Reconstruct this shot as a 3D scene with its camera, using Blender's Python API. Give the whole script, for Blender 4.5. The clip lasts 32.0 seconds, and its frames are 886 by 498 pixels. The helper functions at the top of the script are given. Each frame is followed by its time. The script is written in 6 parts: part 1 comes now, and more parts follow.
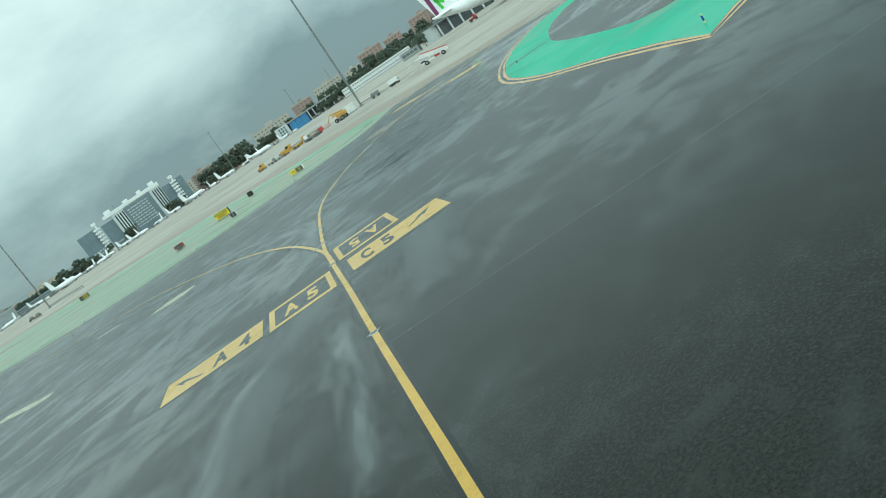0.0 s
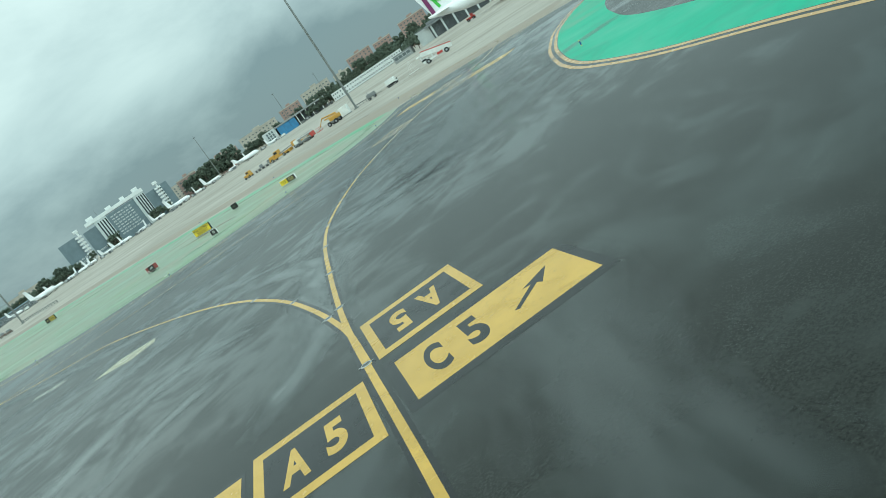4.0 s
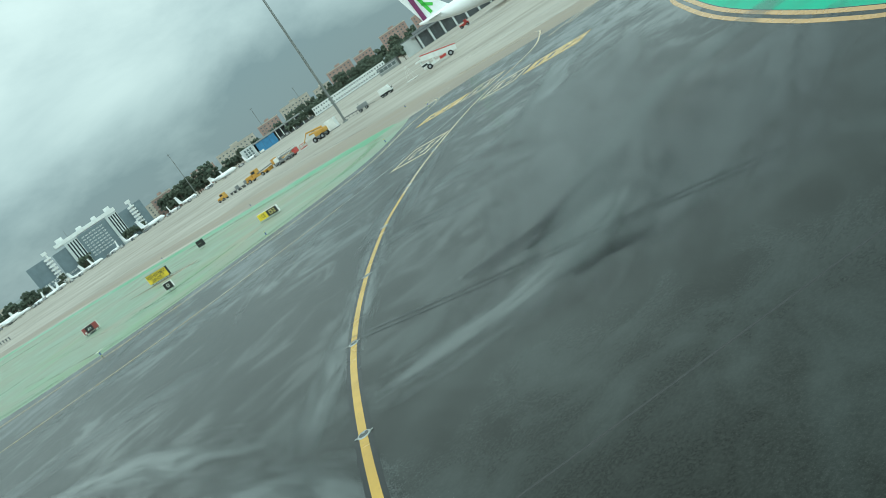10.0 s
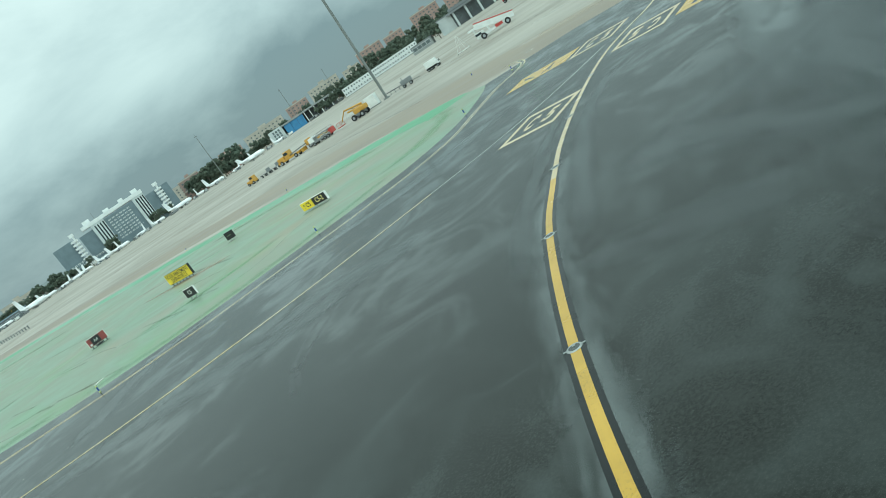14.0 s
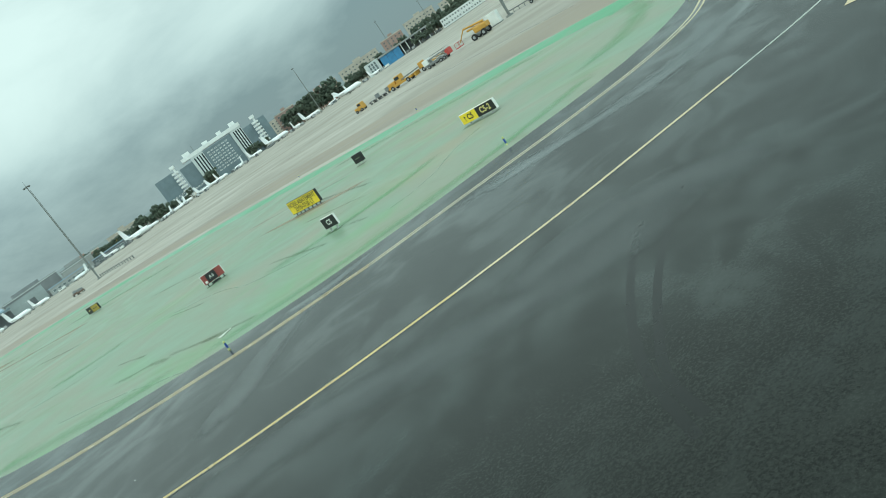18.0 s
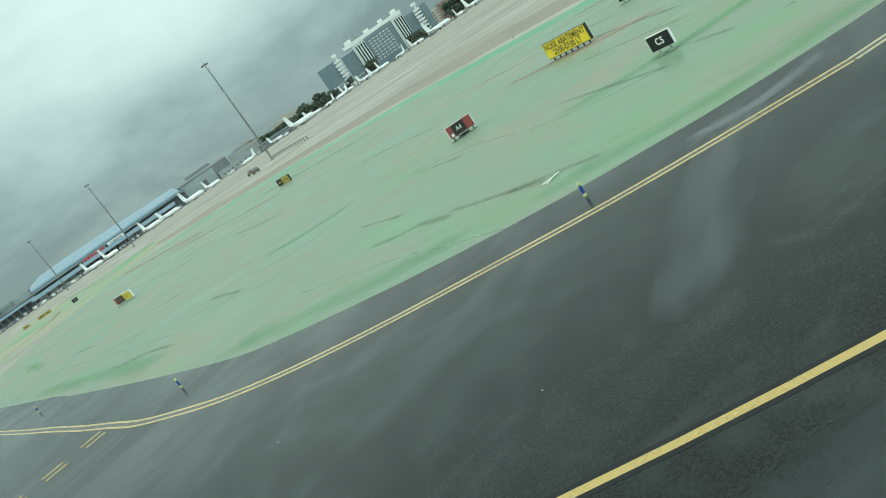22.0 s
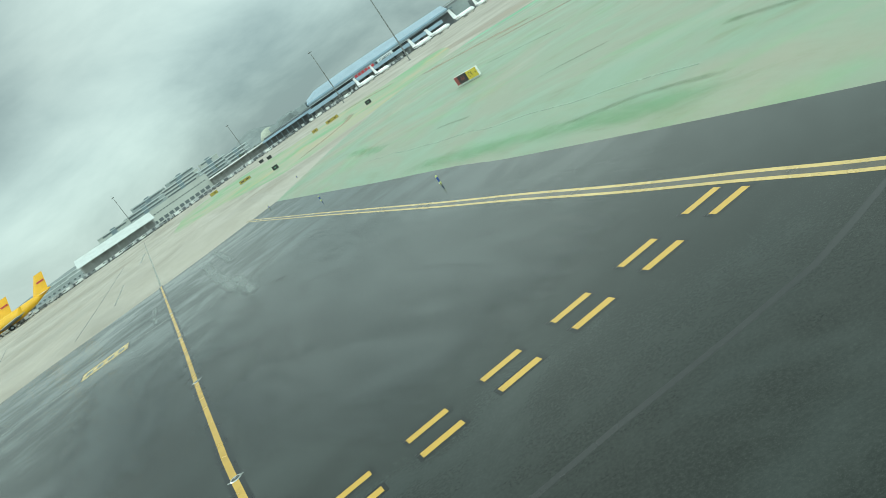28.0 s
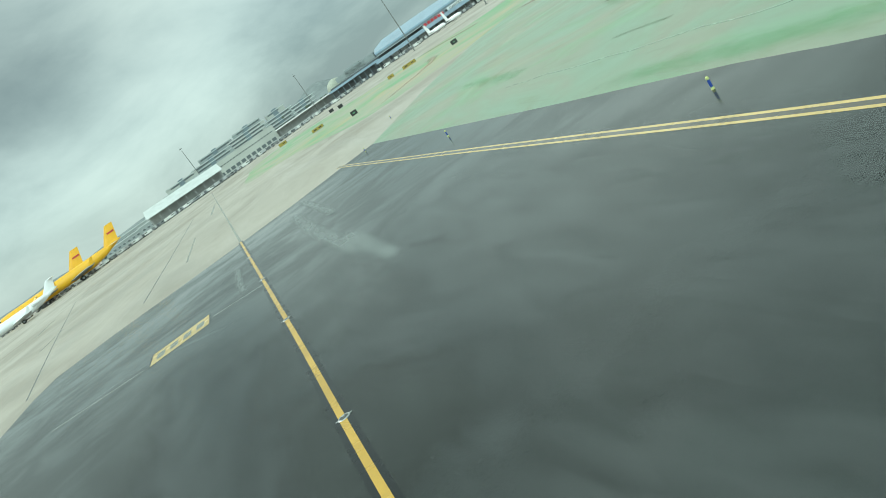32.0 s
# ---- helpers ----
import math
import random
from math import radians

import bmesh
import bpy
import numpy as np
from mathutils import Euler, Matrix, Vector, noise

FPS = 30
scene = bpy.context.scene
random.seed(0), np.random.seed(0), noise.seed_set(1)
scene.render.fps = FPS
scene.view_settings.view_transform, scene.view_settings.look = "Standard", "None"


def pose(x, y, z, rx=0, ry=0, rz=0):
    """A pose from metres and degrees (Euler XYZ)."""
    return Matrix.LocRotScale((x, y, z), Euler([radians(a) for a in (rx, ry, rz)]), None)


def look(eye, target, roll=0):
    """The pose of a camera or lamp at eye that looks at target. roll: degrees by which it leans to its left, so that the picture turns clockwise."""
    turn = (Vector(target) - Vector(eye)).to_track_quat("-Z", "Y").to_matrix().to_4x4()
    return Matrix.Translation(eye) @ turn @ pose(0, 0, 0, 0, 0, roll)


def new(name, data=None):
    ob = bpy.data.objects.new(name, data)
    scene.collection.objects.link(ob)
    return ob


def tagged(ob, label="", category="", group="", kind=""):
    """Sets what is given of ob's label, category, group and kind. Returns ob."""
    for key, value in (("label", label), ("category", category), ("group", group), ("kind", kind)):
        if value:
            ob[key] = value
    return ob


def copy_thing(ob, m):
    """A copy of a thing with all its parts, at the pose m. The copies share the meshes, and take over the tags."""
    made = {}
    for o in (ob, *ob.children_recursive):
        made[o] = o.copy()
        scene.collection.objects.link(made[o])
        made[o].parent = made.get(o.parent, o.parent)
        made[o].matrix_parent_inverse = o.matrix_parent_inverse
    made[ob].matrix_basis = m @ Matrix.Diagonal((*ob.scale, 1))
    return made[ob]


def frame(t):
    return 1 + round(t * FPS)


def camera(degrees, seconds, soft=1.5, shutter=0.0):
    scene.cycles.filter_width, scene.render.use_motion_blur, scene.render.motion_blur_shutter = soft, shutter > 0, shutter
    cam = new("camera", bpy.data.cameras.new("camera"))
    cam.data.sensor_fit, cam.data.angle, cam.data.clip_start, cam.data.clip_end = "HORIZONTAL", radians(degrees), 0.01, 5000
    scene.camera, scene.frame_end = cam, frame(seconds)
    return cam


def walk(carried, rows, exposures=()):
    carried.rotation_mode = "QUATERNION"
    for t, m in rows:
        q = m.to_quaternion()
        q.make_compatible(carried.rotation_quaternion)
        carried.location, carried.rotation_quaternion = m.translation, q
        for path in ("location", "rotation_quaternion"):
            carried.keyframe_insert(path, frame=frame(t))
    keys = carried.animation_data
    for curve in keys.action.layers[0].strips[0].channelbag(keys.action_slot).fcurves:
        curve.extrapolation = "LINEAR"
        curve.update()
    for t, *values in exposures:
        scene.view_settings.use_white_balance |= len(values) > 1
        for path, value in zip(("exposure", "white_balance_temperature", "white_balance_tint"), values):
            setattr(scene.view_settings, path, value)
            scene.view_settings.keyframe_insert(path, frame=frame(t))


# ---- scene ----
# exposure of the film: seconds, stops, kelvin, tint
EXPOSURES = [(0.0, 0.42, 5950, -11), (14.0, 0.42, 5950, -11), (22.0, 0.36, 6200, -11), (25.0, 0.42, 6220, -11), (28.0, 0.58, 6250, -10), (32.0, 0.60, 6250, -10)]
# camera: seconds, x, y, z, yaw to the left of +y, pitch, roll
PATH = [
    (0.0, -12.706, -72.008, 5.756, -28.471, -12.441, -34.033),
    (0.5, -11.984, -70.180, 5.773, -28.493, -12.461, -33.971),
    (1.0, -11.179, -68.279, 5.772, -28.517, -12.491, -34.047),
    (1.5, -10.370, -66.436, 5.757, -28.585, -12.526, -34.139),
    (2.0, -9.571, -64.528, 5.772, -28.720, -12.575, -34.064),
    (2.5, -8.810, -62.699, 5.734, -28.863, -12.574, -34.014),
    (3.0, -7.991, -60.820, 5.729, -29.021, -12.526, -33.963),
    (3.5, -7.161, -58.947, 5.704, -29.187, -12.585, -33.912),
    (5.5, -3.775, -51.846, 5.797, -29.855, -12.618, -34.121),
    (6.0, -2.865, -49.892, 5.781, -30.043, -12.628, -34.100),
    (6.5, -2.005, -48.057, 5.750, -30.213, -12.618, -34.028),
    (7.0, -1.119, -46.196, 5.747, -30.353, -12.612, -34.196),
    (7.5, -0.271, -44.384, 5.735, -30.475, -12.628, -34.209),
    (8.0, 0.620, -42.578, 5.768, -30.563, -12.671, -34.239),
    (8.5, 1.444, -40.776, 5.753, -30.724, -12.617, -34.095),
    (9.0, 2.338, -38.884, 5.757, -30.834, -12.602, -34.042),
    (9.5, 3.206, -37.002, 5.738, -30.966, -12.570, -34.023),
    (10.0, 4.075, -35.130, 5.748, -31.038, -12.541, -34.102),
    (10.5, 4.880, -33.163, 5.761, -31.037, -12.529, -34.139),
    (11.0, 5.612, -31.256, 5.754, -30.883, -12.493, -34.140),
    (11.5, 6.280, -29.359, 5.737, -30.609, -12.528, -34.090),
    (12.0, 6.932, -27.499, 5.741, -30.308, -12.561, -34.066),
    (12.5, 7.571, -25.677, 5.751, -30.006, -12.572, -34.050),
    (13.0, 8.181, -23.826, 5.745, -29.699, -12.540, -33.999),
    (13.5, 8.794, -21.992, 5.734, -29.332, -12.501, -33.997),
    (14.0, 9.331, -20.234, 5.749, -28.994, -12.469, -33.984),
    (14.5, 9.860, -18.453, 5.761, -28.512, -12.472, -34.081),
    (16.5, 10.674, -11.941, 5.751, -25.300, -12.541, -34.201),
    (17.0, 10.684, -10.218, 5.751, -24.152, -12.554, -34.239),
    (17.5, 10.582, -8.547, 5.774, -22.962, -12.574, -34.297),
    (18.0, 10.440, -6.908, 5.771, -21.605, -12.593, -34.371),
    (18.5, 10.206, -5.227, 5.748, -20.187, -12.555, -34.402),
    (19.0, 9.871, -3.613, 5.758, -18.727, -12.566, -34.450),
    (19.5, 9.491, -2.001, 5.741, -17.268, -12.556, -34.442),
    (20.0, 9.056, -0.347, 5.726, -15.820, -12.580, -34.458),
    (20.5, 8.620, 1.369, 5.732, -14.300, -12.605, -34.418),
    (21.0, 8.075, 3.002, 5.750, -12.688, -12.630, -34.482),
    (21.5, 7.459, 4.722, 5.730, -11.051, -12.619, -34.445),
    (22.0, 6.801, 6.425, 5.726, -9.349, -12.640, -34.551),
    (22.5, 6.086, 8.103, 5.724, -7.638, -12.658, -34.668),
    (23.0, 5.321, 9.790, 5.725, -5.935, -12.672, -34.734),
    (23.5, 4.443, 11.485, 5.728, -4.235, -12.669, -34.710),
    (24.0, 3.511, 13.062, 5.726, -2.496, -12.659, -34.661),
    (24.5, 2.546, 14.570, 5.741, -0.754, -12.651, -34.623),
    (25.0, 1.575, 16.228, 5.735, 1.043, -12.652, -34.596),
    (25.5, 0.513, 17.693, 5.754, 2.808, -12.637, -34.601),
    (26.0, -0.592, 19.238, 5.752, 4.553, -12.621, -34.650),
    (26.5, -1.743, 20.752, 5.751, 6.277, -12.587, -34.694),
    (28.5, -6.202, 26.592, 5.771, 11.792, -12.525, -34.598),
    (29.0, -7.223, 28.093, 5.785, 12.765, -12.562, -34.682),
    (29.5, -8.202, 29.653, 5.770, 13.529, -12.554, -34.715),
    (30.0, -9.178, 31.273, 5.766, 14.223, -12.568, -34.804),
    (30.5, -10.102, 32.883, 5.760, 14.804, -12.615, -34.825),
    (31.0, -10.990, 34.701, 5.745, 15.253, -12.644, -34.881),
    (31.5, -11.795, 36.377, 5.739, 15.548, -12.662, -34.936),
    (32.0, -12.617, 38.048, 5.759, 15.809, -12.666, -34.902),
]


def eye_pose(x, y, z, yaw, pitch, roll):
    a, b = radians(yaw), radians(pitch)
    ahead = Vector((-math.sin(a) * math.cos(b), math.cos(a) * math.cos(b), math.sin(b)))
    return look(Vector((x, y, z)), Vector((x, y, z)) + ahead, roll)


cam = camera(55.09, 32.0, soft=0.8)
walk(cam, [(row[0], eye_pose(*row[1:])) for row in PATH], EXPOSURES)

# ---------------------------------------------------------------- sky and sun
world = bpy.data.worlds.new("overcast_sky")
scene.world = world
world.use_nodes = True
wt = world.node_tree
wt.nodes.clear()


def wnode(kind, **sets):
    n = wt.nodes.new(kind)
    for k, v in sets.items():
        n.inputs[k].default_value = v
    return n


def wlink(a, b):
    wt.links.new(a, b)


def wmath(op, a, b=None, c=None):
    n = wt.nodes.new("ShaderNodeMath")
    n.operation = op
    for i, v in enumerate((a, b, c)):
        if v is None:
            continue
        if isinstance(v, (int, float)):
            n.inputs[i].default_value = v
        else:
            wlink(v, n.inputs[i])
    return n.outputs[0]


def wsmooth(v, lo, hi, out_lo=0.0, out_hi=1.0):
    n = wt.nodes.new("ShaderNodeMapRange")
    n.interpolation_type = "SMOOTHSTEP"
    wlink(v, n.inputs[0])
    for i, x in enumerate((lo, hi, out_lo, out_hi)):
        n.inputs[1 + i].default_value = x
    return n.outputs[0]


SUN_ELEVATION, SUN_AZIMUTH = radians(38), radians(70)   # the sun stands behind cloud, to the left of the field
sky = wt.nodes.new("ShaderNodeTexSky")
sky.sky_type = "NISHITA"
sky.sun_disc = False
sky.sun_elevation, sky.sun_rotation = SUN_ELEVATION, -SUN_AZIMUTH
wtc = wt.nodes.new("ShaderNodeTexCoord")
wsep = wt.nodes.new("ShaderNodeSeparateXYZ")
wlink(wtc.outputs["Generated"], wsep.inputs[0])
wmap = wt.nodes.new("ShaderNodeMapping")
wmap.inputs["Scale"].default_value = (1.0, 1.0, 2.2)
wlink(wtc.outputs["Generated"], wmap.inputs[0])
cloud_a = wnode("ShaderNodeTexNoise", Scale=1.5, Detail=4.0, Roughness=0.42, Distortion=0.25)
cloud_b = wnode("ShaderNodeTexNoise", Scale=4.2, Detail=6.0, Roughness=0.58, Distortion=0.3)
wlink(wmap.outputs[0], cloud_a.inputs["Vector"])
wlink(wmap.outputs[0], cloud_b.inputs["Vector"])
cloud = wmath("ADD", wmath("MULTIPLY", cloud_a.outputs[0], 0.64), wmath("MULTIPLY", cloud_b.outputs[0], 0.36))
# heavy rain cloud low in the east, thinner cloud to the west and overhead
east = wmath("ADD", wmath("MULTIPLY", wsep.outputs[0], 0.14), wmath("MULTIPLY", wsep.outputs[1], 0.99))
heavy = wmath("MULTIPLY", wsmooth(east, 0.76, 0.965), wsmooth(wsep.outputs[2], 0.20, 0.03))
low = wsmooth(wsep.outputs[2], 0.6, 0.0)
thick = wmath("SUBTRACT", wmath("ADD", wsmooth(cloud, 0.27, 0.75), wsmooth(wsep.outputs[2], 0.0, 0.45, -0.06, 0.22)),
              wmath("MULTIPLY", heavy, 0.40))
ramp = wt.nodes.new("ShaderNodeValToRGB")
wlink(thick, ramp.inputs[0])
els = ramp.color_ramp.elements
els[0].position, els[0].color = 0.0, (0.165, 0.205, 0.225, 1)
els[1].position, els[1].color = 1.0, (0.60, 0.645, 0.64, 1)
mid = els.new(0.5)
mid.color = (0.39, 0.44, 0.45, 1)
mixs = wt.nodes.new("ShaderNodeMix")
mixs.data_type = "RGBA"
mixs.inputs[0].default_value = 0.93
skydim = wt.nodes.new("ShaderNodeVectorMath")
skydim.operation = "SCALE"
skydim.inputs["Scale"].default_value = 0.10
wlink(sky.outputs[0], skydim.inputs[0])
wlink(skydim.outputs[0], mixs.inputs["A"])
wlink(ramp.outputs[0], mixs.inputs["B"])
wbg = wt.nodes.new("ShaderNodeBackground")
wbg.inputs["Strength"].default_value = 1.12
zenith = wt.nodes.new("ShaderNodeVectorMath")      # an overcast sky is brightest overhead
zenith.operation = "SCALE"
# thinner, brighter cloud over the field behind
back = wt.nodes.new("ShaderNodeVectorMath")
back.operation = "SCALE"
wlink(mixs.outputs["Result"], back.inputs[0])
wlink(wsmooth(wsep.outputs[1], 0.1, -0.7, 1.0, 2.7), back.inputs["Scale"])
# bright gap low in the west under heavier cloud
west = wt.nodes.new("ShaderNodeVectorMath")
west.operation = "SCALE"
wlink(back.outputs[0], west.inputs[0])
wlink(wmath("SUBTRACT", 1.0, wmath("MULTIPLY", wsmooth(wsep.outputs[0], -0.05, -0.6, 0.0, 0.40), wsmooth(wsep.outputs[2], 0.03, 0.22))), west.inputs["Scale"])
wlink(west.outputs[0], zenith.inputs[0])
wlink(wsmooth(wsep.outputs[2], 0.40, 0.95, 1.0, 1.3), zenith.inputs["Scale"])
wlink(zenith.outputs[0], wbg.inputs["Color"])
wout = wt.nodes.new("ShaderNodeOutputWorld")
wlink(wbg.outputs[0], wout.inputs[0])

sun_data = bpy.data.lights.new("sun", "SUN")
sun_data.energy, sun_data.angle, sun_data.color = 1.25, radians(20), (1.0, 0.97, 0.92)
sun = new("sun", sun_data)
sun.matrix_world = look(Vector((-math.sin(SUN_AZIMUTH) * 100, math.cos(SUN_AZIMUTH) * 100, math.tan(SUN_ELEVATION) * 100)), Vector((0, 0, 0)))


# ---------------------------------------------------------------- materials
class Mat:
    """A node material with short helpers."""

    def __init__(self, name, rough=0.6, metal=0.0, spec=0.5):
        self.m = bpy.data.materials.new(name)
        self.m.use_nodes = True
        self.t = self.m.node_tree
        self.b = self.t.nodes["Principled BSDF"]
        self.b.inputs["Roughness"].default_value = rough
        self.b.inputs["Metallic"].default_value = metal
        self.b.inputs["Specular IOR Level"].default_value = spec
        self.tc = self.t.nodes.new("ShaderNodeTexCoord")
        self.where = self.tc.outputs["Object"]

    def link(self, a, b):
        self.t.links.new(a, b)

    def stretched(self, sx, sy, sz, turn=0.0, source=None):
        n = self.t.nodes.new("ShaderNodeMapping")
        n.vector_type = "TEXTURE"
        n.inputs["Scale"].default_value = (1 / sx, 1 / sy, 1 / sz)
        n.inputs["Rotation"].default_value = (0, 0, radians(turn))
        self.link(source or self.where, n.inputs[0])
        return n.outputs[0]

    def noise(self, scale, detail=4.0, rough=0.5, distort=0.0, vec=None):
        n = self.t.nodes.new("ShaderNodeTexNoise")
        for k, v in (("Scale", scale), ("Detail", detail), ("Roughness", rough), ("Distortion", distort)):
            n.inputs[k].default_value = v
        self.link(vec or self.where, n.inputs["Vector"])
        return n.outputs[0]

    def span(self, v, lo, hi, a=0.0, b=1.0):
        n = self.t.nodes.new("ShaderNodeMapRange")
        n.interpolation_type = "SMOOTHSTEP"
        self.link(v, n.inputs[0])
        for i, x in enumerate((lo, hi, a, b)):
            n.inputs[1 + i].default_value = x
        return n.outputs[0]

    def math(self, op, a, b):
        n = self.t.nodes.new("ShaderNodeMath")
        n.operation = op
        for i, v in enumerate((a, b)):
            if isinstance(v, (int, float)):
                n.inputs[i].default_value = v
            else:
                self.link(v, n.inputs[i])
        return n.outputs[0]

    def mix(self, fac, a, b):
        n = self.t.nodes.new("ShaderNodeMix")
        n.data_type = "RGBA"
        for key, v in ((0, fac), ("A", a), ("B", b)):
            if isinstance(v, tuple):
                n.inputs[key].default_value = (*v, 1)
            elif isinstance(v, (int, float)):
                n.inputs[key].default_value = v
            else:
                self.link(v, n.inputs[key])
        return n.outputs["Result"]

    def color(self, c):
        if isinstance(c, tuple):
            self.b.inputs["Base Color"].default_value = (*c, 1)
        else:
            self.link(c, self.b.inputs["Base Color"])
        return self

    def rough(self, v):
        self.link(v, self.b.inputs["Roughness"])
        return self

    def bump(self, height, strength=0.3, distance=0.01):
        n = self.t.nodes.new("ShaderNodeBump")
        n.inputs["Strength"].default_value, n.inputs["Distance"].default_value = strength, distance
        self.link(height, n.inputs["Height"])
        self.link(n.outputs[0], self.b.inputs["Normal"])
        return self


def plain(name, c, rough=0.5, metal=0.0, vary=0.18, scale=0.8, grime=0.25):
    """Painted or moulded surface: two scales of dirt and fade over one colour."""
    m = Mat(name, rough, metal)
    k = m.span(m.noise(scale, 5, 0.6), 0.3, 0.7)
    f = m.noise(scale * 14, 3, 0.6)
    dark = tuple(x * (1 - vary) for x in c)
    dirt = tuple(x * (1 - grime) * 0.9 for x in c)
    col = m.mix(k, c, dark)
    col = m.mix(m.span(f, 0.52, 0.8, 0, 0.6), col, dirt)
    m.color(col)
    m.rough(m.span(f, 0.2, 0.8, max(rough - 0.1, 0.05), min(rough + 0.15, 1)))
    return m.m


def asphalt_material(name="wet_asphalt", wetness=0.6, gloss=0.2):
    """Damp asphalt: coarse stones, faint patches, and pale wisps of water drawn out by the wind, their sheen partly
    colour.
    """
    m = Mat(name, 0.4, 0.0, gloss)
    m.b.inputs["IOR"].default_value = 1.45
    wisps = m.noise(0.34, 6, 0.55, 1.5, m.stretched(0.85, 1.0, 1.0, 30))
    veils = m.noise(0.12, 6, 0.53, 1.5, m.stretched(0.8, 1.0, 1.0, 40))
    place = m.t.nodes.new("ShaderNodeSeparateXYZ")
    m.link(m.where, place.inputs[0])
    where = m.noise(0.035, 3, 0.5, 0.8)
    fine = m.noise(15.0, 6, 0.8)
    grit = m.noise(34.0, 4, 0.8)
    patch = m.noise(1.3, 5, 0.62, 0.3)
    mixed = m.math("ADD", m.math("MULTIPLY", wisps, 0.42), m.math("ADD", m.math("MULTIPLY", veils, 0.36), m.math("MULTIPLY", where, 0.22)))
    even = m.span(place.outputs[1], 12.0, 42.0, 0.0, 0.6)    # more evenly damp where the taxiway straightens
    calm = m.math("ADD", m.math("MULTIPLY", where, 0.5), m.math("MULTIPLY", veils, 0.5))
    wet = m.math("ADD", m.math("MULTIPLY", m.span(mixed, 0.44, 0.64), m.math("SUBTRACT", 1.0, even)), m.math("MULTIPLY", m.span(calm, 0.34, 0.66, 0.25, 0.95), even))
    damp = m.span(m.noise(0.02, 3, 0.5, 0.5), 0.35, 0.65)
    base = m.mix(damp, (0.0066, 0.0078, 0.0066), (0.0100, 0.0115, 0.0094))
    base = m.mix(m.span(fine, 0.40, 0.68, 0, 0.9), base, (0.029, 0.032, 0.0275))
    base = m.mix(m.span(patch, 0.45, 0.75, 0, 0.45), base, (0.032, 0.036, 0.032))
    base = m.mix(m.span(grit, 0.54, 0.72, 0, 0.6), base, (0.075, 0.079, 0.069))
    # wet areas get a paler colour for the sky they mirror
    base = m.mix(m.math("MULTIPLY", wet, wetness), base, (0.054, 0.064, 0.061))
    m.color(base)
    m.rough(m.span(m.math("SUBTRACT", wet, m.math("MULTIPLY", patch, 0.1)), -0.1, 0.9, 0.27, 0.12))
    return m.m


def film_material(name, colour, rough, most, ragged, lo=0.62, hi=1.10, spec=0.5, along=0.3, contrast=1.0):
    """A thin film of water sheen, reflection or stain: ragged and drawn out along its run, thinning towards its edges.
    """
    m = Mat(name, rough, 0.0, spec)
    m.b.inputs["IOR"].default_value = 1.45
    m.color(colour)
    sep = m.t.nodes.new("ShaderNodeSeparateXYZ")
    m.link(m.tc.outputs["UV"], sep.inputs[0])
    run = m.t.nodes.new("ShaderNodeUVMap")
    run.uv_map = "run"
    info = m.t.nodes.new("ShaderNodeObjectInfo")
    shift = m.t.nodes.new("ShaderNodeVectorMath")
    shift.operation = "MULTIPLY_ADD"
    shift.inputs[1].default_value = (1.0, along, 1.0)
    m.link(run.outputs[0], shift.inputs[0])
    m.link(m.math("MULTIPLY", info.outputs["Random"], 71.0), shift.inputs[2])
    flow = shift.outputs[0]

    def hump(v, k):
        n = m.math("SUBTRACT", 1.0, m.math("ABSOLUTE", m.math("SUBTRACT", m.math("MULTIPLY", v, 2.0), 1.0), 0.0))
        return m.span(n, 0.0, k)

    edge = m.math("MULTIPLY", hump(sep.outputs[0], 1.0), hump(sep.outputs[1], 0.35))
    rag = m.math("ADD", m.math("MULTIPLY", m.noise(ragged, 5, 0.6, 0.9, flow), 0.68), m.math("MULTIPLY", m.noise(ragged * 4.6, 5, 0.66, 0.5, flow), 0.32))
    rag = m.math("ADD", m.math("MULTIPLY", m.math("SUBTRACT", rag, 0.5), contrast), 0.5)
    cover = m.math("MULTIPLY", m.span(m.math("ADD", m.math("MULTIPLY", edge, 0.42), rag), lo, hi, 0.0, most), m.span(edge, 0.0, 0.25))
    clear = m.t.nodes.new("ShaderNodeBsdfTransparent")
    mixn = m.t.nodes.new("ShaderNodeMixShader")
    m.link(cover, mixn.inputs[0])
    m.link(clear.outputs[0], mixn.inputs[1])
    m.link(m.b.outputs[0], mixn.inputs[2])
    m.link(mixn.outputs[0], m.t.nodes["Material Output"].inputs["Surface"])
    return m.m


def patchy_green_material():
    """Green paint mostly worn off the concrete, with ochre dust."""
    m = Mat("patchy_green_paint", 0.6)
    a = m.noise(0.07, 6, 0.65, 0.8, m.stretched(0.3, 1.0, 1.0, 118))
    b = m.noise(0.03, 4, 0.6, 0.5)
    f = m.noise(3.0, 4, 0.6)
    c = m.mix(m.span(a, 0.36, 0.62), (0.155, 0.30, 0.150), (0.30, 0.30, 0.22))
    c = m.mix(m.span(b, 0.50, 0.70, 0, 0.7), c, (0.44, 0.31, 0.15))
    c = m.mix(m.span(f, 0.5, 0.8, 0, 0.3), c, (0.25, 0.25, 0.2))
    m.color(c)
    return m.m


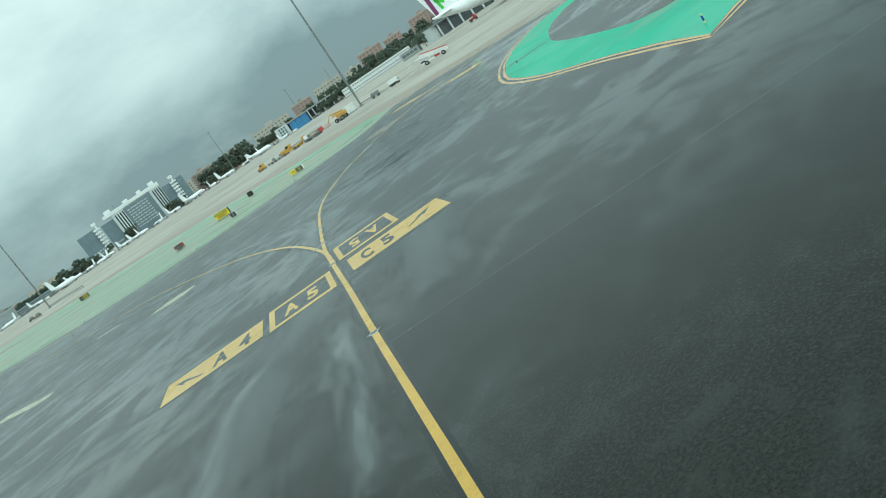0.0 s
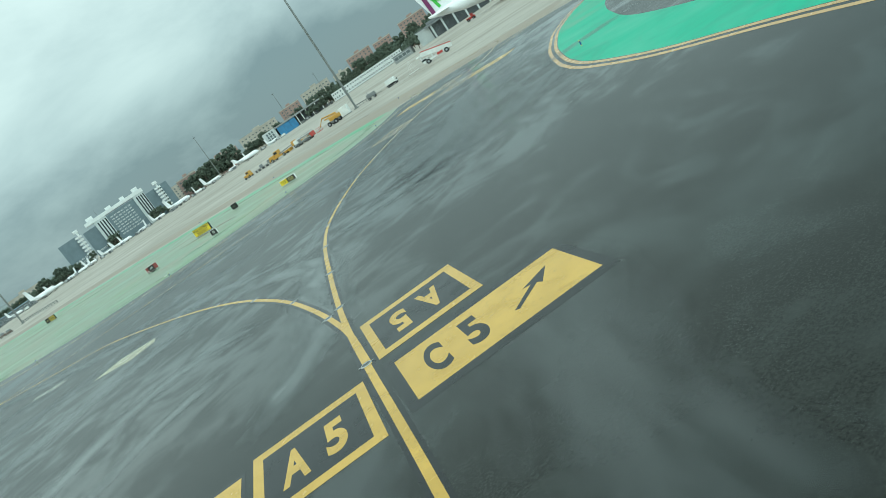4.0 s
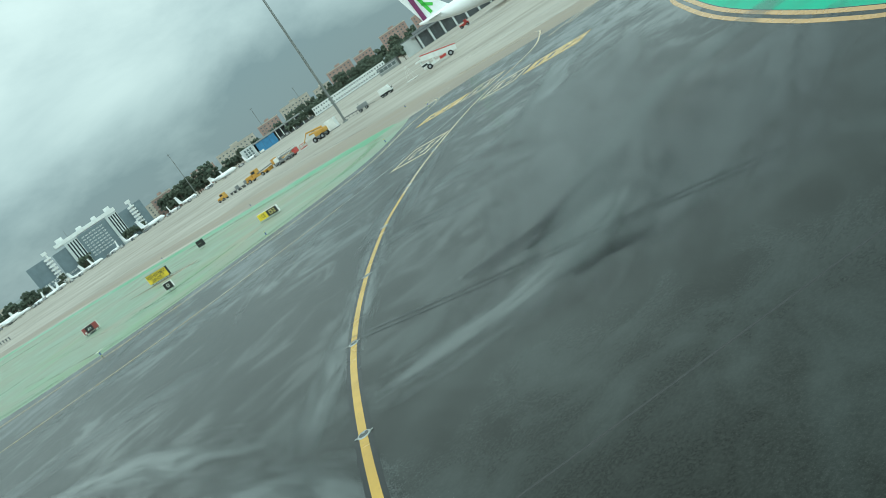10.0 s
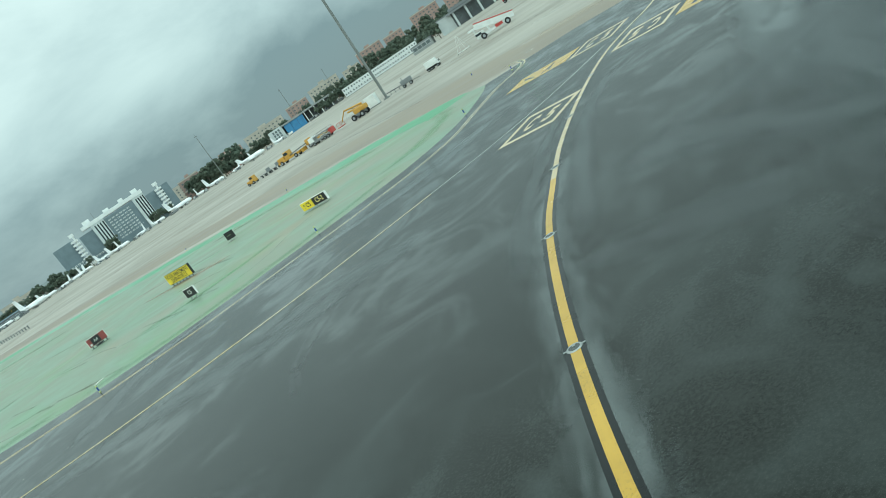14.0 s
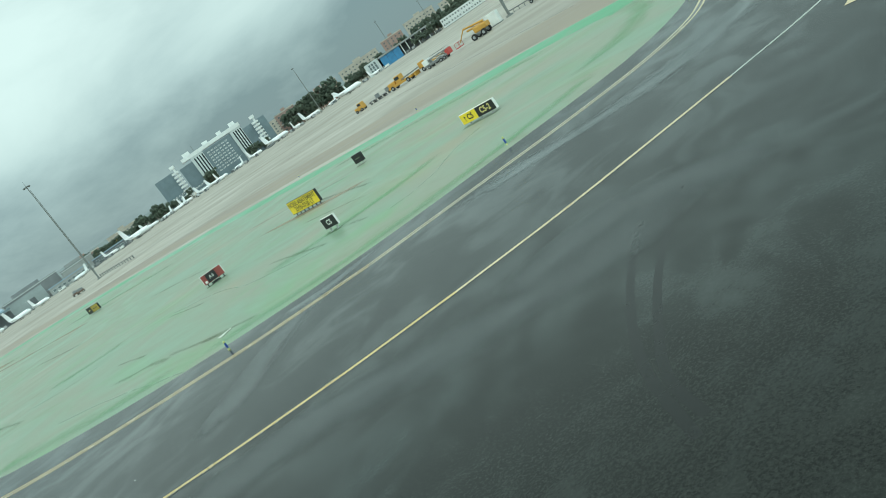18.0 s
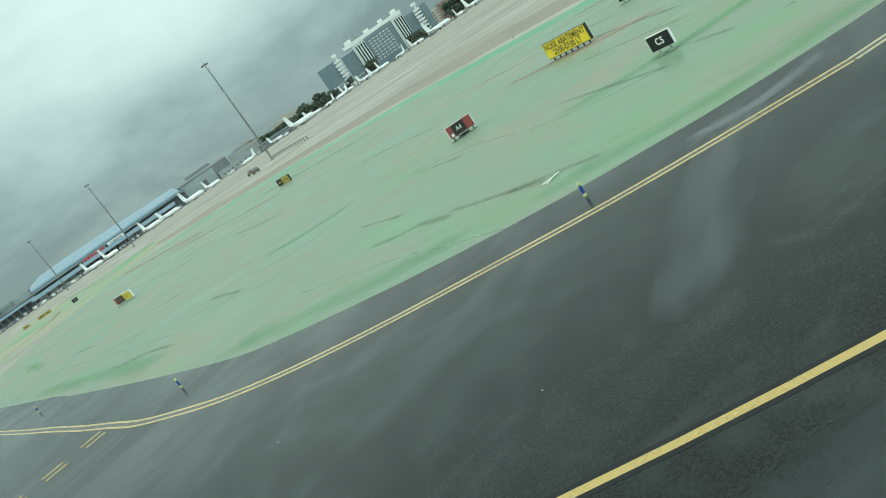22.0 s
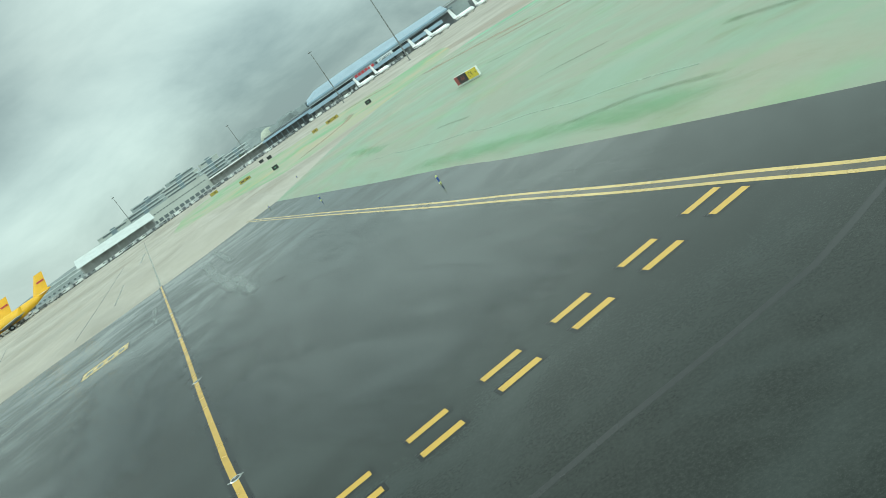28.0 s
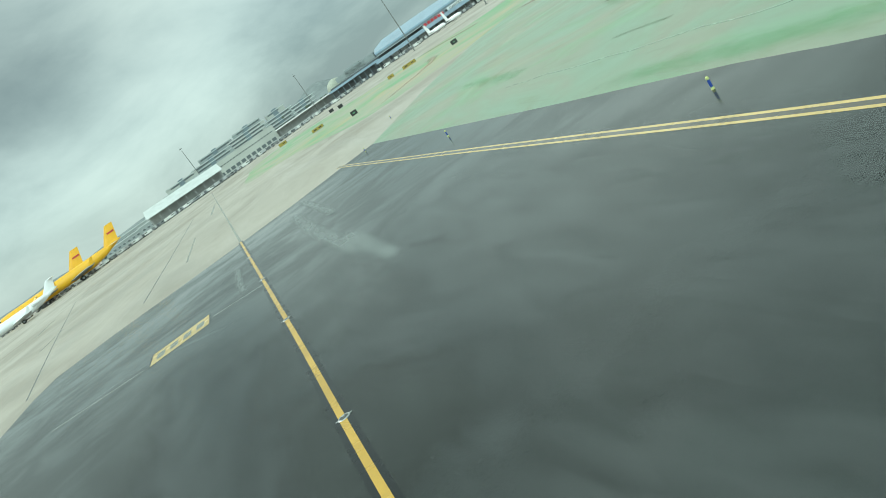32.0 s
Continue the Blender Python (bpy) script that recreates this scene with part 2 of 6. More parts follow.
def concrete_material():
    m = Mat("apron_concrete", 0.6)
    big = m.noise(0.035, 6, 0.62, 1.0, m.stretched(0.7, 1, 1, 112))
    streak = m.noise(0.11, 6, 0.66, 0.9, m.stretched(0.22, 1.0, 1.0, 112))
    fine = m.noise(4.0, 4, 0.6)
    c = m.mix(m.span(big, 0.35, 0.65), (0.25, 0.222, 0.18), (0.365, 0.335, 0.285))
    c = m.mix(m.span(streak, 0.52, 0.74, 0, 0.22), c, (0.20, 0.165, 0.125))
    c = m.mix(m.span(fine, 0.45, 0.8, 0, 0.35), c, (0.22, 0.21, 0.19))
    m.color(c)
    m.rough(m.span(streak, 0.3, 0.7, 0.42, 0.7))
    m.bump(fine, 0.1, 0.01)
    return m.m


def verge_material():
    """Pale green paint on old concrete: cloudy fading, fresher patches, thin olive cracks and brown stains."""
    m = Mat("pale_green_paint", 0.55)
    cloud = m.noise(0.10, 6, 0.6, 1.6, m.stretched(0.7, 1.1, 1.0, -62))
    fresh = m.noise(0.085, 6, 0.6, 1.8, m.stretched(0.6, 1.1, 1.0, -58))
    drift = m.noise(0.24, 6, 0.62, 1.6, m.stretched(0.45, 1.2, 1.0, -60))
    tan = m.noise(0.05, 6, 0.6, 1.6, m.stretched(0.6, 1.1, 1.0, -66))
    seam = m.noise(0.12, 4, 0.6, 0.8, m.stretched(0.16, 1.0, 1.0, -63))
    fine = m.noise(9.0, 4, 0.65)
    mottle = m.noise(0.9, 6, 0.66, 0.8)
    c = m.mix(m.span(cloud, 0.36, 0.62), (0.178, 0.262, 0.175), (0.242, 0.264, 0.200))
    c = m.mix(m.span(tan, 0.50, 0.68, 0, 0.6), c, (0.285, 0.262, 0.200))
    c = m.mix(m.span(fresh, 0.50, 0.70, 0, 0.6), c, (0.155, 0.300, 0.145))
    c = m.mix(m.span(drift, 0.54, 0.72, 0, 0.5), c, (0.150, 0.190, 0.095))
    thin = m.span(m.math("ABSOLUTE", m.math("SUBTRACT", seam, 0.5), 0.0), 0.0, 0.014, 1.0, 0.0)
    thin = m.math("MULTIPLY", thin, m.span(m.noise(0.07, 4, 0.6), 0.50, 0.64, 0, 0.32))
    c = m.mix(thin, c, (0.115, 0.13, 0.065))
    brown = m.noise(0.06, 6, 0.64, 1.2, m.stretched(0.5, 1.3, 1.0, -70))
    c = m.mix(m.span(brown, 0.56, 0.74, 0, 0.5), c, (0.30, 0.245, 0.16))
    c = m.mix(m.span(mottle, 0.5, 0.8, 0, 0.25), c, (0.17, 0.22, 0.15))
    c = m.mix(m.span(fine, 0.5, 0.85, 0, 0.22), c, (0.31, 0.34, 0.27))
    m.color(c)
    m.rough(m.span(cloud, 0.3, 0.7, 0.35, 0.6))
    m.bump(fine, 0.12, 0.01)
    return m.m


def bright_green_material(name, a, b):
    m = Mat(name, 0.5)
    wear = m.noise(0.16, 7, 0.7, 1.5)
    wide = m.noise(0.06, 4, 0.6, 0.6)
    c = m.mix(m.span(wear, 0.48, 0.68), a, b)
    c = m.mix(m.span(wide, 0.55, 0.75, 0, 0.6), c, (0.24, 0.27, 0.21))
    m.color(c)
    m.rough(m.span(wide, 0.3, 0.7, 0.3, 0.55))
    return m.m


def road_paint(name, c, worn, wear=0.62, spec=0.5):
    m = Mat(name, 0.5, 0.0, spec)
    n = m.noise(1.1, 5, 0.6, 0.5)
    f = m.noise(26.0, 3, 0.65)
    wide = m.noise(0.31, 4, 0.6, 0.4)
    col = m.mix(m.span(wide, 0.35, 0.7), c, tuple(0.80 * x for x in c))
    col = m.mix(m.span(n, 0.4, 0.7), col, tuple(0.86 * x for x in c))
    col = m.mix(m.span(m.noise(2.6, 6, 0.7, 1.0), 0.54, 0.76, 0, 0.5), col, tuple(0.45 * x + 0.02 for x in c))
    col = m.mix(m.span(m.math("ADD", m.math("MULTIPLY", n, 0.25), m.math("MULTIPLY", f, 0.75)), wear - 0.07, wear + 0.06), col, worn)
    m.color(col)
    m.rough(m.span(n, 0.3, 0.7, 0.17, 0.30))
    m.bump(f, 0.10, 0.003)
    return m.m


ASPHALT = asphalt_material()
OLD_ASPHALT = asphalt_material("older_brown_asphalt", 0.4, 0.18)
# water films are paler than water: part of their sky sheen is diffuse colour
WET_FILM = film_material("water_sheen_film", (0.074, 0.086, 0.083), 0.17, 0.92, 1.1, 0.52, 1.06, 0.9, 0.2, 1.6)
SOFT_FILM = film_material("thin_water_sheen_film", (0.048, 0.056, 0.054), 0.18, 0.70, 0.7, 0.50, 1.06, 0.8, 0.25, 1.5)
DARK_FILM = film_material("dark_bitumen_stain", (0.010, 0.013, 0.013), 0.24, 0.40, 1.1, 0.40, 0.90, 0.45, 0.6)
# pale film painting the glare band across island and asphalt
GLARE_FILM = film_material("pale_glare_film", (0.10, 0.120, 0.116), 0.20, 0.38, 0.9, 0.52, 0.95, 0.6)
GREEN_FILM = film_material("fresh_green_wash", (0.15, 0.37, 0.155), 0.5, 0.42, 0.5, 0.55, 1.15, 0.5, 0.35)
OLIVE_FILM = film_material("olive_algae_streak", (0.12, 0.16, 0.075), 0.5, 0.42, 0.9, 0.56, 1.15, 0.5, 0.35)
PINK_FILM = film_material("pinkish_clay_streak", (0.36, 0.27, 0.18), 0.5, 0.7, 0.25, 0.5, 1.1)
REFLECTION_FILM = film_material("pale_reflection_film", (0.30, 0.33, 0.32), 0.4, 0.42, 1.3, 0.46, 0.90)
PATCHY = patchy_green_material()
CONCRETE = concrete_material()
VERGE = verge_material()
GREEN_EDGE = bright_green_material("fresh_green_paint", (0.095, 0.31, 0.155), (0.20, 0.29, 0.19))
GREEN_ISLAND = bright_green_material("deep_green_paint", (0.008, 0.36, 0.20), (0.012, 0.30, 0.17))
YELLOW_PAINT = road_paint("yellow_road_paint", (0.55, 0.335, 0.055), (0.28, 0.19, 0.05), 0.62, 0.3)
PALE_YELLOW = road_paint("pale_yellow_road_paint", (0.59, 0.45, 0.255), (0.28, 0.23, 0.15), 0.6)
EDGE_YELLOW = road_paint("yellow_edge_paint", (0.58, 0.405, 0.135), (0.30, 0.225, 0.09), 0.6)
PALE_CREAM = road_paint("pale_cream_road_paint", (0.53, 0.44, 0.25), (0.26, 0.22, 0.13), 0.6)
WORN_SHEEN_WHITE = road_paint("worn_sheen_whitish_paint", (0.42, 0.43, 0.39), (0.16, 0.165, 0.15), 0.6)
FADED_PAINT = road_paint("faded_yellow_road_paint", (0.33, 0.32, 0.22), (0.07, 0.075, 0.07), 0.5)
ORANGE_PAINT = road_paint("orange_road_paint", (0.52, 0.30, 0.09), (0.30, 0.22, 0.12))
BLACK_PAINT = road_paint("black_road_paint", (0.0085, 0.010, 0.0102), (0.020, 0.0225, 0.022), 0.62, 0.22)
WHITE_PAINT = road_paint("white_road_paint", (0.62, 0.62, 0.58), (0.3, 0.3, 0.28))
JOINT_PALE = road_paint("dusty_joint", (0.055, 0.064, 0.062), (0.018, 0.021, 0.02), 0.47)
SEALANT = road_paint("joint_sealant", (0.009, 0.010, 0.010), (0.022, 0.023, 0.022), 0.5, 0.4)
PATCH = road_paint("old_asphalt_patch", (0.008, 0.009, 0.009), (0.024, 0.025, 0.024), 0.48, 0.4)
SKID = road_paint("tyre_rubber_film", (0.007, 0.008, 0.0075), (0.0165, 0.018, 0.0165), 0.5, 0.2)


# ---------------------------------------------------------------- mesh helpers
def mesh_of(bm, name, mat=None):
    me = bpy.data.meshes.new(name)
    bm.normal_update()
    bm.to_mesh(me)
    bm.free()
    if mat is not None:
        me.materials.append(mat)
    return me


def part(name, bm, mat, parent=None, label="", m=None):
    """One mesh object, under a thing or a part."""
    ob = new(name, mesh_of(bm, name, mat))
    if parent is not None:
        ob.parent = parent
    if m is not None:
        ob.matrix_basis = m
    if label:
        ob["label"] = label
    return ob


def thing(name, label, category, m=None, group="", kind=""):
    ob = tagged(new(name), label, category, group, kind)
    if m is not None:
        ob.matrix_basis = m
    return ob


def at(x, y, z=0.0, turn=0.0):
    return pose(x, y, z, 0, 0, turn)


def box(sx, sy, sz, x=0.0, y=0.0, z=0.0, bevel=0.0, bm=None, m=None):
    """A box centred on x, y that stands on z."""
    bm = bm or bmesh.new()
    made = bmesh.ops.create_cube(bm, size=1.0)["verts"]
    t = Matrix.Translation((x, y, z + sz / 2)) @ Matrix.Diagonal((sx, sy, sz, 1))
    bmesh.ops.transform(bm, matrix=(m @ t) if m is not None else t, verts=made)
    if bevel:
        edges = list({e for v in made for e in v.link_edges})
        bmesh.ops.bevel(bm, geom=edges, offset=bevel, segments=2, affect="EDGES", profile=0.6)
    return bm


def front_box(x0, x1, y0, y1, z0, z1, bm=None):
    return box(x1 - x0, y1 - y0, z1 - z0, (x0 + x1) / 2, (y0 + y1) / 2, z0, 0, bm)


def tube(p, q, r, r2=None, sides=10, bm=None):
    """A round bar from p to q."""
    bm = bm or bmesh.new()
    p, q = Vector(p), Vector(q)
    turn = (q - p).to_track_quat("Z", "Y").to_matrix().to_4x4()
    m = Matrix.Translation((p + q) / 2) @ turn
    bmesh.ops.create_cone(bm, cap_ends=True, segments=sides, radius1=r, radius2=r if r2 is None else r2, depth=(q - p).length, matrix=m)
    return bm


LAYER = 0.35          # coats of paint and film lie this much closer than their nominal heights


def sheet(points, z=0.0, bm=None, drop=0.0):
    """A flat outline; with drop, a slab of that thickness."""
    bm = bm or bmesh.new()
    z *= LAYER
    f = bm.faces.new([bm.verts.new((x, y, z)) for x, y in points])
    f.normal_update()
    if f.normal.z < 0:
        f.normal_flip()
    if drop:
        low = bmesh.ops.extrude_face_region(bm, geom=[f])["geom"]
        bmesh.ops.translate(bm, verts=[g for g in low if isinstance(g, bmesh.types.BMVert)], vec=(0, 0, -drop))
    bmesh.ops.triangulate(bm, faces=bm.faces[:])
    return bm


def smooth(points, step=1.0, closed=False):
    """A curve through the points, at even steps."""
    ps = [Vector((x, y, 0)) for x, y in points]
    n = len(ps)
    out = []
    for i in range(n if closed else n - 1):
        if closed:
            a, b, c, d = ps[i - 1], ps[i], ps[(i + 1) % n], ps[(i + 2) % n]
        else:
            b, c = ps[i], ps[i + 1]
            a = ps[i - 1] if i else b * 2 - c
            d = ps[i + 2] if i + 2 < n else c * 2 - b
        k = max(int((c - b).length / step), 1)
        for j in range(k):
            t = j / k
            p = 0.5 * (2 * b + (c - a) * t + (2 * a - 5 * b + 4 * c - d) * t * t + (3 * b - a - 3 * c + d) * t ** 3)
            out.append((p.x, p.y))
    if not closed:
        out.append(tuple(ps[-1][:2]))
    return out


def strip(points, width, z, offset=0.0, bm=None):
    """A painted band along a curve."""
    bm = bm or bmesh.new()
    ps = [Vector((x, y)) for x, y in points]
    z *= LAYER
    rows = []
    uv = bm.loops.layers.uv.verify()
    run = bm.loops.layers.uv.get("run") or bm.loops.layers.uv.new("run")
    uv = bm.loops.layers.uv[0]
    gone = [0.0]
    for p, q in zip(ps, ps[1:]):
        gone.append(gone[-1] + (q - p).length)
    for i, p in enumerate(ps):
        d = (ps[min(i + 1, len(ps) - 1)] - ps[max(i - 1, 0)]).normalized()
        n = Vector((d.y, -d.x))
        rows.append([bm.verts.new((*(p + n * (offset + s * width / 2)), z)) for s in (-1, 1)])
    for i, ((a, b), (c, d)) in enumerate(zip(rows, rows[1:])):
        f = bm.faces.new((a, b, d, c))
        n = len(rows) - 1
        for loop, q in zip(f.loops, ((0, i / n), (1, i / n), (1, (i + 1) / n), (0, (i + 1) / n))):
            loop[uv].uv = q
            loop[run].uv = (q[0] * width, gone[i] if q[1] == i / n else gone[i + 1])
        f.normal_update()
        if f.normal.z < 0:
            f.normal_flip()
    return bm


def letters(text, size, mat, parent, m, wide=1.0, name="lettering", deep=0.0, label="", bold=0.0):
    """Words in the built-in font, as a mesh; size is the height of a capital."""
    cu = bpy.data.curves.new("words", "FONT")
    cu.body, cu.size, cu.align_x, cu.align_y = text, size / 0.73, "CENTER", "CENTER"
    cu.extrude, cu.offset = deep, size * bold
    tmp = bpy.data.objects.new("words", cu)
    scene.collection.objects.link(tmp)
    me = bpy.data.meshes.new_from_object(tmp.evaluated_get(bpy.context.evaluated_depsgraph_get()))
    bpy.data.objects.remove(tmp)
    me.materials.clear()
    me.materials.append(mat)
    ob = new(name, me)
    ob.parent = parent
    ob.matrix_basis = m @ Matrix.Diagonal((wide, 1, 1, 1))
    if label:
        ob["label"] = label
    return ob


def setting(name, bm, mat, label, category):
    return tagged(part(name, bm, mat), label, category, kind="structure")


# ---------------------------------------------------------------- ground, asphalt, green paint
setting("ground", sheet([(-5000, -3000), (5000, -3000), (5000, 5000), (-5000, 5000)]), CONCRETE, "beige concrete apron with rubber streaks reaching the horizon", "ground")

VERGE_LOW = [(-33.8, 113.6), (-24.5, 94.3), (-15.8, 76.2), (-9.6, 63.7), (-7.2, 58.2), (-1.0, 45.8), (2.5, 39.2), (4.2, 36.5), (6.1, 34.4), (9.2, 31.4), (12.4, 28.9), (15.0, 27.3),
             (17.6, 26.0), (21.5, 24.7), (26.6, 23.6), (32.0, 22.7), (36.0, 23.0), (41.2, 25.3), (47.6, 30.4), (50.4, 33.4)]
VERGE_TOP = [(51.5, 40.0), (50.0, 50.0), (46.0, 62.0), (40.5, 80.0), (32.5, 107.0), (22.0, 135.0), (8.0, 164.0), (-8.0, 186.0), (-20.0, 186.0), (-27.0, 168.0), (-32.0, 140.0)]
asphalt_edge = [(-300, -400), (400, -400), (400, -20), (110, 12), (80, 8), (61.7, 4.8), (60.4, 9.0), (60.0, 15.0), (57.5, 22.0), (55.5, 27.5), (52.0, 31.5), (50.4, 33.4)] + VERGE_LOW[-2::-1] + \
               [(-36.3, 111.0), (-40.5, 106.3), (-45.2, 103.0), (-50.5, 100.0), (-56.0, 97.5), (-60.2, 94.0), (-59.2, 89.5), (-55.8, 81.0), (-48.0, 65.0), (-43.0, 50.0), (-44.0, 30.0), (-60.0, 10.0), (-300, -30)]
setting("taxiway_asphalt", sheet(asphalt_edge, 0.004), ASPHALT, "dark grey wet asphalt taxiway with pale sheen streaks in its colour", "taxiway")
setting("older_asphalt_lane", sheet([(-5.6, -52.5), (7.6, -60.2), (22.0, -68.6), (70.0, -96.6), (70.0, -180.0), (-55.0, -180.0), (-29.2, -112.4), (-15.2, -78.9), (-8.1, -61.8)], 0.0050), OLD_ASPHALT, "darker brownish lane of older asphalt", "taxiway")
setting("green_verge", sheet(smooth(VERGE_LOW, 1.5) + smooth(VERGE_TOP, 3.0), 0.0048), VERGE, "pale green painted verge, worn and stained in streaks", "painted ground")
setting("green_verge_border", strip(smooth([(50.6, 36.0)] + VERGE_TOP[:8], 2.0), 4.2, 0.012, -2.0), GREEN_EDGE, "brighter green painted band along the apron", "painted ground")
LANE = Mat("rubber_stained_concrete", 0.55)
LANE_STREAK = LANE.noise(0.22, 6, 0.68, 1.0, LANE.stretched(0.22, 1.0, 1.0, 112))
LANE.color(LANE.mix(LANE.span(LANE_STREAK, 0.35, 0.7), (0.285, 0.240, 0.185), (0.19, 0.148, 0.110)))
LANE.rough(LANE.span(LANE_STREAK, 0.3, 0.7, 0.65, 0.4))
setting("apron_lane", strip(smooth([(66.0, 16.0), (60.0, 30.0), (58.0, 44.0)] + [(x + 9.0, y + 3.0) for x, y in VERGE_TOP[2:7]] + [(-10, 215), (-60, 300)], 3.0), 13.0, 0.002), LANE.m, "brownish rubber-stained concrete lane along the verge", "taxiway")
FAR_VERGE = [(-96, 226), (-79, 213), (-60, 184), (-46, 163), (-36, 163), (-28, 168), (-20, 182), (-14, 200), (-20, 262), (-38, 274), (-60, 300), (-78, 304), (-122, 360), (-140, 380), (-140, 340), (-118, 280)]
setting("far_green_verge", sheet(smooth(FAR_VERGE, 4.0, True), 0.006), PATCHY, "patchy green painted verge beyond the crossing lane", "painted ground")
ISLAND = [(12.7, -51.2), (14.8, -46.4), (17.2, -40.6), (20.0, -33.0), (23.6, -25.8), (26.0, -22.2), (28.2, -19.4), (33.0, -14.0), (38.0, -9.2), (43.0, -4.9), (51.3, 0.6), (57.2, 2.4), (75, 4.5), (105, 6), (105, -44), (60, -47), (16.4, -50.6)]


def inset(points, d):
    """The outline moved inwards (it runs with the inside on its right)."""
    ps, out = [Vector(p) for p in points], []
    for i, q in enumerate(ps):
        a, b = (q - ps[i - 1]).normalized(), (ps[(i + 1) % len(ps)] - q).normalized()
        n = (Vector((a.y, -a.x)) + Vector((b.y, -b.x))).normalized()
        out.append(tuple(q + n * d))
    return out


ISLAND_LINE = ISLAND[:1] + smooth(ISLAND[1:13], 1.5) + ISLAND[13:]
setting("green_island", sheet(inset(ISLAND_LINE, 0.75), 0.008), GREEN_ISLAND, "deep green painted taxiway island, wet", "painted ground")
HOLE = [(23.7, -38.0), (26.6, -32.1), (30.0, -26.0), (33.0, -21.5), (36.8, -17.2), (42.0, -12.0), (48.3, -7.2), (58, -3.5), (100, -1), (100, -36), (40, -40.5), (25.0, -42.0), (23.6, -40.5)]
setting("island_middle", sheet(smooth(HOLE, 2.0, True), 0.012), ASPHALT, "bare grey asphalt in the middle of the green island", "painted ground")


def line(name, points, width, mat, label, black=0.0, z=0.012, step=0.8):
    top = setting(name, strip(smooth(points, step), width, z + 0.004), mat, label, "road marking")
    if black:
        b = part("black_border", strip(smooth(points, step), width + 2 * black, z), BLACK_PAINT, top, "black painted border")
    return top


LINE_MAIN = [(-29.93, -112.03), (-15.93, -78.63), (-8.83, -61.53), (-4.69, -51.43), (-1.85, -44.6), (0.55, -38.7), (1.95, -35.3), (3.6, -31.6), (6.3, -25.95), (9.4, -19.75), (12.6, -14.3), (16.75, -8.75), (21.5, -3.35), (25.2, 0.1),
             (28.6, 3.0), (33.2, 6.4), (38.2, 9.7), (42.0, 11.8), (45.7, 13.2), (48.2, 14.0), (51.8, 15.7), (54.9, 17.8), (59.6, 21.9), (62.2, 24.4), (63.5, 26.6), (63.7, 28.6), (63.5, 33.3), (63.4, 39.6)]
LINE_LEFT = [(0.6, -38.7), (1.72, -35.9), (2.14, -34.7), (2.91, -32.04), (3.68, -28.95), (4.43, -25.4), (4.97, -21.6), (5.33, -17.4), (5.4, -13.0), (5.2, -8.9), (4.72, -4.2), (3.7, 2.7), (2.4, 8.0), (-1.5, 15.5), (-6.0, 24.2), (-10.6, 33.0), (-15.55, 42.5), (-16.7, 44.8)]
LINE_FAR = [(-16.65, 44.7), (-19.3, 50.1), (-21.15, 53.9), (-27.1, 66.2), (-45.7, 104.3), (-68.0, 150.0), (-110, 236), (-190, 400)]
LINE_CROSS = [(-24.0, 30.6), (-8.0, 23.35), (7.94, 16.05), (9.3, 15.42), (10.67, 14.84), (11.75, 14.42), (14.5, 13.48), (17.8, 12.6), (21.2, 11.92), (24.5, 11.55), (27.8, 11.25), (31.6, 11.1), (36.6, 11.6), (43.1, 13.2)]
line("centre_line", LINE_MAIN[:14], 0.20, YELLOW_PAINT, "curving yellow taxiway centre line with black borders", 0.11)
# lead line takes a paler paint that carries its wet sheen
line("apron_lead_line", LINE_MAIN[13:], 0.20, PALE_YELLOW, "pale continuation of the centre line looping onto the apron, wet sheen in its colour", 0.06)
line("left_branch_line", LINE_LEFT, 0.185, YELLOW_PAINT, "yellow branch line curving away, thinly bordered black", 0.12, 0.014)
line("far_centre_line", LINE_FAR[:5], 0.18, YELLOW_PAINT, "straight yellow taxiway centre line with black borders", 0.14)
line("apron_centre_line", LINE_FAR[4:], 0.2, FADED_PAINT, "worn pale line leading across the concrete apron", 0, 0.013)
line("crossing_line", LINE_CROSS[:8], 0.18, EDGE_YELLOW, "yellow taxiway line along the green verge", 0.11, 0.013)
# far stretches of the crossing line are paled by sheen put into the paint
line("crossing_line_middle", LINE_CROSS[7:11], 0.17, PALE_YELLOW, "paler stretch of the taxiway line, wet sheen in its colour", 0.06, 0.013)
line("crossing_line_end", LINE_CROSS[10:], 0.13, WORN_SHEEN_WHITE, "thin whitish end of the taxiway line, wet sheen in its colour", 0, 0.013)

DOUBLE = [(-37.5, 113.0), (-35.6, 109.4), (-29.0, 96.0), (-21.0, 79.8), (-15.6, 68.7), (-10.2, 57.6), (-7.2, 51.6), (-4.4, 45.8), (-2.4, 41.9), (-0.8, 38.7), (1.0, 35.9), (2.8, 33.4), (5.1, 31.0), (8.0, 28.7), (11.3, 26.6), (13.8, 25.1),
          (16.3, 23.9), (19.4, 22.6), (24.9, 21.4), (28.6, 20.6), (33.0, 20.3), (37.0, 21.3), (41.2, 24.0), (46.2, 27.2), (49.2, 28.3), (51.4, 29.6), (53.6, 32.5), (54.4, 35.5)]
for side in (-0.05, 0.27):
    setting("edge_line", strip(smooth(DOUBLE[:18], 0.8), 0.12, 0.0128, side), EDGE_YELLOW, "yellow line of the double taxiway edge marking", "road marking")
    setting("worn_edge_line", strip(smooth(DOUBLE[17:], 0.8), 0.13, 0.0128, side), PALE_CREAM, "pale end of the double taxiway edge marking", "road marking")
BROWN_PAINT = road_paint("brown_underpaint", (0.085, 0.066, 0.04), (0.035, 0.034, 0.028), 0.55)
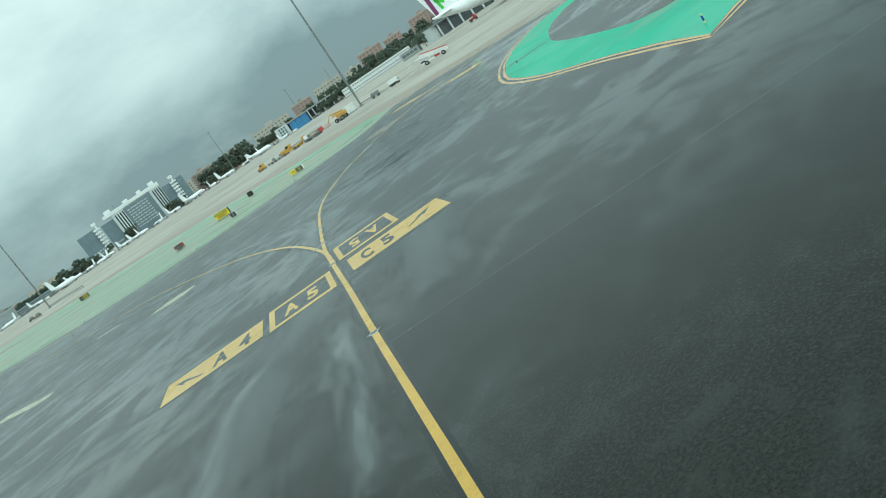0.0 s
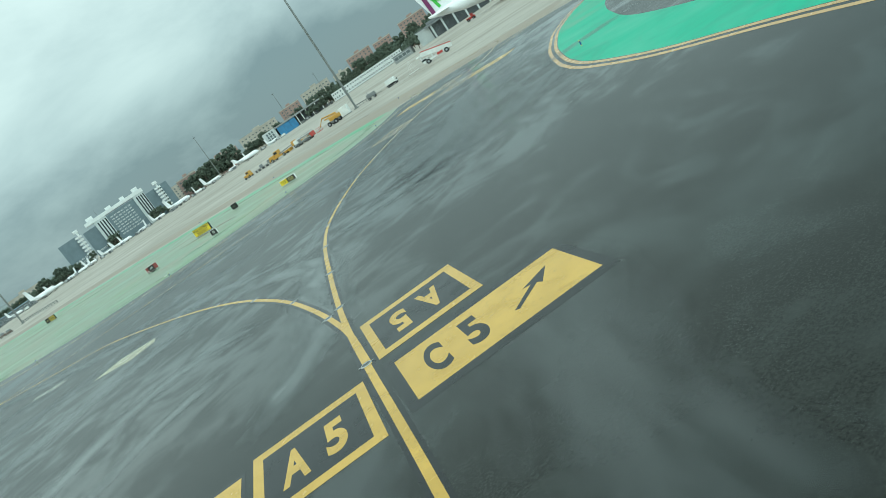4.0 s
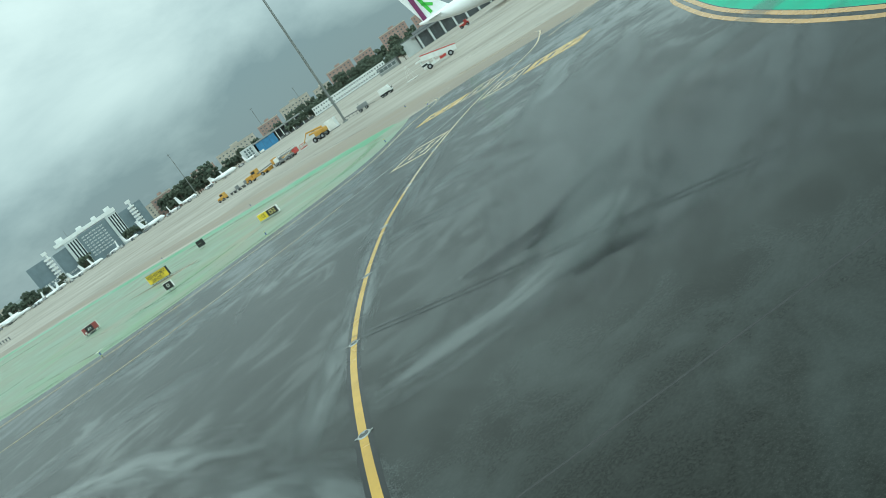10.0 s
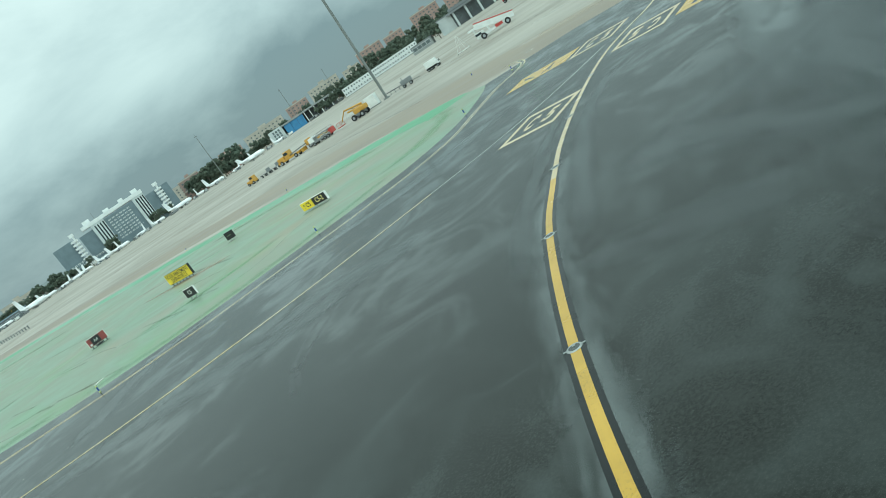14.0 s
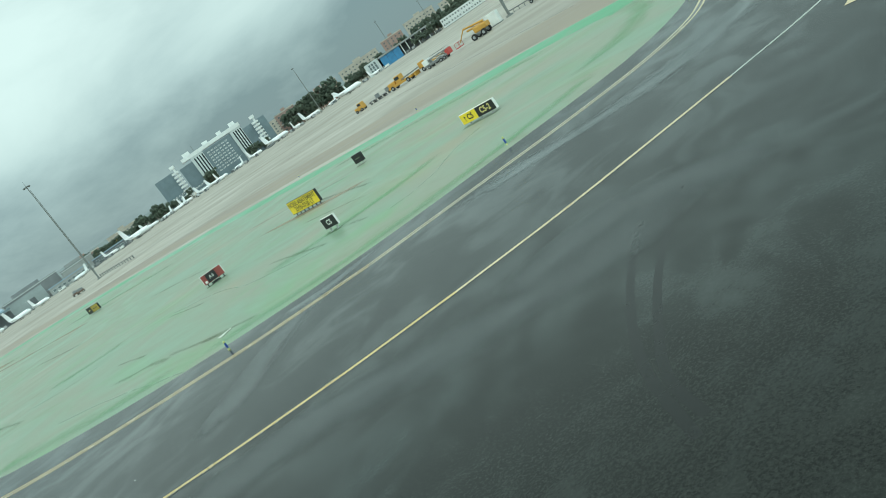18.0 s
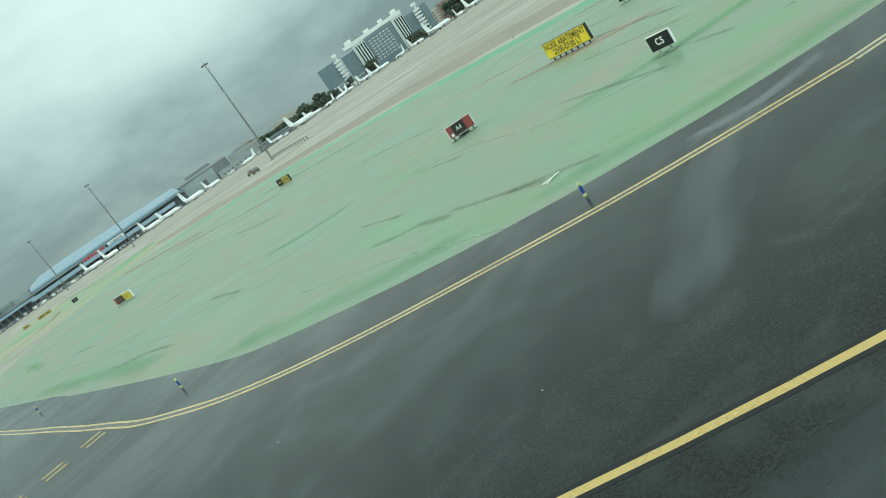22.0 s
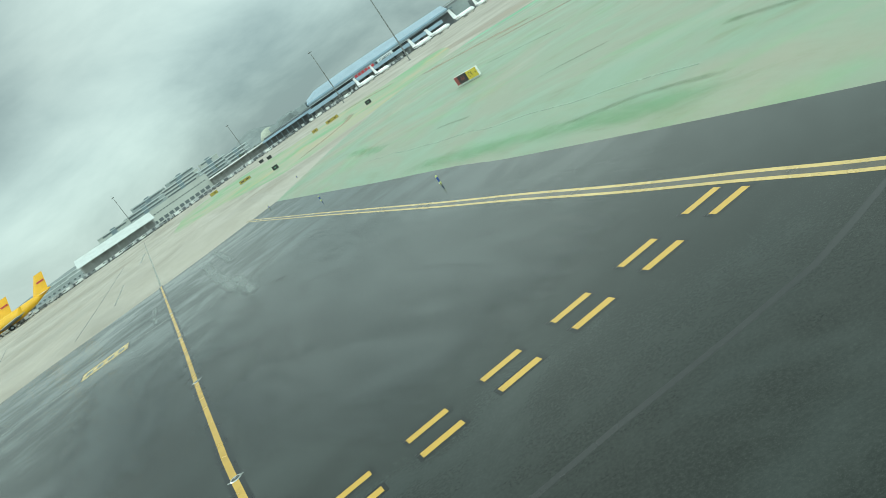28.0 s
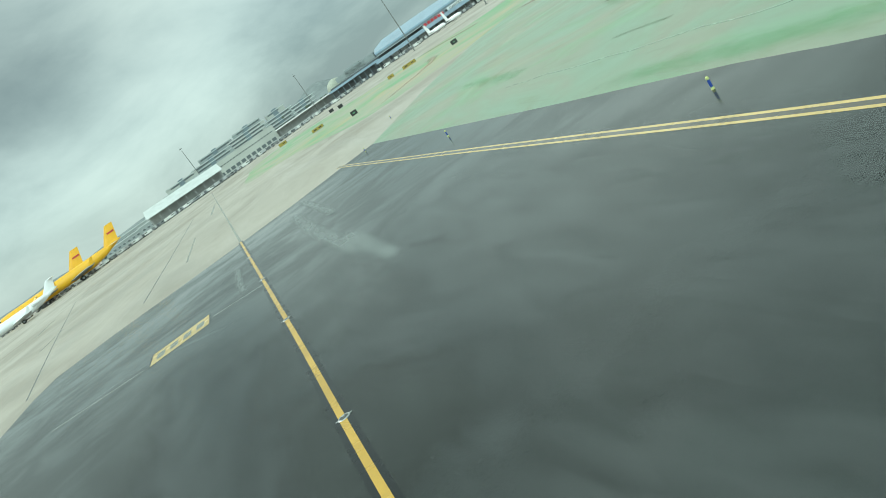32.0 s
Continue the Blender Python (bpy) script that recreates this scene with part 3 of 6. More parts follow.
setting("edge_line_ground", strip(smooth(DOUBLE, 0.8), 0.30, 0.0116, 0.11), BROWN_PAINT, "brown underpaint between the two edge lines", "road marking")
for d in (0.12, 0.58):
    ring = inset(ISLAND_LINE, d)
    setting("island_edge_line", strip(ring[-3:] + ring[:-4], 0.24, 0.014), ORANGE_PAINT, "orange-yellow line of the double island border", "road marking")

# dashes in pairs where the taxiways meet
DASH = Vector((0.914, 0.406))
ACROSS = Vector((DASH.y, -DASH.x))
dash_black = mesh_of(strip([(-0.54, 0), (0.54, 0)], 0.40, 0.0), "dash_border", BLACK_PAINT)
dash_yellow = mesh_of(strip([(-0.46, 0), (0.46, 0)], 0.25, 0.004), "dash", YELLOW_PAINT)
dashes = tagged(new("paired_dashes"), "two rows of yellow dashes edged black across the taxiway mouth", "road marking", kind="structure")
turn_dash = math.degrees(math.atan2(DASH.y, DASH.x))
for i in range(-14, 5):
    for k in (0, 1):
        c = Vector((-9.83, 39.0)) + DASH * (1.76 * i) + ACROSS * (0.90 * k)
        b = new("dash", dash_black)
        b.parent, b.matrix_basis = dashes, at(c.x, c.y, 0.010 * LAYER, turn_dash)
        d = new("yellow_dash", dash_yellow)
        d.parent, d.matrix_basis = b, Matrix.Identity(4)


# ---------------------------------------------------------------- painted direction plates
def plate(name, origin, along, v0, v1, u0, u1, ground, frame_mat, label, border=(0.0, 0.0), margin=(0.0, 0.0)):
    """A painted rectangle in the frame of a line: v to its right, u along it; border and margin across and along."""
    u = Vector(along).normalized()
    v = Vector((u.y, -u.x))
    m = Matrix(((v.x, u.x, 0, origin[0]), (v.y, u.y, 0, origin[1]), (0, 0, 1, 0.0158 * LAYER), (0, 0, 0, 1)))
    ob = setting(name, sheet([(v0, u0), (v1, u0), (v1, u1), (v0, u1)], 0.0), ground, label, "road marking")
    ob.matrix_basis = m
    if margin[0]:
        e, f = margin
        part("black_surround", sheet([(v0 - e, u0 - f), (v1 + e, u0 - f), (v1 + e, u1 + f), (v0 - e, u1 + f)], -0.0022), BLACK_PAINT, ob, "black painted surround")
    if border[0]:
        w, h = border
        for n, (a, b, c, d) in (("border_bar", (v0, v1, u0, u0 + h)), ("border_bar", (v0, v1, u1 - h, u1)), ("border_bar", (v0, v0 + w, u0 + h, u1 - h)), ("border_bar", (v1 - w, v1, u0 + h, u1 - h))):
            part(n, sheet([(a, c), (b, c), (b, d), (a, d)], 0.002), frame_mat, ob, "yellow painted border")
    return ob


def arrow(parent, v, u, turn, length, mat):
    w = length
    shape = [(-0.036 * w, -0.5 * w), (0.036 * w, -0.5 * w), (0.044 * w, 0.075 * w), (0.15 * w, 0.02 * w), (0.0, 0.5 * w), (-0.15 * w, 0.02 * w), (-0.044 * w, 0.075 * w)]
    return part("arrow", sheet(shape, 0.0), mat, parent, "black painted arrow", at(v, u, 0.002 * LAYER, turn))


def plate_letters(parent, text, v, u, mat, turn=0.0, size=1.84):
    """A stencilled letter of true width and height, centred on v, u."""
    wide = 0.66 if text == "A" else 0.52
    ob = letters(text, 1.0, mat, parent, Matrix.Identity(4), 1.0, "letter", bold=0.055)
    xs, ys = [p.co.x for p in ob.data.vertices], [p.co.y for p in ob.data.vertices]
    sx, sy = wide / (max(xs) - min(xs)), size / (max(ys) - min(ys))
    ob.data.transform(Matrix.Diagonal((sx, sy, 1, 1)) @ Matrix.Translation((-(max(xs) + min(xs)) / 2, -(max(ys) + min(ys)) / 2, 0)))
    ob.matrix_basis = at(v, u, 0.0022 * LAYER, turn)


O1, U1 = (-1.8, -44.6), (0.384, 0.923)
BORDER = (0.26, 0.42)
p = plate("left_direction_plate", O1, U1, -8.2, -3.68, 2.1, 5.05, YELLOW_PAINT, None, "yellow painted plate with black A 4 and an arrow", (0, 0), (0.10, 0.16))
plate_letters(p, "A", -5.62, 3.55, BLACK_PAINT)
plate_letters(p, "4", -4.5, 3.55, BLACK_PAINT)
arrow(p, -7.1, 3.55, 45, 1.9, BLACK_PAINT)
p = plate("left_location_plate", O1, U1, -3.37, -0.36, 1.8, 5.6, BLACK_PAINT, YELLOW_PAINT, "black painted plate with yellow border reading A 5", BORDER)
plate_letters(p, "A", -2.35, 3.65, YELLOW_PAINT)
plate_letters(p, "5", -1.35, 3.65, YELLOW_PAINT)
p = plate("right_location_plate", O1, U1, 0.22, 3.28, 6.22, 10.05, BLACK_PAINT, YELLOW_PAINT, "black painted plate with yellow border, A 5 upside down", BORDER)
plate_letters(p, "A", 2.2, 8.13, YELLOW_PAINT, 180)
plate_letters(p, "5", 1.22, 8.12, YELLOW_PAINT, 180)
p = plate("right_direction_plate", O1, U1, 0.47, 5.0, 2.40, 5.34, YELLOW_PAINT, None, "worn yellow painted plate with black C 5 and an arrow", (0, 0), (0.25, 0.42))
plate_letters(p, "C", 1.28, 3.9, BLACK_PAINT)
plate_letters(p, "5", 2.27, 3.9, BLACK_PAINT)
arrow(p, 3.84, 3.94, -43.7, 1.87, BLACK_PAINT)

O2, U2 = (43.36, 13.1), (0.926, 0.378)
p = plate("far_left_direction_plate", O2, U2, -8.2, -3.68, 2.1, 5.0, YELLOW_PAINT, None, "orange-yellow painted plate with a dark letter and arrow")
plate_letters(p, "A", -5.4, 3.5, BLACK_PAINT)
arrow(p, -7.0, 3.5, 45, 1.9, BLACK_PAINT)
p = plate("far_left_location_plate", O2, U2, -3.37, -0.36, 1.8, 5.6, ASPHALT, PALE_YELLOW, "pale yellow bordered plate with letters C 5", BORDER)
plate_letters(p, "C", -2.4, 3.7, PALE_YELLOW)
plate_letters(p, "5", -1.3, 3.7, PALE_YELLOW)
p = plate("far_right_location_plate", O2, U2, 1.4, 4.4, -3.8, 0.0, ASPHALT, PALE_YELLOW, "pale yellow bordered plate with letters C 5", BORDER)
plate_letters(p, "C", 3.4, -1.9, PALE_YELLOW, 180)
plate_letters(p, "5", 2.3, -1.9, PALE_YELLOW, 180)
p = plate("far_right_direction_plate", O2, U2, 4.85, 9.4, -3.3, -0.35, YELLOW_PAINT, None, "worn orange-yellow painted plate with dark marks")
arrow(p, 8.2, -1.8, 135, 1.9, BLACK_PAINT)
for v in (5.7, 6.7):
    part("writing_bar", sheet([(-0.16, -0.8), (0.16, -0.8), (0.16, 0.8), (-0.16, 0.8)]), BLACK_PAINT, p, "", at(v, -1.8, 0.003 * LAYER))
O3, U3 = (30.7, 9.35), (0.926, 0.378)
p = plate("mid_location_plate", O3, U3, 0.0, 3.0, 0.0, 3.85, ASPHALT, PALE_YELLOW, "yellow bordered plate on bare asphalt reading C 5", BORDER)
plate_letters(p, "C", 1.0, 1.95, PALE_YELLOW)
plate_letters(p, "5", 2.0, 2.05, PALE_YELLOW)
O4, U4 = (-37.55, 75.95), (-0.435, 0.9)
p = plate("far_stand_plate", O4, U4, -1.75, 1.75, -1.5, 1.5, EDGE_YELLOW, None, "yellow painted plate with worn lettering bars", (0, 0), (0.12, 0.16))
for k in range(4):
    part("writing_bar", sheet([(-0.24, -0.7), (0.24, -0.7), (0.24, 0.7), (-0.24, 0.7)]), FADED_PAINT, p, "", at(-1.2 + 0.8 * k, 0, 0.003 * LAYER))


# ---------------------------------------------------------------- more paint, joints and wear on the ground
YELLOW_WASH = road_paint("washed_out_yellow_paint", (0.42, 0.38, 0.22), (0.10, 0.105, 0.095), 0.56)
setting("worn_paint_patch", sheet([(-0.9, -6.0), (1.1, -5.4), (3.0, -7.2), (2.6, -8.5), (1.0, -8.6)], 0.012), YELLOW_WASH, "worn patch of old yellow paint on the asphalt", "road marking")
setting("worn_paint_patch", sheet([(-3.4, 6.4), (-2.9, 7.2), (-1.2, 5.2), (-0.9, 4.1), (-1.6, 3.8)], 0.012), FADED_PAINT, "worn patch of old yellow paint on the asphalt", "road marking")
setting("worn_paint_patch", sheet([(-13.4, -3.2), (-12.2, -2.8), (-9.2, -9.2), (-9.8, -10.0), (-10.6, -9.4)], 0.012), YELLOW_WASH, "worn patch of old yellow paint on the asphalt", "road marking")
for pts in ([(-44.9, 73.3), (-39.0, 73.95)], [(-35.7, 76.7), (-32.3, 76.7)]):
    setting("thin_white_line", strip(pts, 0.12, 0.013), WORN_SHEEN_WHITE, "thin worn white line on the asphalt", "road marking")
for pts, w, mat in (([(63.4, 39.6), (63.1, 43.3)], 0.34, WHITE_PAINT), ([(77.6, 55.6), (78.4, 50.0), (78.7, 42.0), (81.0, 34.0)], 0.34, WHITE_PAINT), ([(68.6, 31.0), (68.0, 24.0)], 0.22, WORN_SHEEN_WHITE), ([(56.5, 33.4), (56.4, 34.5)], 0.30, WHITE_PAINT),
                    ([(54.8, 16.2), (61.0, 15.8)], 0.3, PALE_YELLOW), ([(56.2, 15.0), (62.0, 14.5)], 0.3, PALE_YELLOW)):
    setting("apron_line", strip(pts, w, 0.014), mat, "pale straight line painted on the apron edge", "road marking")
for pts, w in (([(-12.0, -48.8), (-4.0, -53.4), (7.6, -60.2), (22.0, -68.6)], 0.05), ([(2.0, -22.3), (11.0, -26.85), (17.7, -30.2), (30.0, -36.4)], 0.06),
               ([(-12.0, 33.0), (-7.8, 35.1), (-4.5, 36.3), (-3.0, 36.9), (-1.2, 38.2)], 0.16)):
    setting("asphalt_joint", strip(smooth(pts, 1.0), w, 0.0055), JOINT_PALE if w < 0.055 else SEALANT, "sealed joint in the asphalt", "joint")
for k, (pts, w) in enumerate((([(14.9, -17.0), (15.9, -17.5), (17.0, -18.3), (18.4, -18.6), (19.8, -18.2), (21.6, -17.8)], 1.7), ([(15.0, -16.6), (16.4, -17.4), (17.6, -18.4)], 0.9), ([(16.8, -18.0), (19.0, -17.6), (20.6, -17.9)], 0.8))):
    setting("dark_repair_patch", strip(smooth(pts, 0.3), w, (0.0130 + 0.0003 * k) / LAYER), DARK_FILM, "dark irregular bitumen patch in the asphalt", "patch")
for k, off in enumerate((-0.16, 0.16)):
    setting("asphalt_joint", strip(smooth([(12.3, -12.7), (12.8, -13.8), (14.0, -16.5), (15.3, -19.2), (16.2, -21.0), (18.6, -26.0)], 0.6), 0.26, (0.0140 + 0.0003 * k) / LAYER, off), DARK_FILM, "dark sealed joint in the asphalt", "joint")
for k, (pts, w) in enumerate((([(-129.0, 177.6), (-139.5, 198.1)], 0.5), ([(-93.0, 132.8), (-99.2, 147.5)], 0.35), ([(-60.0, 120.0), (-75.0, 152.0)], 0.25), ([(-90.0, 190.0), (-108.0, 230.0)], 0.5))):
    setting("worn_apron_line", strip(pts, w, 0.013), FADED_PAINT, "worn whitish line on the concrete apron", "road marking")
for k, pts in enumerate(([(21.8, 8.6), (20.6, 7.9), (18.9, 6.5), (17.3, 4.9), (16.0, 3.2), (15.0, 1.2)], [(21.9, 7.8), (20.8, 7.1), (18.7, 5.5), (17.1, 4.0), (15.9, 2.6), (15.4, 1.4)])):
    setting("tyre_mark", strip(smooth(pts, 0.5), 0.18, 0.0046 + 0.0003 * k), SKID, "dark curved tyre mark on the asphalt", "tyre mark")
STREAKS = (
    # (points, width, film: w wet, s soft, p painted glare over paint)
    ([(-13.0, -57.5), (-9.5, -51.0), (-6.0, -46.2), (-2.5, -42.5), (0.5, -40.5)], 4.8, "s"),
    ([(-9.6, -59.5), (-7.9, -56.0), (-5.8, -51.3), (-3.5, -46.3)], 1.7, "w"),
    ([(-12.2, -55.0), (-9.4, -49.6), (-7.4, -46.6), (-4.5, -44.8)], 1.2, "w"),
    ([(-2.4, -53.0), (-0.5, -49.0), (1.8, -45.0), (4.0, -41.0)], 4.0, "s"),
    ([(13.4, -22.6), (16.0, -20.8), (21.0, -17.2), (25.8, -16.2), (29.1, -16.9), (33.0, -18.5), (37.0, -21.0)], 2.5, "p"),
    ([(15.0, -22.4), (16.5, -21.0), (25.0, -11.6), (36.5, -1.2), (44.7, 1.6)], 3.0, "w"),
    ([(14.0, -24.8), (20.0, -18.8), (28.0, -12.6), (40.0, -4.3)], 2.6, "s"),
    ([(7.4, -19.4), (10.0, -16.5), (13.2, -13.1), (18.0, -7.4), (22.5, -2.2), (30.4, 2.9)], 1.6, "w"),
    ([(6.2, -13.5), (7.4, -18.4), (7.4, -22.4), (5.4, -26.6), (3.4, -30.5), (1.2, -35.6)], 2.8, "w"),
    ([(5.6, -24.6), (4.0, -28.8), (2.2, -33.0), (-0.8, -35.4), (-3.0, -37.4)], 1.9, "w"),
    ([(-15.0, -28.4), (-10.3, -26.4), (-6.0, -24.9), (-2.4, -22.4), (1.35, -22.7), (3.2, -27.0)], 2.6, "w"),
    ([(-11.0, -30.5), (-6.4, -30.2), (-2.6, -28.2), (0.6, -27.4)], 1.5, "w"),
    ([(-10.9, 29.6), (-4.5, 17.4), (2.7, 0.0), (6.9, -7.8), (9.4, -19.2)], 2.6, "w"),
    ([(-20.0, -14.0), (-12.0, -14.6), (-4.0, -13.0), (3.0, -12.4), (6.6, -15.4)], 3.4, "w"),
    ([(-22.0, 2.0), (-11.0, -1.0), (0.0, -5.0), (6.0, -9.0)], 4.0, "s"),
    ([(-8.0, 8.0), (0.0, 4.5), (8.0, 1.0), (13.0, -4.0)], 3.0, "s"),
    ([(18.8, -4.9), (23.8, 0.1), (29.3, 4.0), (36.0, 8.4)], 0.6, "s"),
    ([(18.2, -5.5), (22.2, -1.5), (28.1, 3.6), (33.1, 7.2)], 0.6, "s"),
    ([(20.4, -5.9), (26.1, -0.4), (32.3, 4.6), (38.0, 7.8)], 0.9, "s"),
    ([(35.0, -3.0), (29.0, -9.0), (23.4, -14.0), (17.0, -20.6), (12.0, -23.4)], 8.0, "s"),
    ([(28.0, -19.6), (22.0, -21.8), (15.0, -24.0)], 5.0, "s"),
    ([(25.0, -9.0), (35.7, -1.2), (44.5, 3.9)], 2.2, "w"),
    ([(25.2, -2.6), (24.9, -6.8), (23.9, -12.2)], 2.6, "s"),
    ([(5.5, 13.4), (10.0, 12.8), (13.6, 11.6), (17.8, 8.3), (22.7, 7.2)], 2.4, "s"),
    ([(11.0, 17.4), (13.1, 20.0), (16.2, 23.2), (19.0, 24.4)], 1.7, "s"),
    ([(17.0, 9.6), (21.0, 9.0), (23.0, 5.4)], 2.4, "s"),
    ([(22.0, 22.0), (26.0, 18.6), (31.0, 16.4), (39.0, 17.4)], 2.2, "w"),
    ([(19.4, -6.2), (20.8, -8.6), (21.8, -11.0)], 2.2, "s"),
    ([(25.0, -3.0), (28.5, -4.9), (32.3, -5.6), (38.0, -4.0)], 2.2, "s"),
    ([(10.0, -18.4), (13.0, -20.0), (16.0, -20.4), (19.0, -19.4)], 2.6, "w"),
    ([(16.0, 25.4), (17.9, 24.1), (20.8, 24.2)], 1.1, "w"),
    ([(-12.4, 52.0), (-9.2, 46.6), (-6.2, 42.4)], 2.4, "s"),
    ([(-24.0, 70.0), (-19.6, 61.0), (-16.6, 54.6), (-15.0, 50.0)], 1.6, "s"),
    ([(-24.0, 60.0), (-19.9, 57.0), (-15.9, 54.7), (-10.7, 53.8)], 4.6, "s"),
    ([(-24.0, 74.0), (-17.0, 60.0), (-10.0, 48.0), (-5.0, 41.0)], 10.0, "s"),
    ([(-18.0, 52.0), (-13.0, 45.0), (-8.0, 40.6)], 6.0, "s"),
    ([(-46.0, 73.4), (-39.7, 74.9), (-31.0, 71.2)], 0.5, "w"),
    ([(-22.0, 44.0), (-27.4, 57.1), (-35.0, 72.7)], 4.2, "s"),
    ([(-30.0, 66.0), (-25.0, 54.0), (-21.0, 45.0)], 5.0, "s"),
)
laid = []             # films that overlap lie on different levels
for pts, w, film in STREAKS:
    run = smooth(pts, 1.0)
    taken = {lv for other, ow, lv in laid if min(math.hypot(a[0] - b[0], a[1] - b[1]) for a in run for b in other) < 0.7 * (w + ow)}
    level = next((lv for lv in range(6) if lv not in taken), 5)
    laid.append((run, w, level))
    setting("wet_streak", strip(run, w * 1.4, ((0.0150 if film == "p" else 0.0021) + 0.00024 * level) / LAYER), {"p": GLARE_FILM, "w": WET_FILM, "s": SOFT_FILM}[film], "pale streak on the wet asphalt with sky sheen in its colour", "puddle")
for k, (pts, w, mat, label) in enumerate((
        ([(2.1, 40.8), (4.6, 38.2), (7.5, 35.2), (10.1, 32.6), (12.6, 30.6)], 3.4, GREEN_FILM, "g"), ([(12.0, 31.0), (17.2, 27.6), (22.3, 25.6), (28.9, 24.9), (36.0, 25.4)], 2.6, GREEN_FILM, "g"), ([(-14.0, 75.0), (-8.6, 64.5), (-3.0, 53.6), (0.6, 46.6)], 3.2, GREEN_FILM, "g"),
        ([(5.6, 60.0), (7.3, 58.0), (9.2, 56.4), (12.5, 55.0)], 2.6, GREEN_FILM, "g"), ([(18.0, 39.0), (22.0, 36.2), (26.5, 34.6), (31.0, 35.0)], 3.0, GREEN_FILM, "g"), ([(34.0, 27.5), (40.0, 29.0), (46.0, 34.0), (48.6, 40.0)], 3.4, GREEN_FILM, "g"), ([(-24.0, 112.0), (-19.5, 100.0), (-17.0, 92.0)], 3.0, GREEN_FILM, "g"),
        ([(36.0, 74.0), (40.0, 62.0), (44.0, 50.0), (46.0, 42.0)], 3.0, GREEN_FILM, "g"), ([(8.0, 128.0), (16.0, 112.0), (24.0, 96.0)], 4.0, GREEN_FILM, "g"),
        ([(9.6, 40.2), (10.7, 38.1), (11.6, 37.3), (12.6, 34.4)], 0.9, OLIVE_FILM, "o"), ([(10.4, 46.0), (11.4, 43.0), (12.0, 41.0)], 0.6, OLIVE_FILM, "o"), ([(12.4, 36.4), (13.1, 34.5), (14.0, 32.4), (15.0, 29.8)], 0.8, OLIVE_FILM, "o"), ([(2.0, 58.0), (3.2, 55.0), (4.4, 51.6)], 1.0, OLIVE_FILM, "o"),
        ([(14.6, 51.0), (15.6, 47.6), (16.6, 44.6)], 0.6, OLIVE_FILM, "o"), ([(13.6, 33.0), (15.0, 30.8), (16.2, 28.8)], 0.9, OLIVE_FILM, "o"), ([(22.6, 37.0), (23.2, 34.6), (23.6, 31.6)], 0.8, OLIVE_FILM, "o"), ([(20.0, 41.6), (20.9, 37.0), (21.6, 32.8)], 0.7, OLIVE_FILM, "o"), ([(28.4, 55.0), (28.7, 49.0), (28.8, 42.0)], 0.8, OLIVE_FILM, "o"),
        ([(-5.4, 58.5), (-3.4, 56.2), (-1.6, 53.8), (0.4, 49.6)], 0.9, OLIVE_FILM, "o"), ([(-12.0, 84.0), (-10.2, 80.8), (-8.8, 78.0)], 0.9, OLIVE_FILM, "o"), ([(-5.0, 76.0), (-2.4, 74.0), (0.4, 71.0)], 0.9, OLIVE_FILM, "o"), ([(4.0, 92.0), (7.0, 84.0), (10.0, 77.0)], 1.0, OLIVE_FILM, "o"), ([(-8.0, 112.0), (-3.0, 102.0), (1.0, 94.0)], 1.1, OLIVE_FILM, "o"), ([(16.0, 76.0), (19.0, 68.0), (21.0, 62.0)], 0.9, OLIVE_FILM, "o"),
        ([(26.0, 72.0), (30.0, 62.0), (33.0, 54.0)], 0.9, OLIVE_FILM, "o"), ([(24.6, 48.0), (26.0, 43.0), (27.0, 39.0)], 0.6, OLIVE_FILM, "o"),
        ([(-22.0, 186.0), (-14.0, 168.0), (-5.0, 148.0), (2.0, 130.0)], 3.6, PINK_FILM, "p"), ([(24.0, 60.0), (27.0, 52.0), (30.0, 45.0)], 1.6, PINK_FILM, "p"), ([(-6.0, 140.0), (4.0, 118.0), (12.0, 100.0)], 1.8, PINK_FILM, "p"), ([(-60.0, 300.0), (-44.0, 268.0), (-30.0, 236.0)], 4.0, PINK_FILM, "p"), ([(-46.0, 170.0), (-40.0, 200.0), (-44.0, 230.0)], 4.0, PINK_FILM, "p"))):
    name, words, cat = {"g": ("green_wash", "fresher green patch in the worn verge paint", "painted ground"), "o": ("algae_streak", "dark olive streak across the pale green paint", "stain"), "p": ("clay_streak", "pinkish clay streak washed over the green paint", "stain")}[label]
    setting(name, strip(smooth(pts, 1.0), w, (0.0110 + 0.0004 * (k % 11)) / LAYER), mat, words, cat)
CREVICE = road_paint("mossy_crack", (0.10, 0.17, 0.085), (0.26, 0.38, 0.26), 0.52)
for pts in ([(-18.4, 91.7), (-10.4, 74.5), (-5.4, 64.5), (-1.7, 56.9), (0.1, 53.7)], [(6.7, 40.2), (8.8, 36.8), (10.6, 33.1), (11.6, 30.6), (12.3, 29.1)], [(4.7, 56.0), (7.0, 53.0), (9.6, 52.0)], [(15.4, 50.6), (17.2, 45.1), (18.4, 39.5), (20.0, 35.5), (21.4, 33.9)], [(23.8, 30.1), (25.2, 29.6), (27.2, 30.4), (29.8, 32.6), (32.1, 33.4)]):
    wob = [(x + 0.5 * noise.noise((x * 0.31, y * 0.27, 1.0)), y + 0.5 * noise.noise((x * 0.23, y * 0.35, 4.0))) for x, y in smooth(pts, 1.2)]
    setting("verge_crack", strip(wob, 0.07, 0.0205), CREVICE, "dark mossy crack across the pale green paint", "crack")

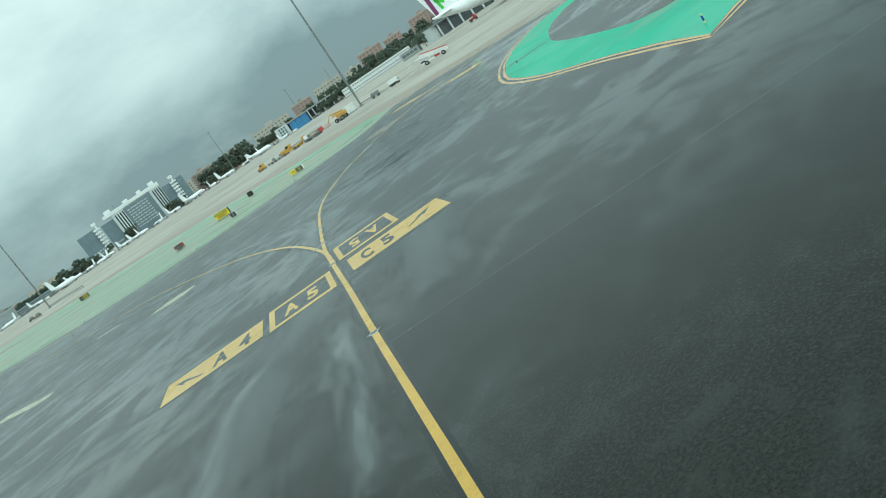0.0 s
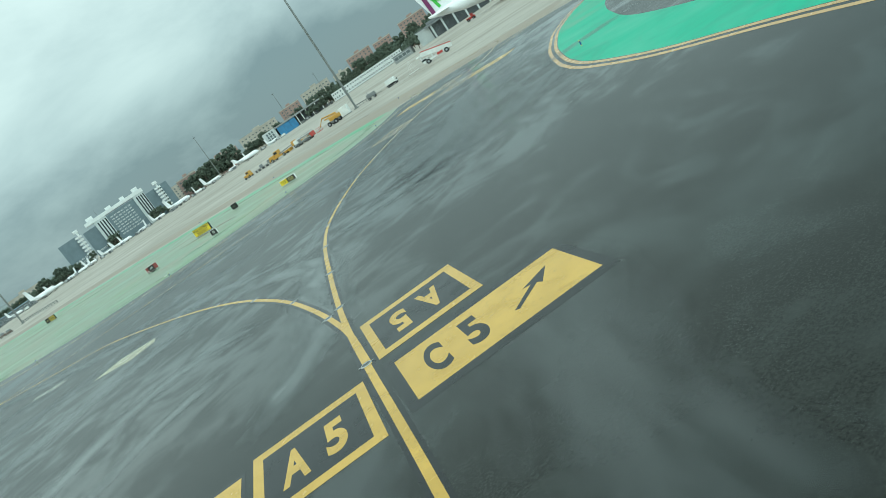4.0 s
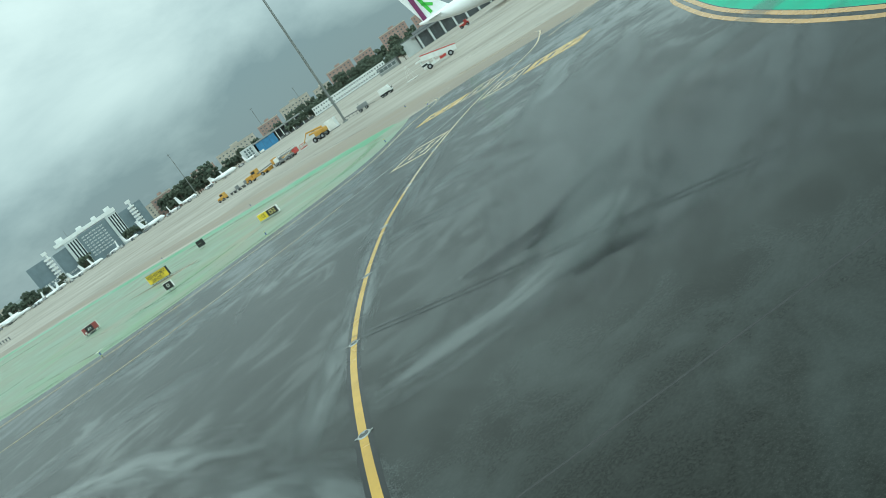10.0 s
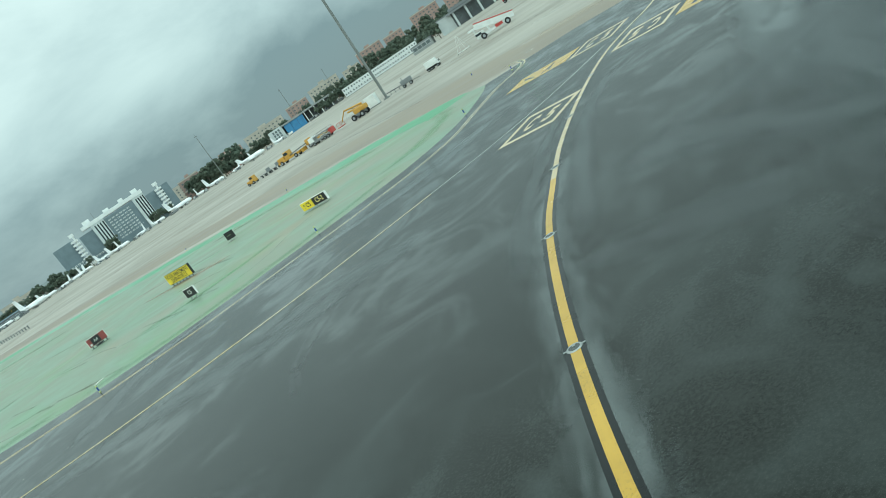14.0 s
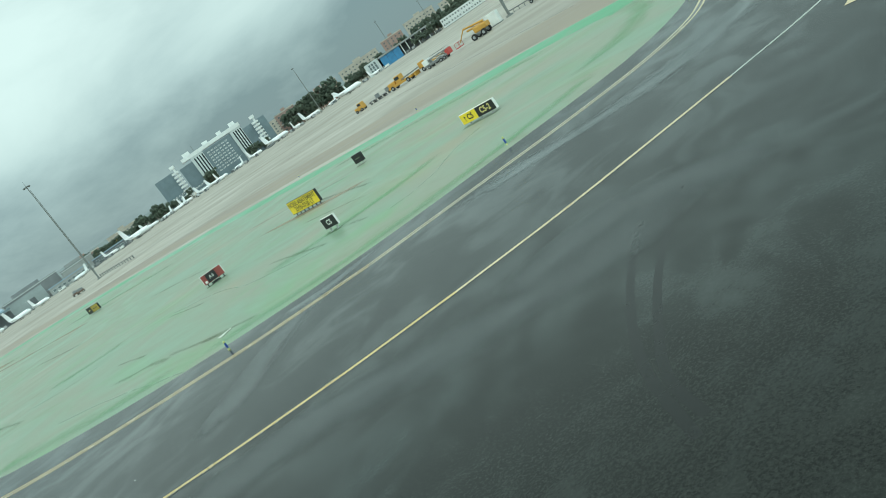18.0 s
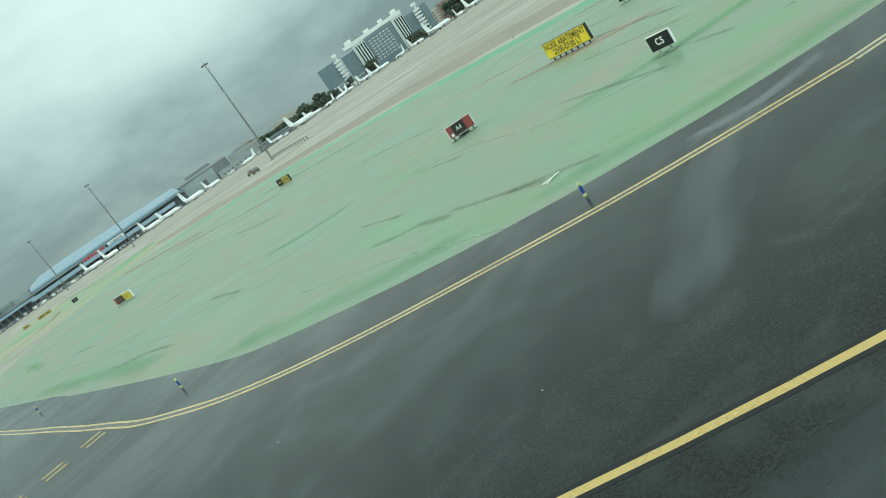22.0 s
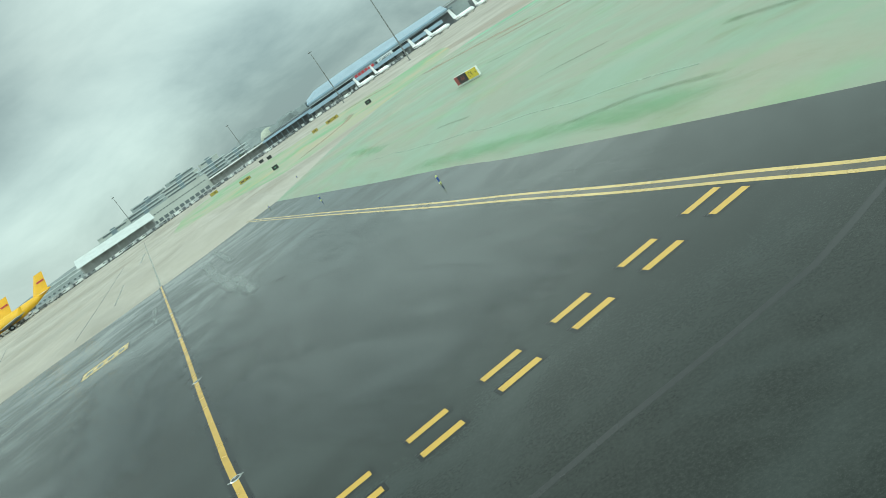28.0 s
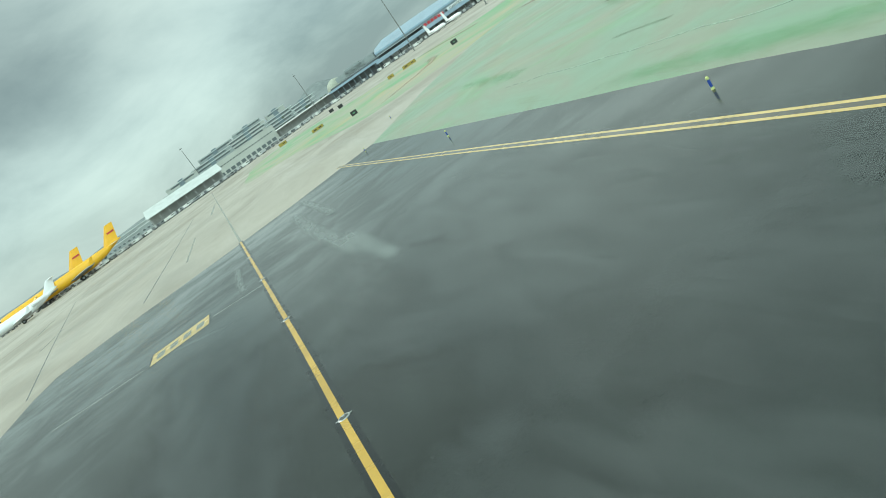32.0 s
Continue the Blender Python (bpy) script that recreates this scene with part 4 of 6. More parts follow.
for pts in ([(-58.6, 107.0), (-75.0, 143.0), (-118.0, 236.0)], [(-62.0, 92.0), (-88.0, 130.0), (-150.0, 222.0)], [(-75, 90), (-130, 150)], [(62, 60), (70, 140), (20, 300)], [(85, 60), (105, 160)]):
    setting("concrete_joint", strip(pts, 0.16, 0.0045), SEALANT, "dark sealed joint between concrete slabs", "joint")
# pale strips paint a reflection that lies on the wet asphalt
for k, (pts, w) in enumerate((([(-38.7, 100.2), (-33.2, 88.0), (-29.1, 79.2), (-25.4, 71.8), (-22.9, 66.7)], 1.4), ([(-27.4, 77.0), (-24.6, 71.2), (-21.6, 64.8)], 1.2), ([(-39.4, 105.0), (-33.9, 93.3), (-29.8, 84.4)], 1.0), ([(-33.4, 76.6), (-36.3, 82.3), (-39.4, 89.1)], 0.8))):
    setting("lime_stain", strip(smooth(pts, 0.6), w, (0.0235 + 0.0003 * k) / LAYER), REFLECTION_FILM, "ragged pale reflection painted on the wet asphalt", "stain")

# ---------------------------------------------------------------- taxiway lights set into the ground
STEEL_RIM = plain("scuffed_aluminium", (0.42, 0.43, 0.42), 0.45, 0.6, 0.2, 8.0)
DARK_LENS = plain("dark_glass_lens", (0.05, 0.055, 0.05), 0.2, 0.0, 0.2, 20.0)


def ring_mesh(r0, r1, z0, z1, sides=28):
    bm = bmesh.new()
    prof = [(r0, z0), (r0, z1), ((r0 + r1) / 2, z1 + 0.006), (r1, z0)]
    rows = [[bm.verts.new((r * math.cos(2 * math.pi * i / sides), r * math.sin(2 * math.pi * i / sides), z)) for r, z in prof] for i in range(sides)]
    for i in range(sides):
        a, b = rows[i], rows[(i + 1) % sides]
        for j in range(len(prof) - 1):
            bm.faces.new((a[j], b[j], b[j + 1], a[j + 1]))
    return bm


def disc(r, z, sides=28, bm=None):
    bm = bm or bmesh.new()
    bmesh.ops.create_circle(bm, cap_ends=True, radius=r, segments=sides, matrix=Matrix.Translation((0, 0, z)))
    return bm


def taxiway_light(m):
    t = thing("taxiway_light", "flush metal taxiway light with a pale rim, set in the line", "ground light", m, "centre line lights")
    part("rim", ring_mesh(0.115, 0.165, 0.0, 0.012), STEEL_RIM, t, "pale scuffed rim")
    part("cover", disc(0.116, 0.010), DARK_LENS, t, "dark grey cover")
    part("prism", box(0.07, 0.05, 0.012, 0, 0.06, 0.010, 0.004), STEEL_RIM, t)
    part("lug", box(0.06, 0.05, 0.012, 0.19, 0.0, 0.0, 0.004), STEEL_RIM, t)
    part("lug", box(0.06, 0.05, 0.012, -0.19, 0.0, 0.0, 0.004), STEEL_RIM, t)
    return t


LIGHTS = [(-9.83, -63.73, 67), (-4.58, -51.13, 67), (0.62, -38.5, 67), (3.5, -31.85, 65), (6.3, -25.95, 64), (9.4, -19.8, 61), (12.62, -14.25, 57), (16.75, -8.75, 51), (21.3, -3.55, 46), (26.2, 1.0, 41), (31.6, 5.3, 37), (37.3, 9.1, 33),
          (2.9, -32.0, 72), (4.4, -25.9, 79), (5.2, -19.2, 85), (5.5, -12.5, 92), (4.95, -5.8, 98), (-15.25, 42.0, 116), (-9.1, 30.1, 117), (-21.1, 53.9, 116), (-27.1, 66.2, 116), (-33.0, 78.3, 116), (-39.0, 90.5, 116)]
first = None
for x, y, turn in LIGHTS:
    m = at(x, y, 0.0065, turn - 90)
    first = copy_thing(first, m) if first else taxiway_light(m)

# ---------------------------------------------------------------- blue edge markers
MARKER_BLUE = plain("blue_reflective_sleeve", (0.015, 0.05, 0.28), 0.35, 0, 0.25, 6.0)
MARKER_YELLOW = plain("lime_yellow_plastic", (0.55, 0.58, 0.22), 0.45, 0, 0.15, 6.0)


def edge_marker(m):
    t = thing("edge_marker", "blue reflective edge marker post with lime yellow cap and foot", "marker post", m, "taxiway edge markers")
    part("foot", tube((0, 0, 0), (0, 0, 0.085), 0.056, 0.04, 14), MARKER_YELLOW, t, "lime yellow foot")
    part("sleeve", tube((0, 0, 0.08), (0, 0, 0.31), 0.042, 0.042, 14), MARKER_BLUE, t, "blue reflective sleeve")
    bm = tube((0, 0, 0.31), (0, 0, 0.375), 0.048, 0.048, 14)
    tube((0, 0, 0.375), (0, 0, 0.405), 0.048, 0.024, 14, bm)
    part("cap", bm, MARKER_YELLOW, t, "lime yellow cap")
    return t


MARKERS = [(14.0, 26.7), (27.9, 24.35), (42.4, 26.5), (51.0, 30.4), (59.7, 46.5), (1.0, 39.3), (-10.5, 62.2), (-22.2, 86.6), (-33.9, 110.7), (30.1, -20.0), (15.6, -48.9), (46.0, 68.0), (39.0, 90.0), (-34.5, 128.0)]
first = None
for x, y in MARKERS:
    first = copy_thing(first, at(x, y, 0.003)) if first else edge_marker(at(x, y, 0.003))

CROSS_WHITE = plain("white_plastic", (0.75, 0.75, 0.68), 0.5)
cross = thing("crossed_sticks", "two crossed white sticks lying on the green verge", "marker", at(14.65, 30.31, 0.03, 20) @ Matrix.Scale(0.75, 4))
part("stick", box(0.9, 0.05, 0.04, 0, 0, 0, 0.01), CROSS_WHITE, cross, m=pose(0, 0, 0, 0, 0, 14))
part("stick", box(0.9, 0.05, 0.04, 0, 0, 0.03, 0.01), CROSS_WHITE, cross, m=pose(0, 0, 0, 0, 0, -14))
chip = plain("pale_litter", (0.6, 0.6, 0.56), 0.6)
for x, y, s in ((8.9, 19.0, 0.022), (4.3, 25.7, 0.025)):
    bm = bmesh.new()
    bmesh.ops.create_icosphere(bm, subdivisions=2, radius=s)
    for v in bm.verts:
        v.co = Vector((v.co.x * 1.0, v.co.y * 0.55, max(v.co.z, -0.2 * s) * 0.5)) * (1 + 0.3 * noise.noise(v.co * 14 + Vector((x, y, 0))))
    tagged(part("litter", bm, chip, None, "", at(x, y, 0.012)), "small pale scrap lying on the asphalt", "litter")

# ---------------------------------------------------------------- signs on the verge
SIGN_BLACK = plain("black_sign_face", (0.012, 0.013, 0.013), 0.35, 0, 0.2, 2.0)
SIGN_YELLOW = plain("yellow_sign_face", (0.75, 0.58, 0.03), 0.4, 0, 0.12, 2.0, 0.15)
SIGN_DULL = plain("dull_ochre_sign_face", (0.34, 0.26, 0.04), 0.5, 0, 0.2, 2.0)
SIGN_OCHRE = plain("ochre_sign_face", (0.55, 0.43, 0.04), 0.45, 0, 0.15, 2.0)
SIGN_MAROON = plain("maroon_sign_face", (0.24, 0.05, 0.045), 0.45, 0, 0.2, 2.0)
SIGN_RED = plain("faded_red_sign_face", (0.27, 0.055, 0.045), 0.45, 0, 0.2, 2.0)
SIGN_WHITE = plain("white_sign_frame", (0.72, 0.72, 0.68), 0.45, 0, 0.15, 3.0)
SIGN_METAL = plain("grey_sign_box", (0.28, 0.29, 0.28), 0.5, 0.3, 0.2, 2.0)
LETTER_YELLOW = plain("yellow_letter", (0.72, 0.62, 0.22), 0.5, 0, 0.1, 3.0)
LETTER_WHITE = plain("white_letter", (0.72, 0.72, 0.66), 0.5, 0, 0.1, 3.0)
LEG = plain("galvanised_leg", (0.42, 0.43, 0.42), 0.45, 0.7, 0.15, 6.0)
# pad tone darkened for the shadow and wet patch beneath each sign
SLAB = plain("shade_pad_and_bar_olive", (0.15, 0.185, 0.12), 0.7, 0, 0.25, 1.5)


def sign(name, label, x, y, turn, height, panels, frame_mat=SIGN_METAL, legs=2, lift=0.16, slab=True, depth=0.22, group="verge signs", leg_mat=None):
    """A box sign on legs, made of panels side by side: (width, face, [(text, size, colour, dx, dz)])."""
    total = sum(p[0] for p in panels)
    t = thing(name, label, "sign", at(x, y, 0.003, turn), group)
    part("housing", box(total + 0.06, depth, height + 0.06, 0, depth / 2, lift, 0.015), frame_mat, t, "sign housing")
    for i in range(legs):
        lx = -total / 2 + total * (i + 0.5) / legs
        leg = part("leg", box(0.06, 0.06, lift + 0.02, lx, depth / 2, 0), leg_mat or LEG, t)
        part("foot_plate", box(0.18, 0.18, 0.018, lx, depth / 2, 0), leg_mat or LEG, leg)
    if slab:
        part("base_slab", box(total + 0.1, 0.6, 0.006, 0, depth / 2 - 0.1, 0.0), SLAB, t, "concrete pad darkened for the sign shadow and wet patch")
    left = -total / 2
    for w, face, words in panels:
        f = part("face", box(w - 0.02, 0.02, height, left + w / 2, -0.008, lift + 0.03), face, t)
        for text, size, mat, dx, dz in words:
            at_face = Matrix.Translation((left + w / 2 + dx, -0.022, lift + 0.03 + height / 2 + dz)) @ pose(0, 0, 0, 90)
            if text == "|":
                part("writing_bar", box(size, 0.006, size * 0.32, left + w / 2 + dx, -0.021, lift + 0.03 + height / 2 + dz - size * 0.16), mat, f)
            elif text in "^>":
                shape = [(-0.03, -0.5), (0.03, -0.5), (0.03, 0.2), (0.2, 0.0), (0.2, 0.13), (0, 0.5), (-0.2, 0.13), (-0.2, 0.0), (-0.03, 0.2)]
                part("arrow", sheet([(a * size, b * size) for a, b in shape]), mat, f, "", at_face @ (pose(0, 0, 0, 0, 0, -90) if text == ">" else Matrix.Identity(4)))
            else:
                letters(text, size, mat, f, at_face, 0.82 if len(text) < 8 else 0.80, "letter", bold=0.03 if "4" not in text else 0.0)
        left += w
    return t


t = sign("mandatory_sign", "dull red box sign with a black A4 panel, on short legs", 18.6, 50.6, -14, 0.60,
         [(0.30, SIGN_RED, []), (0.74, SIGN_BLACK, [("A4", 0.27, LETTER_WHITE, 0, 0)]), (0.46, SIGN_RED, [])], SIGN_RED, 5, 0.20, leg_mat=SIGN_BLACK)
part("lamp_box", box(0.16, 0.16, 0.17, -0.56, -0.1, 0.26, 0.03), SIGN_WHITE, t, "small white lamp box")
part("frame_edge", front_box(-0.79, -0.75, -0.03, 0.22, 0.18, 0.88), SIGN_WHITE, t, "pale worn frame edge")
part("frame_edge", front_box(0.75, 0.79, -0.03, 0.22, 0.18, 0.88), SIGN_WHITE, t, "pale worn frame edge")
part("frame_edge", front_box(-0.75, 0.75, -0.03, 0.02, 0.86, 0.89), SIGN_WHITE, t, "pale worn frame edge")
part("flange", front_box(0.28, 0.30, -0.09, 0.0, 0.20, 0.86), SIGN_RED, t)
part("junction_box", box(0.5, 0.12, 0.12, 0.0, 0.1, 0.03, 0.02), SIGN_BLACK, t, "black junction box between the legs")

sign("location_sign", "small black sign with white frame reading C5", 22.9, 35.7, -62, 0.58, [(1.02, SIGN_BLACK, [("C5", 0.28, LETTER_WHITE, 0, 0)])], SIGN_WHITE, 2, 0.2, depth=0.13)
sign("noise_sign", "wide yellow sign with black lettering on many short legs", 27.1, 52.6, -70, 0.92,
     [(3.7, SIGN_YELLOW, [("NOISE ABATEMENT", 0.37, SIGN_BLACK, 0, 0.20), ("23:00-07:00 LT", 0.37, SIGN_BLACK, 0, -0.22)])], SIGN_BLACK, 7, 0.20, leg_mat=SIGN_BLACK)
sign("small_black_sign", "small black sign with worn pale lettering", 34.2, 57.3, -62, 0.68, [(0.98, SIGN_BLACK, [("|", 0.26, SLAB, -0.16, 0), ("|", 0.26, SLAB, 0.0, 0), ("|", 0.22, SLAB, 0.17, 0.02)])], SIGN_BLACK, 2, 0.2)
sign("direction_sign", "yellow and black sign reading C5 and C5-2", 33.65, 35.5, -68, 0.58,
     [(1.25, SIGN_YELLOW, [("^", 0.36, SIGN_BLACK, -0.3, 0), ("C5", 0.34, SIGN_BLACK, 0.12, 0)]), (1.4, SIGN_BLACK, [("C5-2", 0.36, LETTER_YELLOW, 0, 0)])], SIGN_WHITE, 3, 0.14)
sign("direction_sign", "black and yellow sign with unreadable worn lettering", 12.6, 110.5, -58, 0.8, [(1.1, SIGN_BLACK, [("|", 0.4, LETTER_YELLOW, 0, 0)]), (1.6, SIGN_DULL, [("|", 0.36, SIGN_BLACK, -0.25, 0), ("|", 0.36, SIGN_BLACK, 0.3, 0)])], SIGN_BLACK, 3)
sign("direction_sign", "red, black and yellow sign reading A4 and C4, on pale feet", -9.0, 102.2, -50, 0.78, [(0.5, SIGN_MAROON, []), (1.4, SIGN_BLACK, [("A4", 0.46, SIGN_RED, 0, 0)]), (1.6, SIGN_OCHRE, [("C4", 0.46, SIGN_BLACK, -0.25, 0), (">", 0.4, SIGN_BLACK, 0.5, 0)])], SIGN_WHITE, 4)
sign("small_black_sign", "small black sign with a green stripe", -34.7, 207.6, 8, 0.8, [(1.25, SIGN_BLACK, [("|", 0.4, GREEN_EDGE, 0, 0)])], SIGN_BLACK, 2)
sign("small_black_sign", "small black sign with a green stripe", -56.0, 194.6, 12, 0.8, [(1.25, SIGN_BLACK, [("|", 0.5, GREEN_EDGE, 0, 0)])], SIGN_BLACK, 2)
sign("yellow_far_sign", "long dull yellow sign on the far verge", -83.0, 254.0, 14, 0.75, [(3.4, SIGN_DULL, [("|", 0.9, SIGN_BLACK, -0.8, 0), ("|", 0.9, SIGN_BLACK, 0.8, 0)])], SIGN_BLACK, 5)
sign("yellow_far_sign", "dull yellow and black sign on the far verge", -55.5, 265.6, 10, 0.8, [(2.0, SIGN_DULL, [("|", 0.9, SIGN_BLACK, 0, 0)]), (2.0, SIGN_DULL, [("|", 0.7, SIGN_BLACK, 0, 0)])], SIGN_BLACK, 4)
sign("yellow_far_sign", "dull yellow and black sign on the far verge", -62.0, 268.0, 10, 0.8, [(1.8, SIGN_DULL, [("|", 0.7, SIGN_BLACK, 0, 0)])], SIGN_BLACK, 2)
sign("yellow_far_sign", "dull yellow and black sign on the far verge", -133.0, 360.0, 18, 1.2, [(3.4, SIGN_DULL, [("|", 1.0, SIGN_BLACK, 0.5, 0)])], SIGN_BLACK, 3)
sign("small_black_sign", "small dark sign on the far verge", -107.0, 354.0, 16, 1.1, [(1.8, SIGN_BLACK, [])], SIGN_BLACK, 2)
sign("small_black_sign", "small dark sign on the far verge", -94.5, 324.0, 14, 1.1, [(1.7, SIGN_BLACK, [])], SIGN_BLACK, 2)

# ---------------------------------------------------------------- floodlight masts
MAST_STEEL = plain("galvanised_mast", (0.19, 0.20, 0.19), 0.5, 0.4, 0.2, 0.6)
LAMP_GREY = plain("grey_lamp_housing", (0.16, 0.17, 0.17), 0.5)


def mast(m, h=35.0, label="tall tapered steel floodlight mast with lamps at the top"):
    t = thing("floodlight_mast", label, "light mast", m, "floodlight masts")
    part("pole", tube((0, 0, 0), (0, 0, h), 0.25, 0.10, 14), MAST_STEEL, t)
    part("base_flange", tube((0, 0, 0), (0, 0, 0.3), 0.7, 0.62, 16), MAST_STEEL, t)
    part("ladder", box(0.16, 0.05, h - 4, 0.28, 0, 2.2), MAST_STEEL, t, "narrow ladder")
    head = part("lamp_ring", ring_mesh(0.5, 0.8, h - 0.5, h - 0.25, 16), MAST_STEEL, t)
    for k in range(8):
        a = 2 * math.pi * k / 8
        part("floodlight", box(0.4, 0.32, 0.4, 0, 0, -0.2, 0.05), LAMP_GREY, head, m=pose(0.95 * math.cos(a), 0.95 * math.sin(a), h - 0.5, 0, 0, math.degrees(a)) @ pose(0, 0, 0, 0, 35, 0))
    part("spike", tube((0, 0, h), (0, 0, h + 1.6), 0.05, 0.02, 8), MAST_STEEL, t)
    return t


first = mast(at(92.9, 116.1))
for x, y, tall in ((21.9, 257.6, 0.93), (-39.0, 385.3, 0.915), (-85.8, 458.5, 0.86), (213, 546, 1.0), (441, 760, 1.0), (-283, 592, 0.97), (-190, 606, 0.86), (330, 640, 1.0)):
    copy_thing(first, at(x, y) @ Matrix.Diagonal((1, 1, tall, 1)))


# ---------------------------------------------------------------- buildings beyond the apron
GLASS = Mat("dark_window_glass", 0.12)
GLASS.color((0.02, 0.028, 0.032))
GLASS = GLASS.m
# far panes are greyed: distance haze is put into the glass colour
FAR_GLASS = plain("hazed_window_glass", (0.115, 0.135, 0.14), 0.25, 0, 0.3, 0.15)
CREAM = plain("cream_terminal_cladding", (0.41, 0.425, 0.39), 0.6, 0, 0.12, 0.1)
# cladding colour includes the pale haze over the far halls
HAZE_GREY = plain("hazed_green_grey_cladding", (0.30, 0.335, 0.33), 0.6, 0, 0.2, 0.1)
# slate tone lifted to take in the haze of distance
SLATE = plain("hazed_slate_facade", (0.155, 0.20, 0.222), 0.55, 0, 0.2, 0.15)
PALE = plain("pale_grey_cladding", (0.52, 0.55, 0.54), 0.55, 0, 0.15, 0.2)
WHITE = plain("white_painted_metal", (0.68, 0.69, 0.67), 0.45, 0, 0.1, 0.4)
# brick and sand render greyed to match walls behind distance haze
BRICK = plain("red_brick_wall", (0.34, 0.235, 0.20), 0.8, 0, 0.2, 0.2)
SAND = plain("sand_render_wall", (0.44, 0.40, 0.34), 0.8, 0, 0.2, 0.2)
GREY_WALL = plain("grey_concrete_wall", (0.30, 0.31, 0.30), 0.7, 0, 0.2, 0.2)
DARK_WALL = plain("dark_shed_wall", (0.115, 0.124, 0.13), 0.6, 0, 0.25, 0.2)
BLUE_ROOF = plain("pale_blue_metal_roof", (0.27, 0.36, 0.44), 0.4, 0.1, 0.15, 0.08)
BLUE_DOOR = plain("blue_hangar_door", (0.06, 0.22, 0.42), 0.45, 0, 0.2, 0.3)
ROOF_GREY = plain("grey_roof", (0.20, 0.21, 0.215), 0.7, 0, 0.2, 0.1)
OCHRE = plain("ochre_wall", (0.45, 0.33, 0.08), 0.7, 0, 0.2, 0.2)
RED_TRIM = plain("red_signboard_shape", (0.45, 0.03, 0.04), 0.5)


def frame_of(p0, p1):
    """A frame with x along p0 to p1 and y away behind the front."""
    d = Vector((p1[0] - p0[0], p1[1] - p0[1]))
    return at(p0[0], p0[1], 0, math.degrees(math.atan2(d.y, d.x))), d.length


WINDOWS = {}


def window_mesh(w, h, rim, frame_mat):
    key = (w, h, frame_mat.name)
    if key not in WINDOWS:
        bm = front_box(-w / 2, w / 2, -0.04, 0.02, 0, h)
        for f in bm.faces:
            f.material_index = 1
        n = len(bm.faces)
        for a in ((-w / 2 - rim, -w / 2, -rim, h + rim), (w / 2, w / 2 + rim, -rim, h + rim), (-w / 2, w / 2, -rim, 0), (-w / 2, w / 2, h, h + rim)):
            front_box(a[0], a[1], -0.16, 0.02, a[2], a[3], bm)
        me = mesh_of(bm, "window", frame_mat)
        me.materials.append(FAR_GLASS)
        WINDOWS[key] = me
    return WINDOWS[key]


def windows(parent, x0, x1, z0, z1, cols, rows, w, h, frame_mat, y=0.0, rim=0.18, name="window"):
    me = window_mesh(w, h, rim, frame_mat)
    for i in range(cols):
        for j in range(rows):
            ob = new(name, me)
            ob.parent = parent
            ob.matrix_basis = at(x0 + (x1 - x0) * (i + 0.5) / cols, y, z0 + (z1 - z0) * (j + 0.25) / rows)


def block(name, label, category, p0, p1, depth, h, wall, roof=None, parapet=0.5, group=""):
    m, length = frame_of(p0, p1)
    t = thing(name, label, category, m, group)
    part("wall", front_box(0, length, 0, depth, 0, h), wall, t)
    part("roof", front_box(-0.25, length + 0.25, -0.25, depth + 0.25, h, h + parapet), roof or ROOF_GREY, t)
    return t, length


# slab office building with white stair towers
m, L = frame_of((117, 694), (216, 672))
hotel = thing("office_building", "long slate-grey office slab with white stair towers and striped bays", "building", m)
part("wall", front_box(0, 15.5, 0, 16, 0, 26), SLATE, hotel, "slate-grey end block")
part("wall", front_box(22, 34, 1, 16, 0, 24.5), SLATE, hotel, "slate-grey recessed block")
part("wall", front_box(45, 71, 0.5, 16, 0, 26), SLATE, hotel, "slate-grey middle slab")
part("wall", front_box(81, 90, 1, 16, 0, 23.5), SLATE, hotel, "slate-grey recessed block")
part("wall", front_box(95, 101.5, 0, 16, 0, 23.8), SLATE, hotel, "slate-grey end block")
for x0, x1 in ((34, 45), (71, 81)):
    bay = part("striped_bay", front_box(x0, x1, -0.6, 15, 0, 27.6), PALE, hotel, "pale bay with tall dark window strips")
    for k in range(4):
        w = (x1 - x0) / 4
        part("window_strip", front_box(x0 + 1.6 + k * (w - 0.45) + 0.75, x0 + 1.6 + k * (w - 0.45) + 1.85, -0.72, -0.5, 2.5, 25.5), GLASS, bay, "tall dark window strip")
for x0, h in ((15.5, 30.5), (90.2, 28.5)):
    tower = part("stair_tower", front_box(x0 + 2.4, x0 + 3.8, 0.5, 5, 0, h), WHITE, hotel, "white stair tower with zigzag landings")
    part("tower_head", front_box(x0 + 0.6, x0 + 4.6, -0.5, 5.5, h - 2.5, h), WHITE, tower)
    for k in range(8):
        z = 2.0 + k * (h - 6.0) / 8
        part("landing", front_box(x0 - 0.6, x0 + 5.2, -2.4, 1.0, z, z + 1.5), WHITE, tower)
part("roof_beam", front_box(27, 81.5, -0.9, 15, 27.2, 30.2), WHITE, hotel, "pale roof beam")
for x0, x1, z in ((30, 36, 32), (48, 53, 31.2), (62, 66, 31.5), (74, 79, 32)):
    part("roof_house", front_box(x0, x1, 3, 9, 30.2, z + 1.2), WHITE, hotel)
part("roof_mast", tube((40, 6, 29.6), (40, 6, 36), 0.25, 0.12), LAMP_GREY, hotel)
windows(hotel, 47, 67, 5.5, 25.0, 6, 8, 1.5, 0.35, WHITE, 0.45, 0.28)
windows(hotel, 3, 15, 1.5, 9.5, 4, 3, 1.2, 0.5, WHITE, 0.0, 0.32)
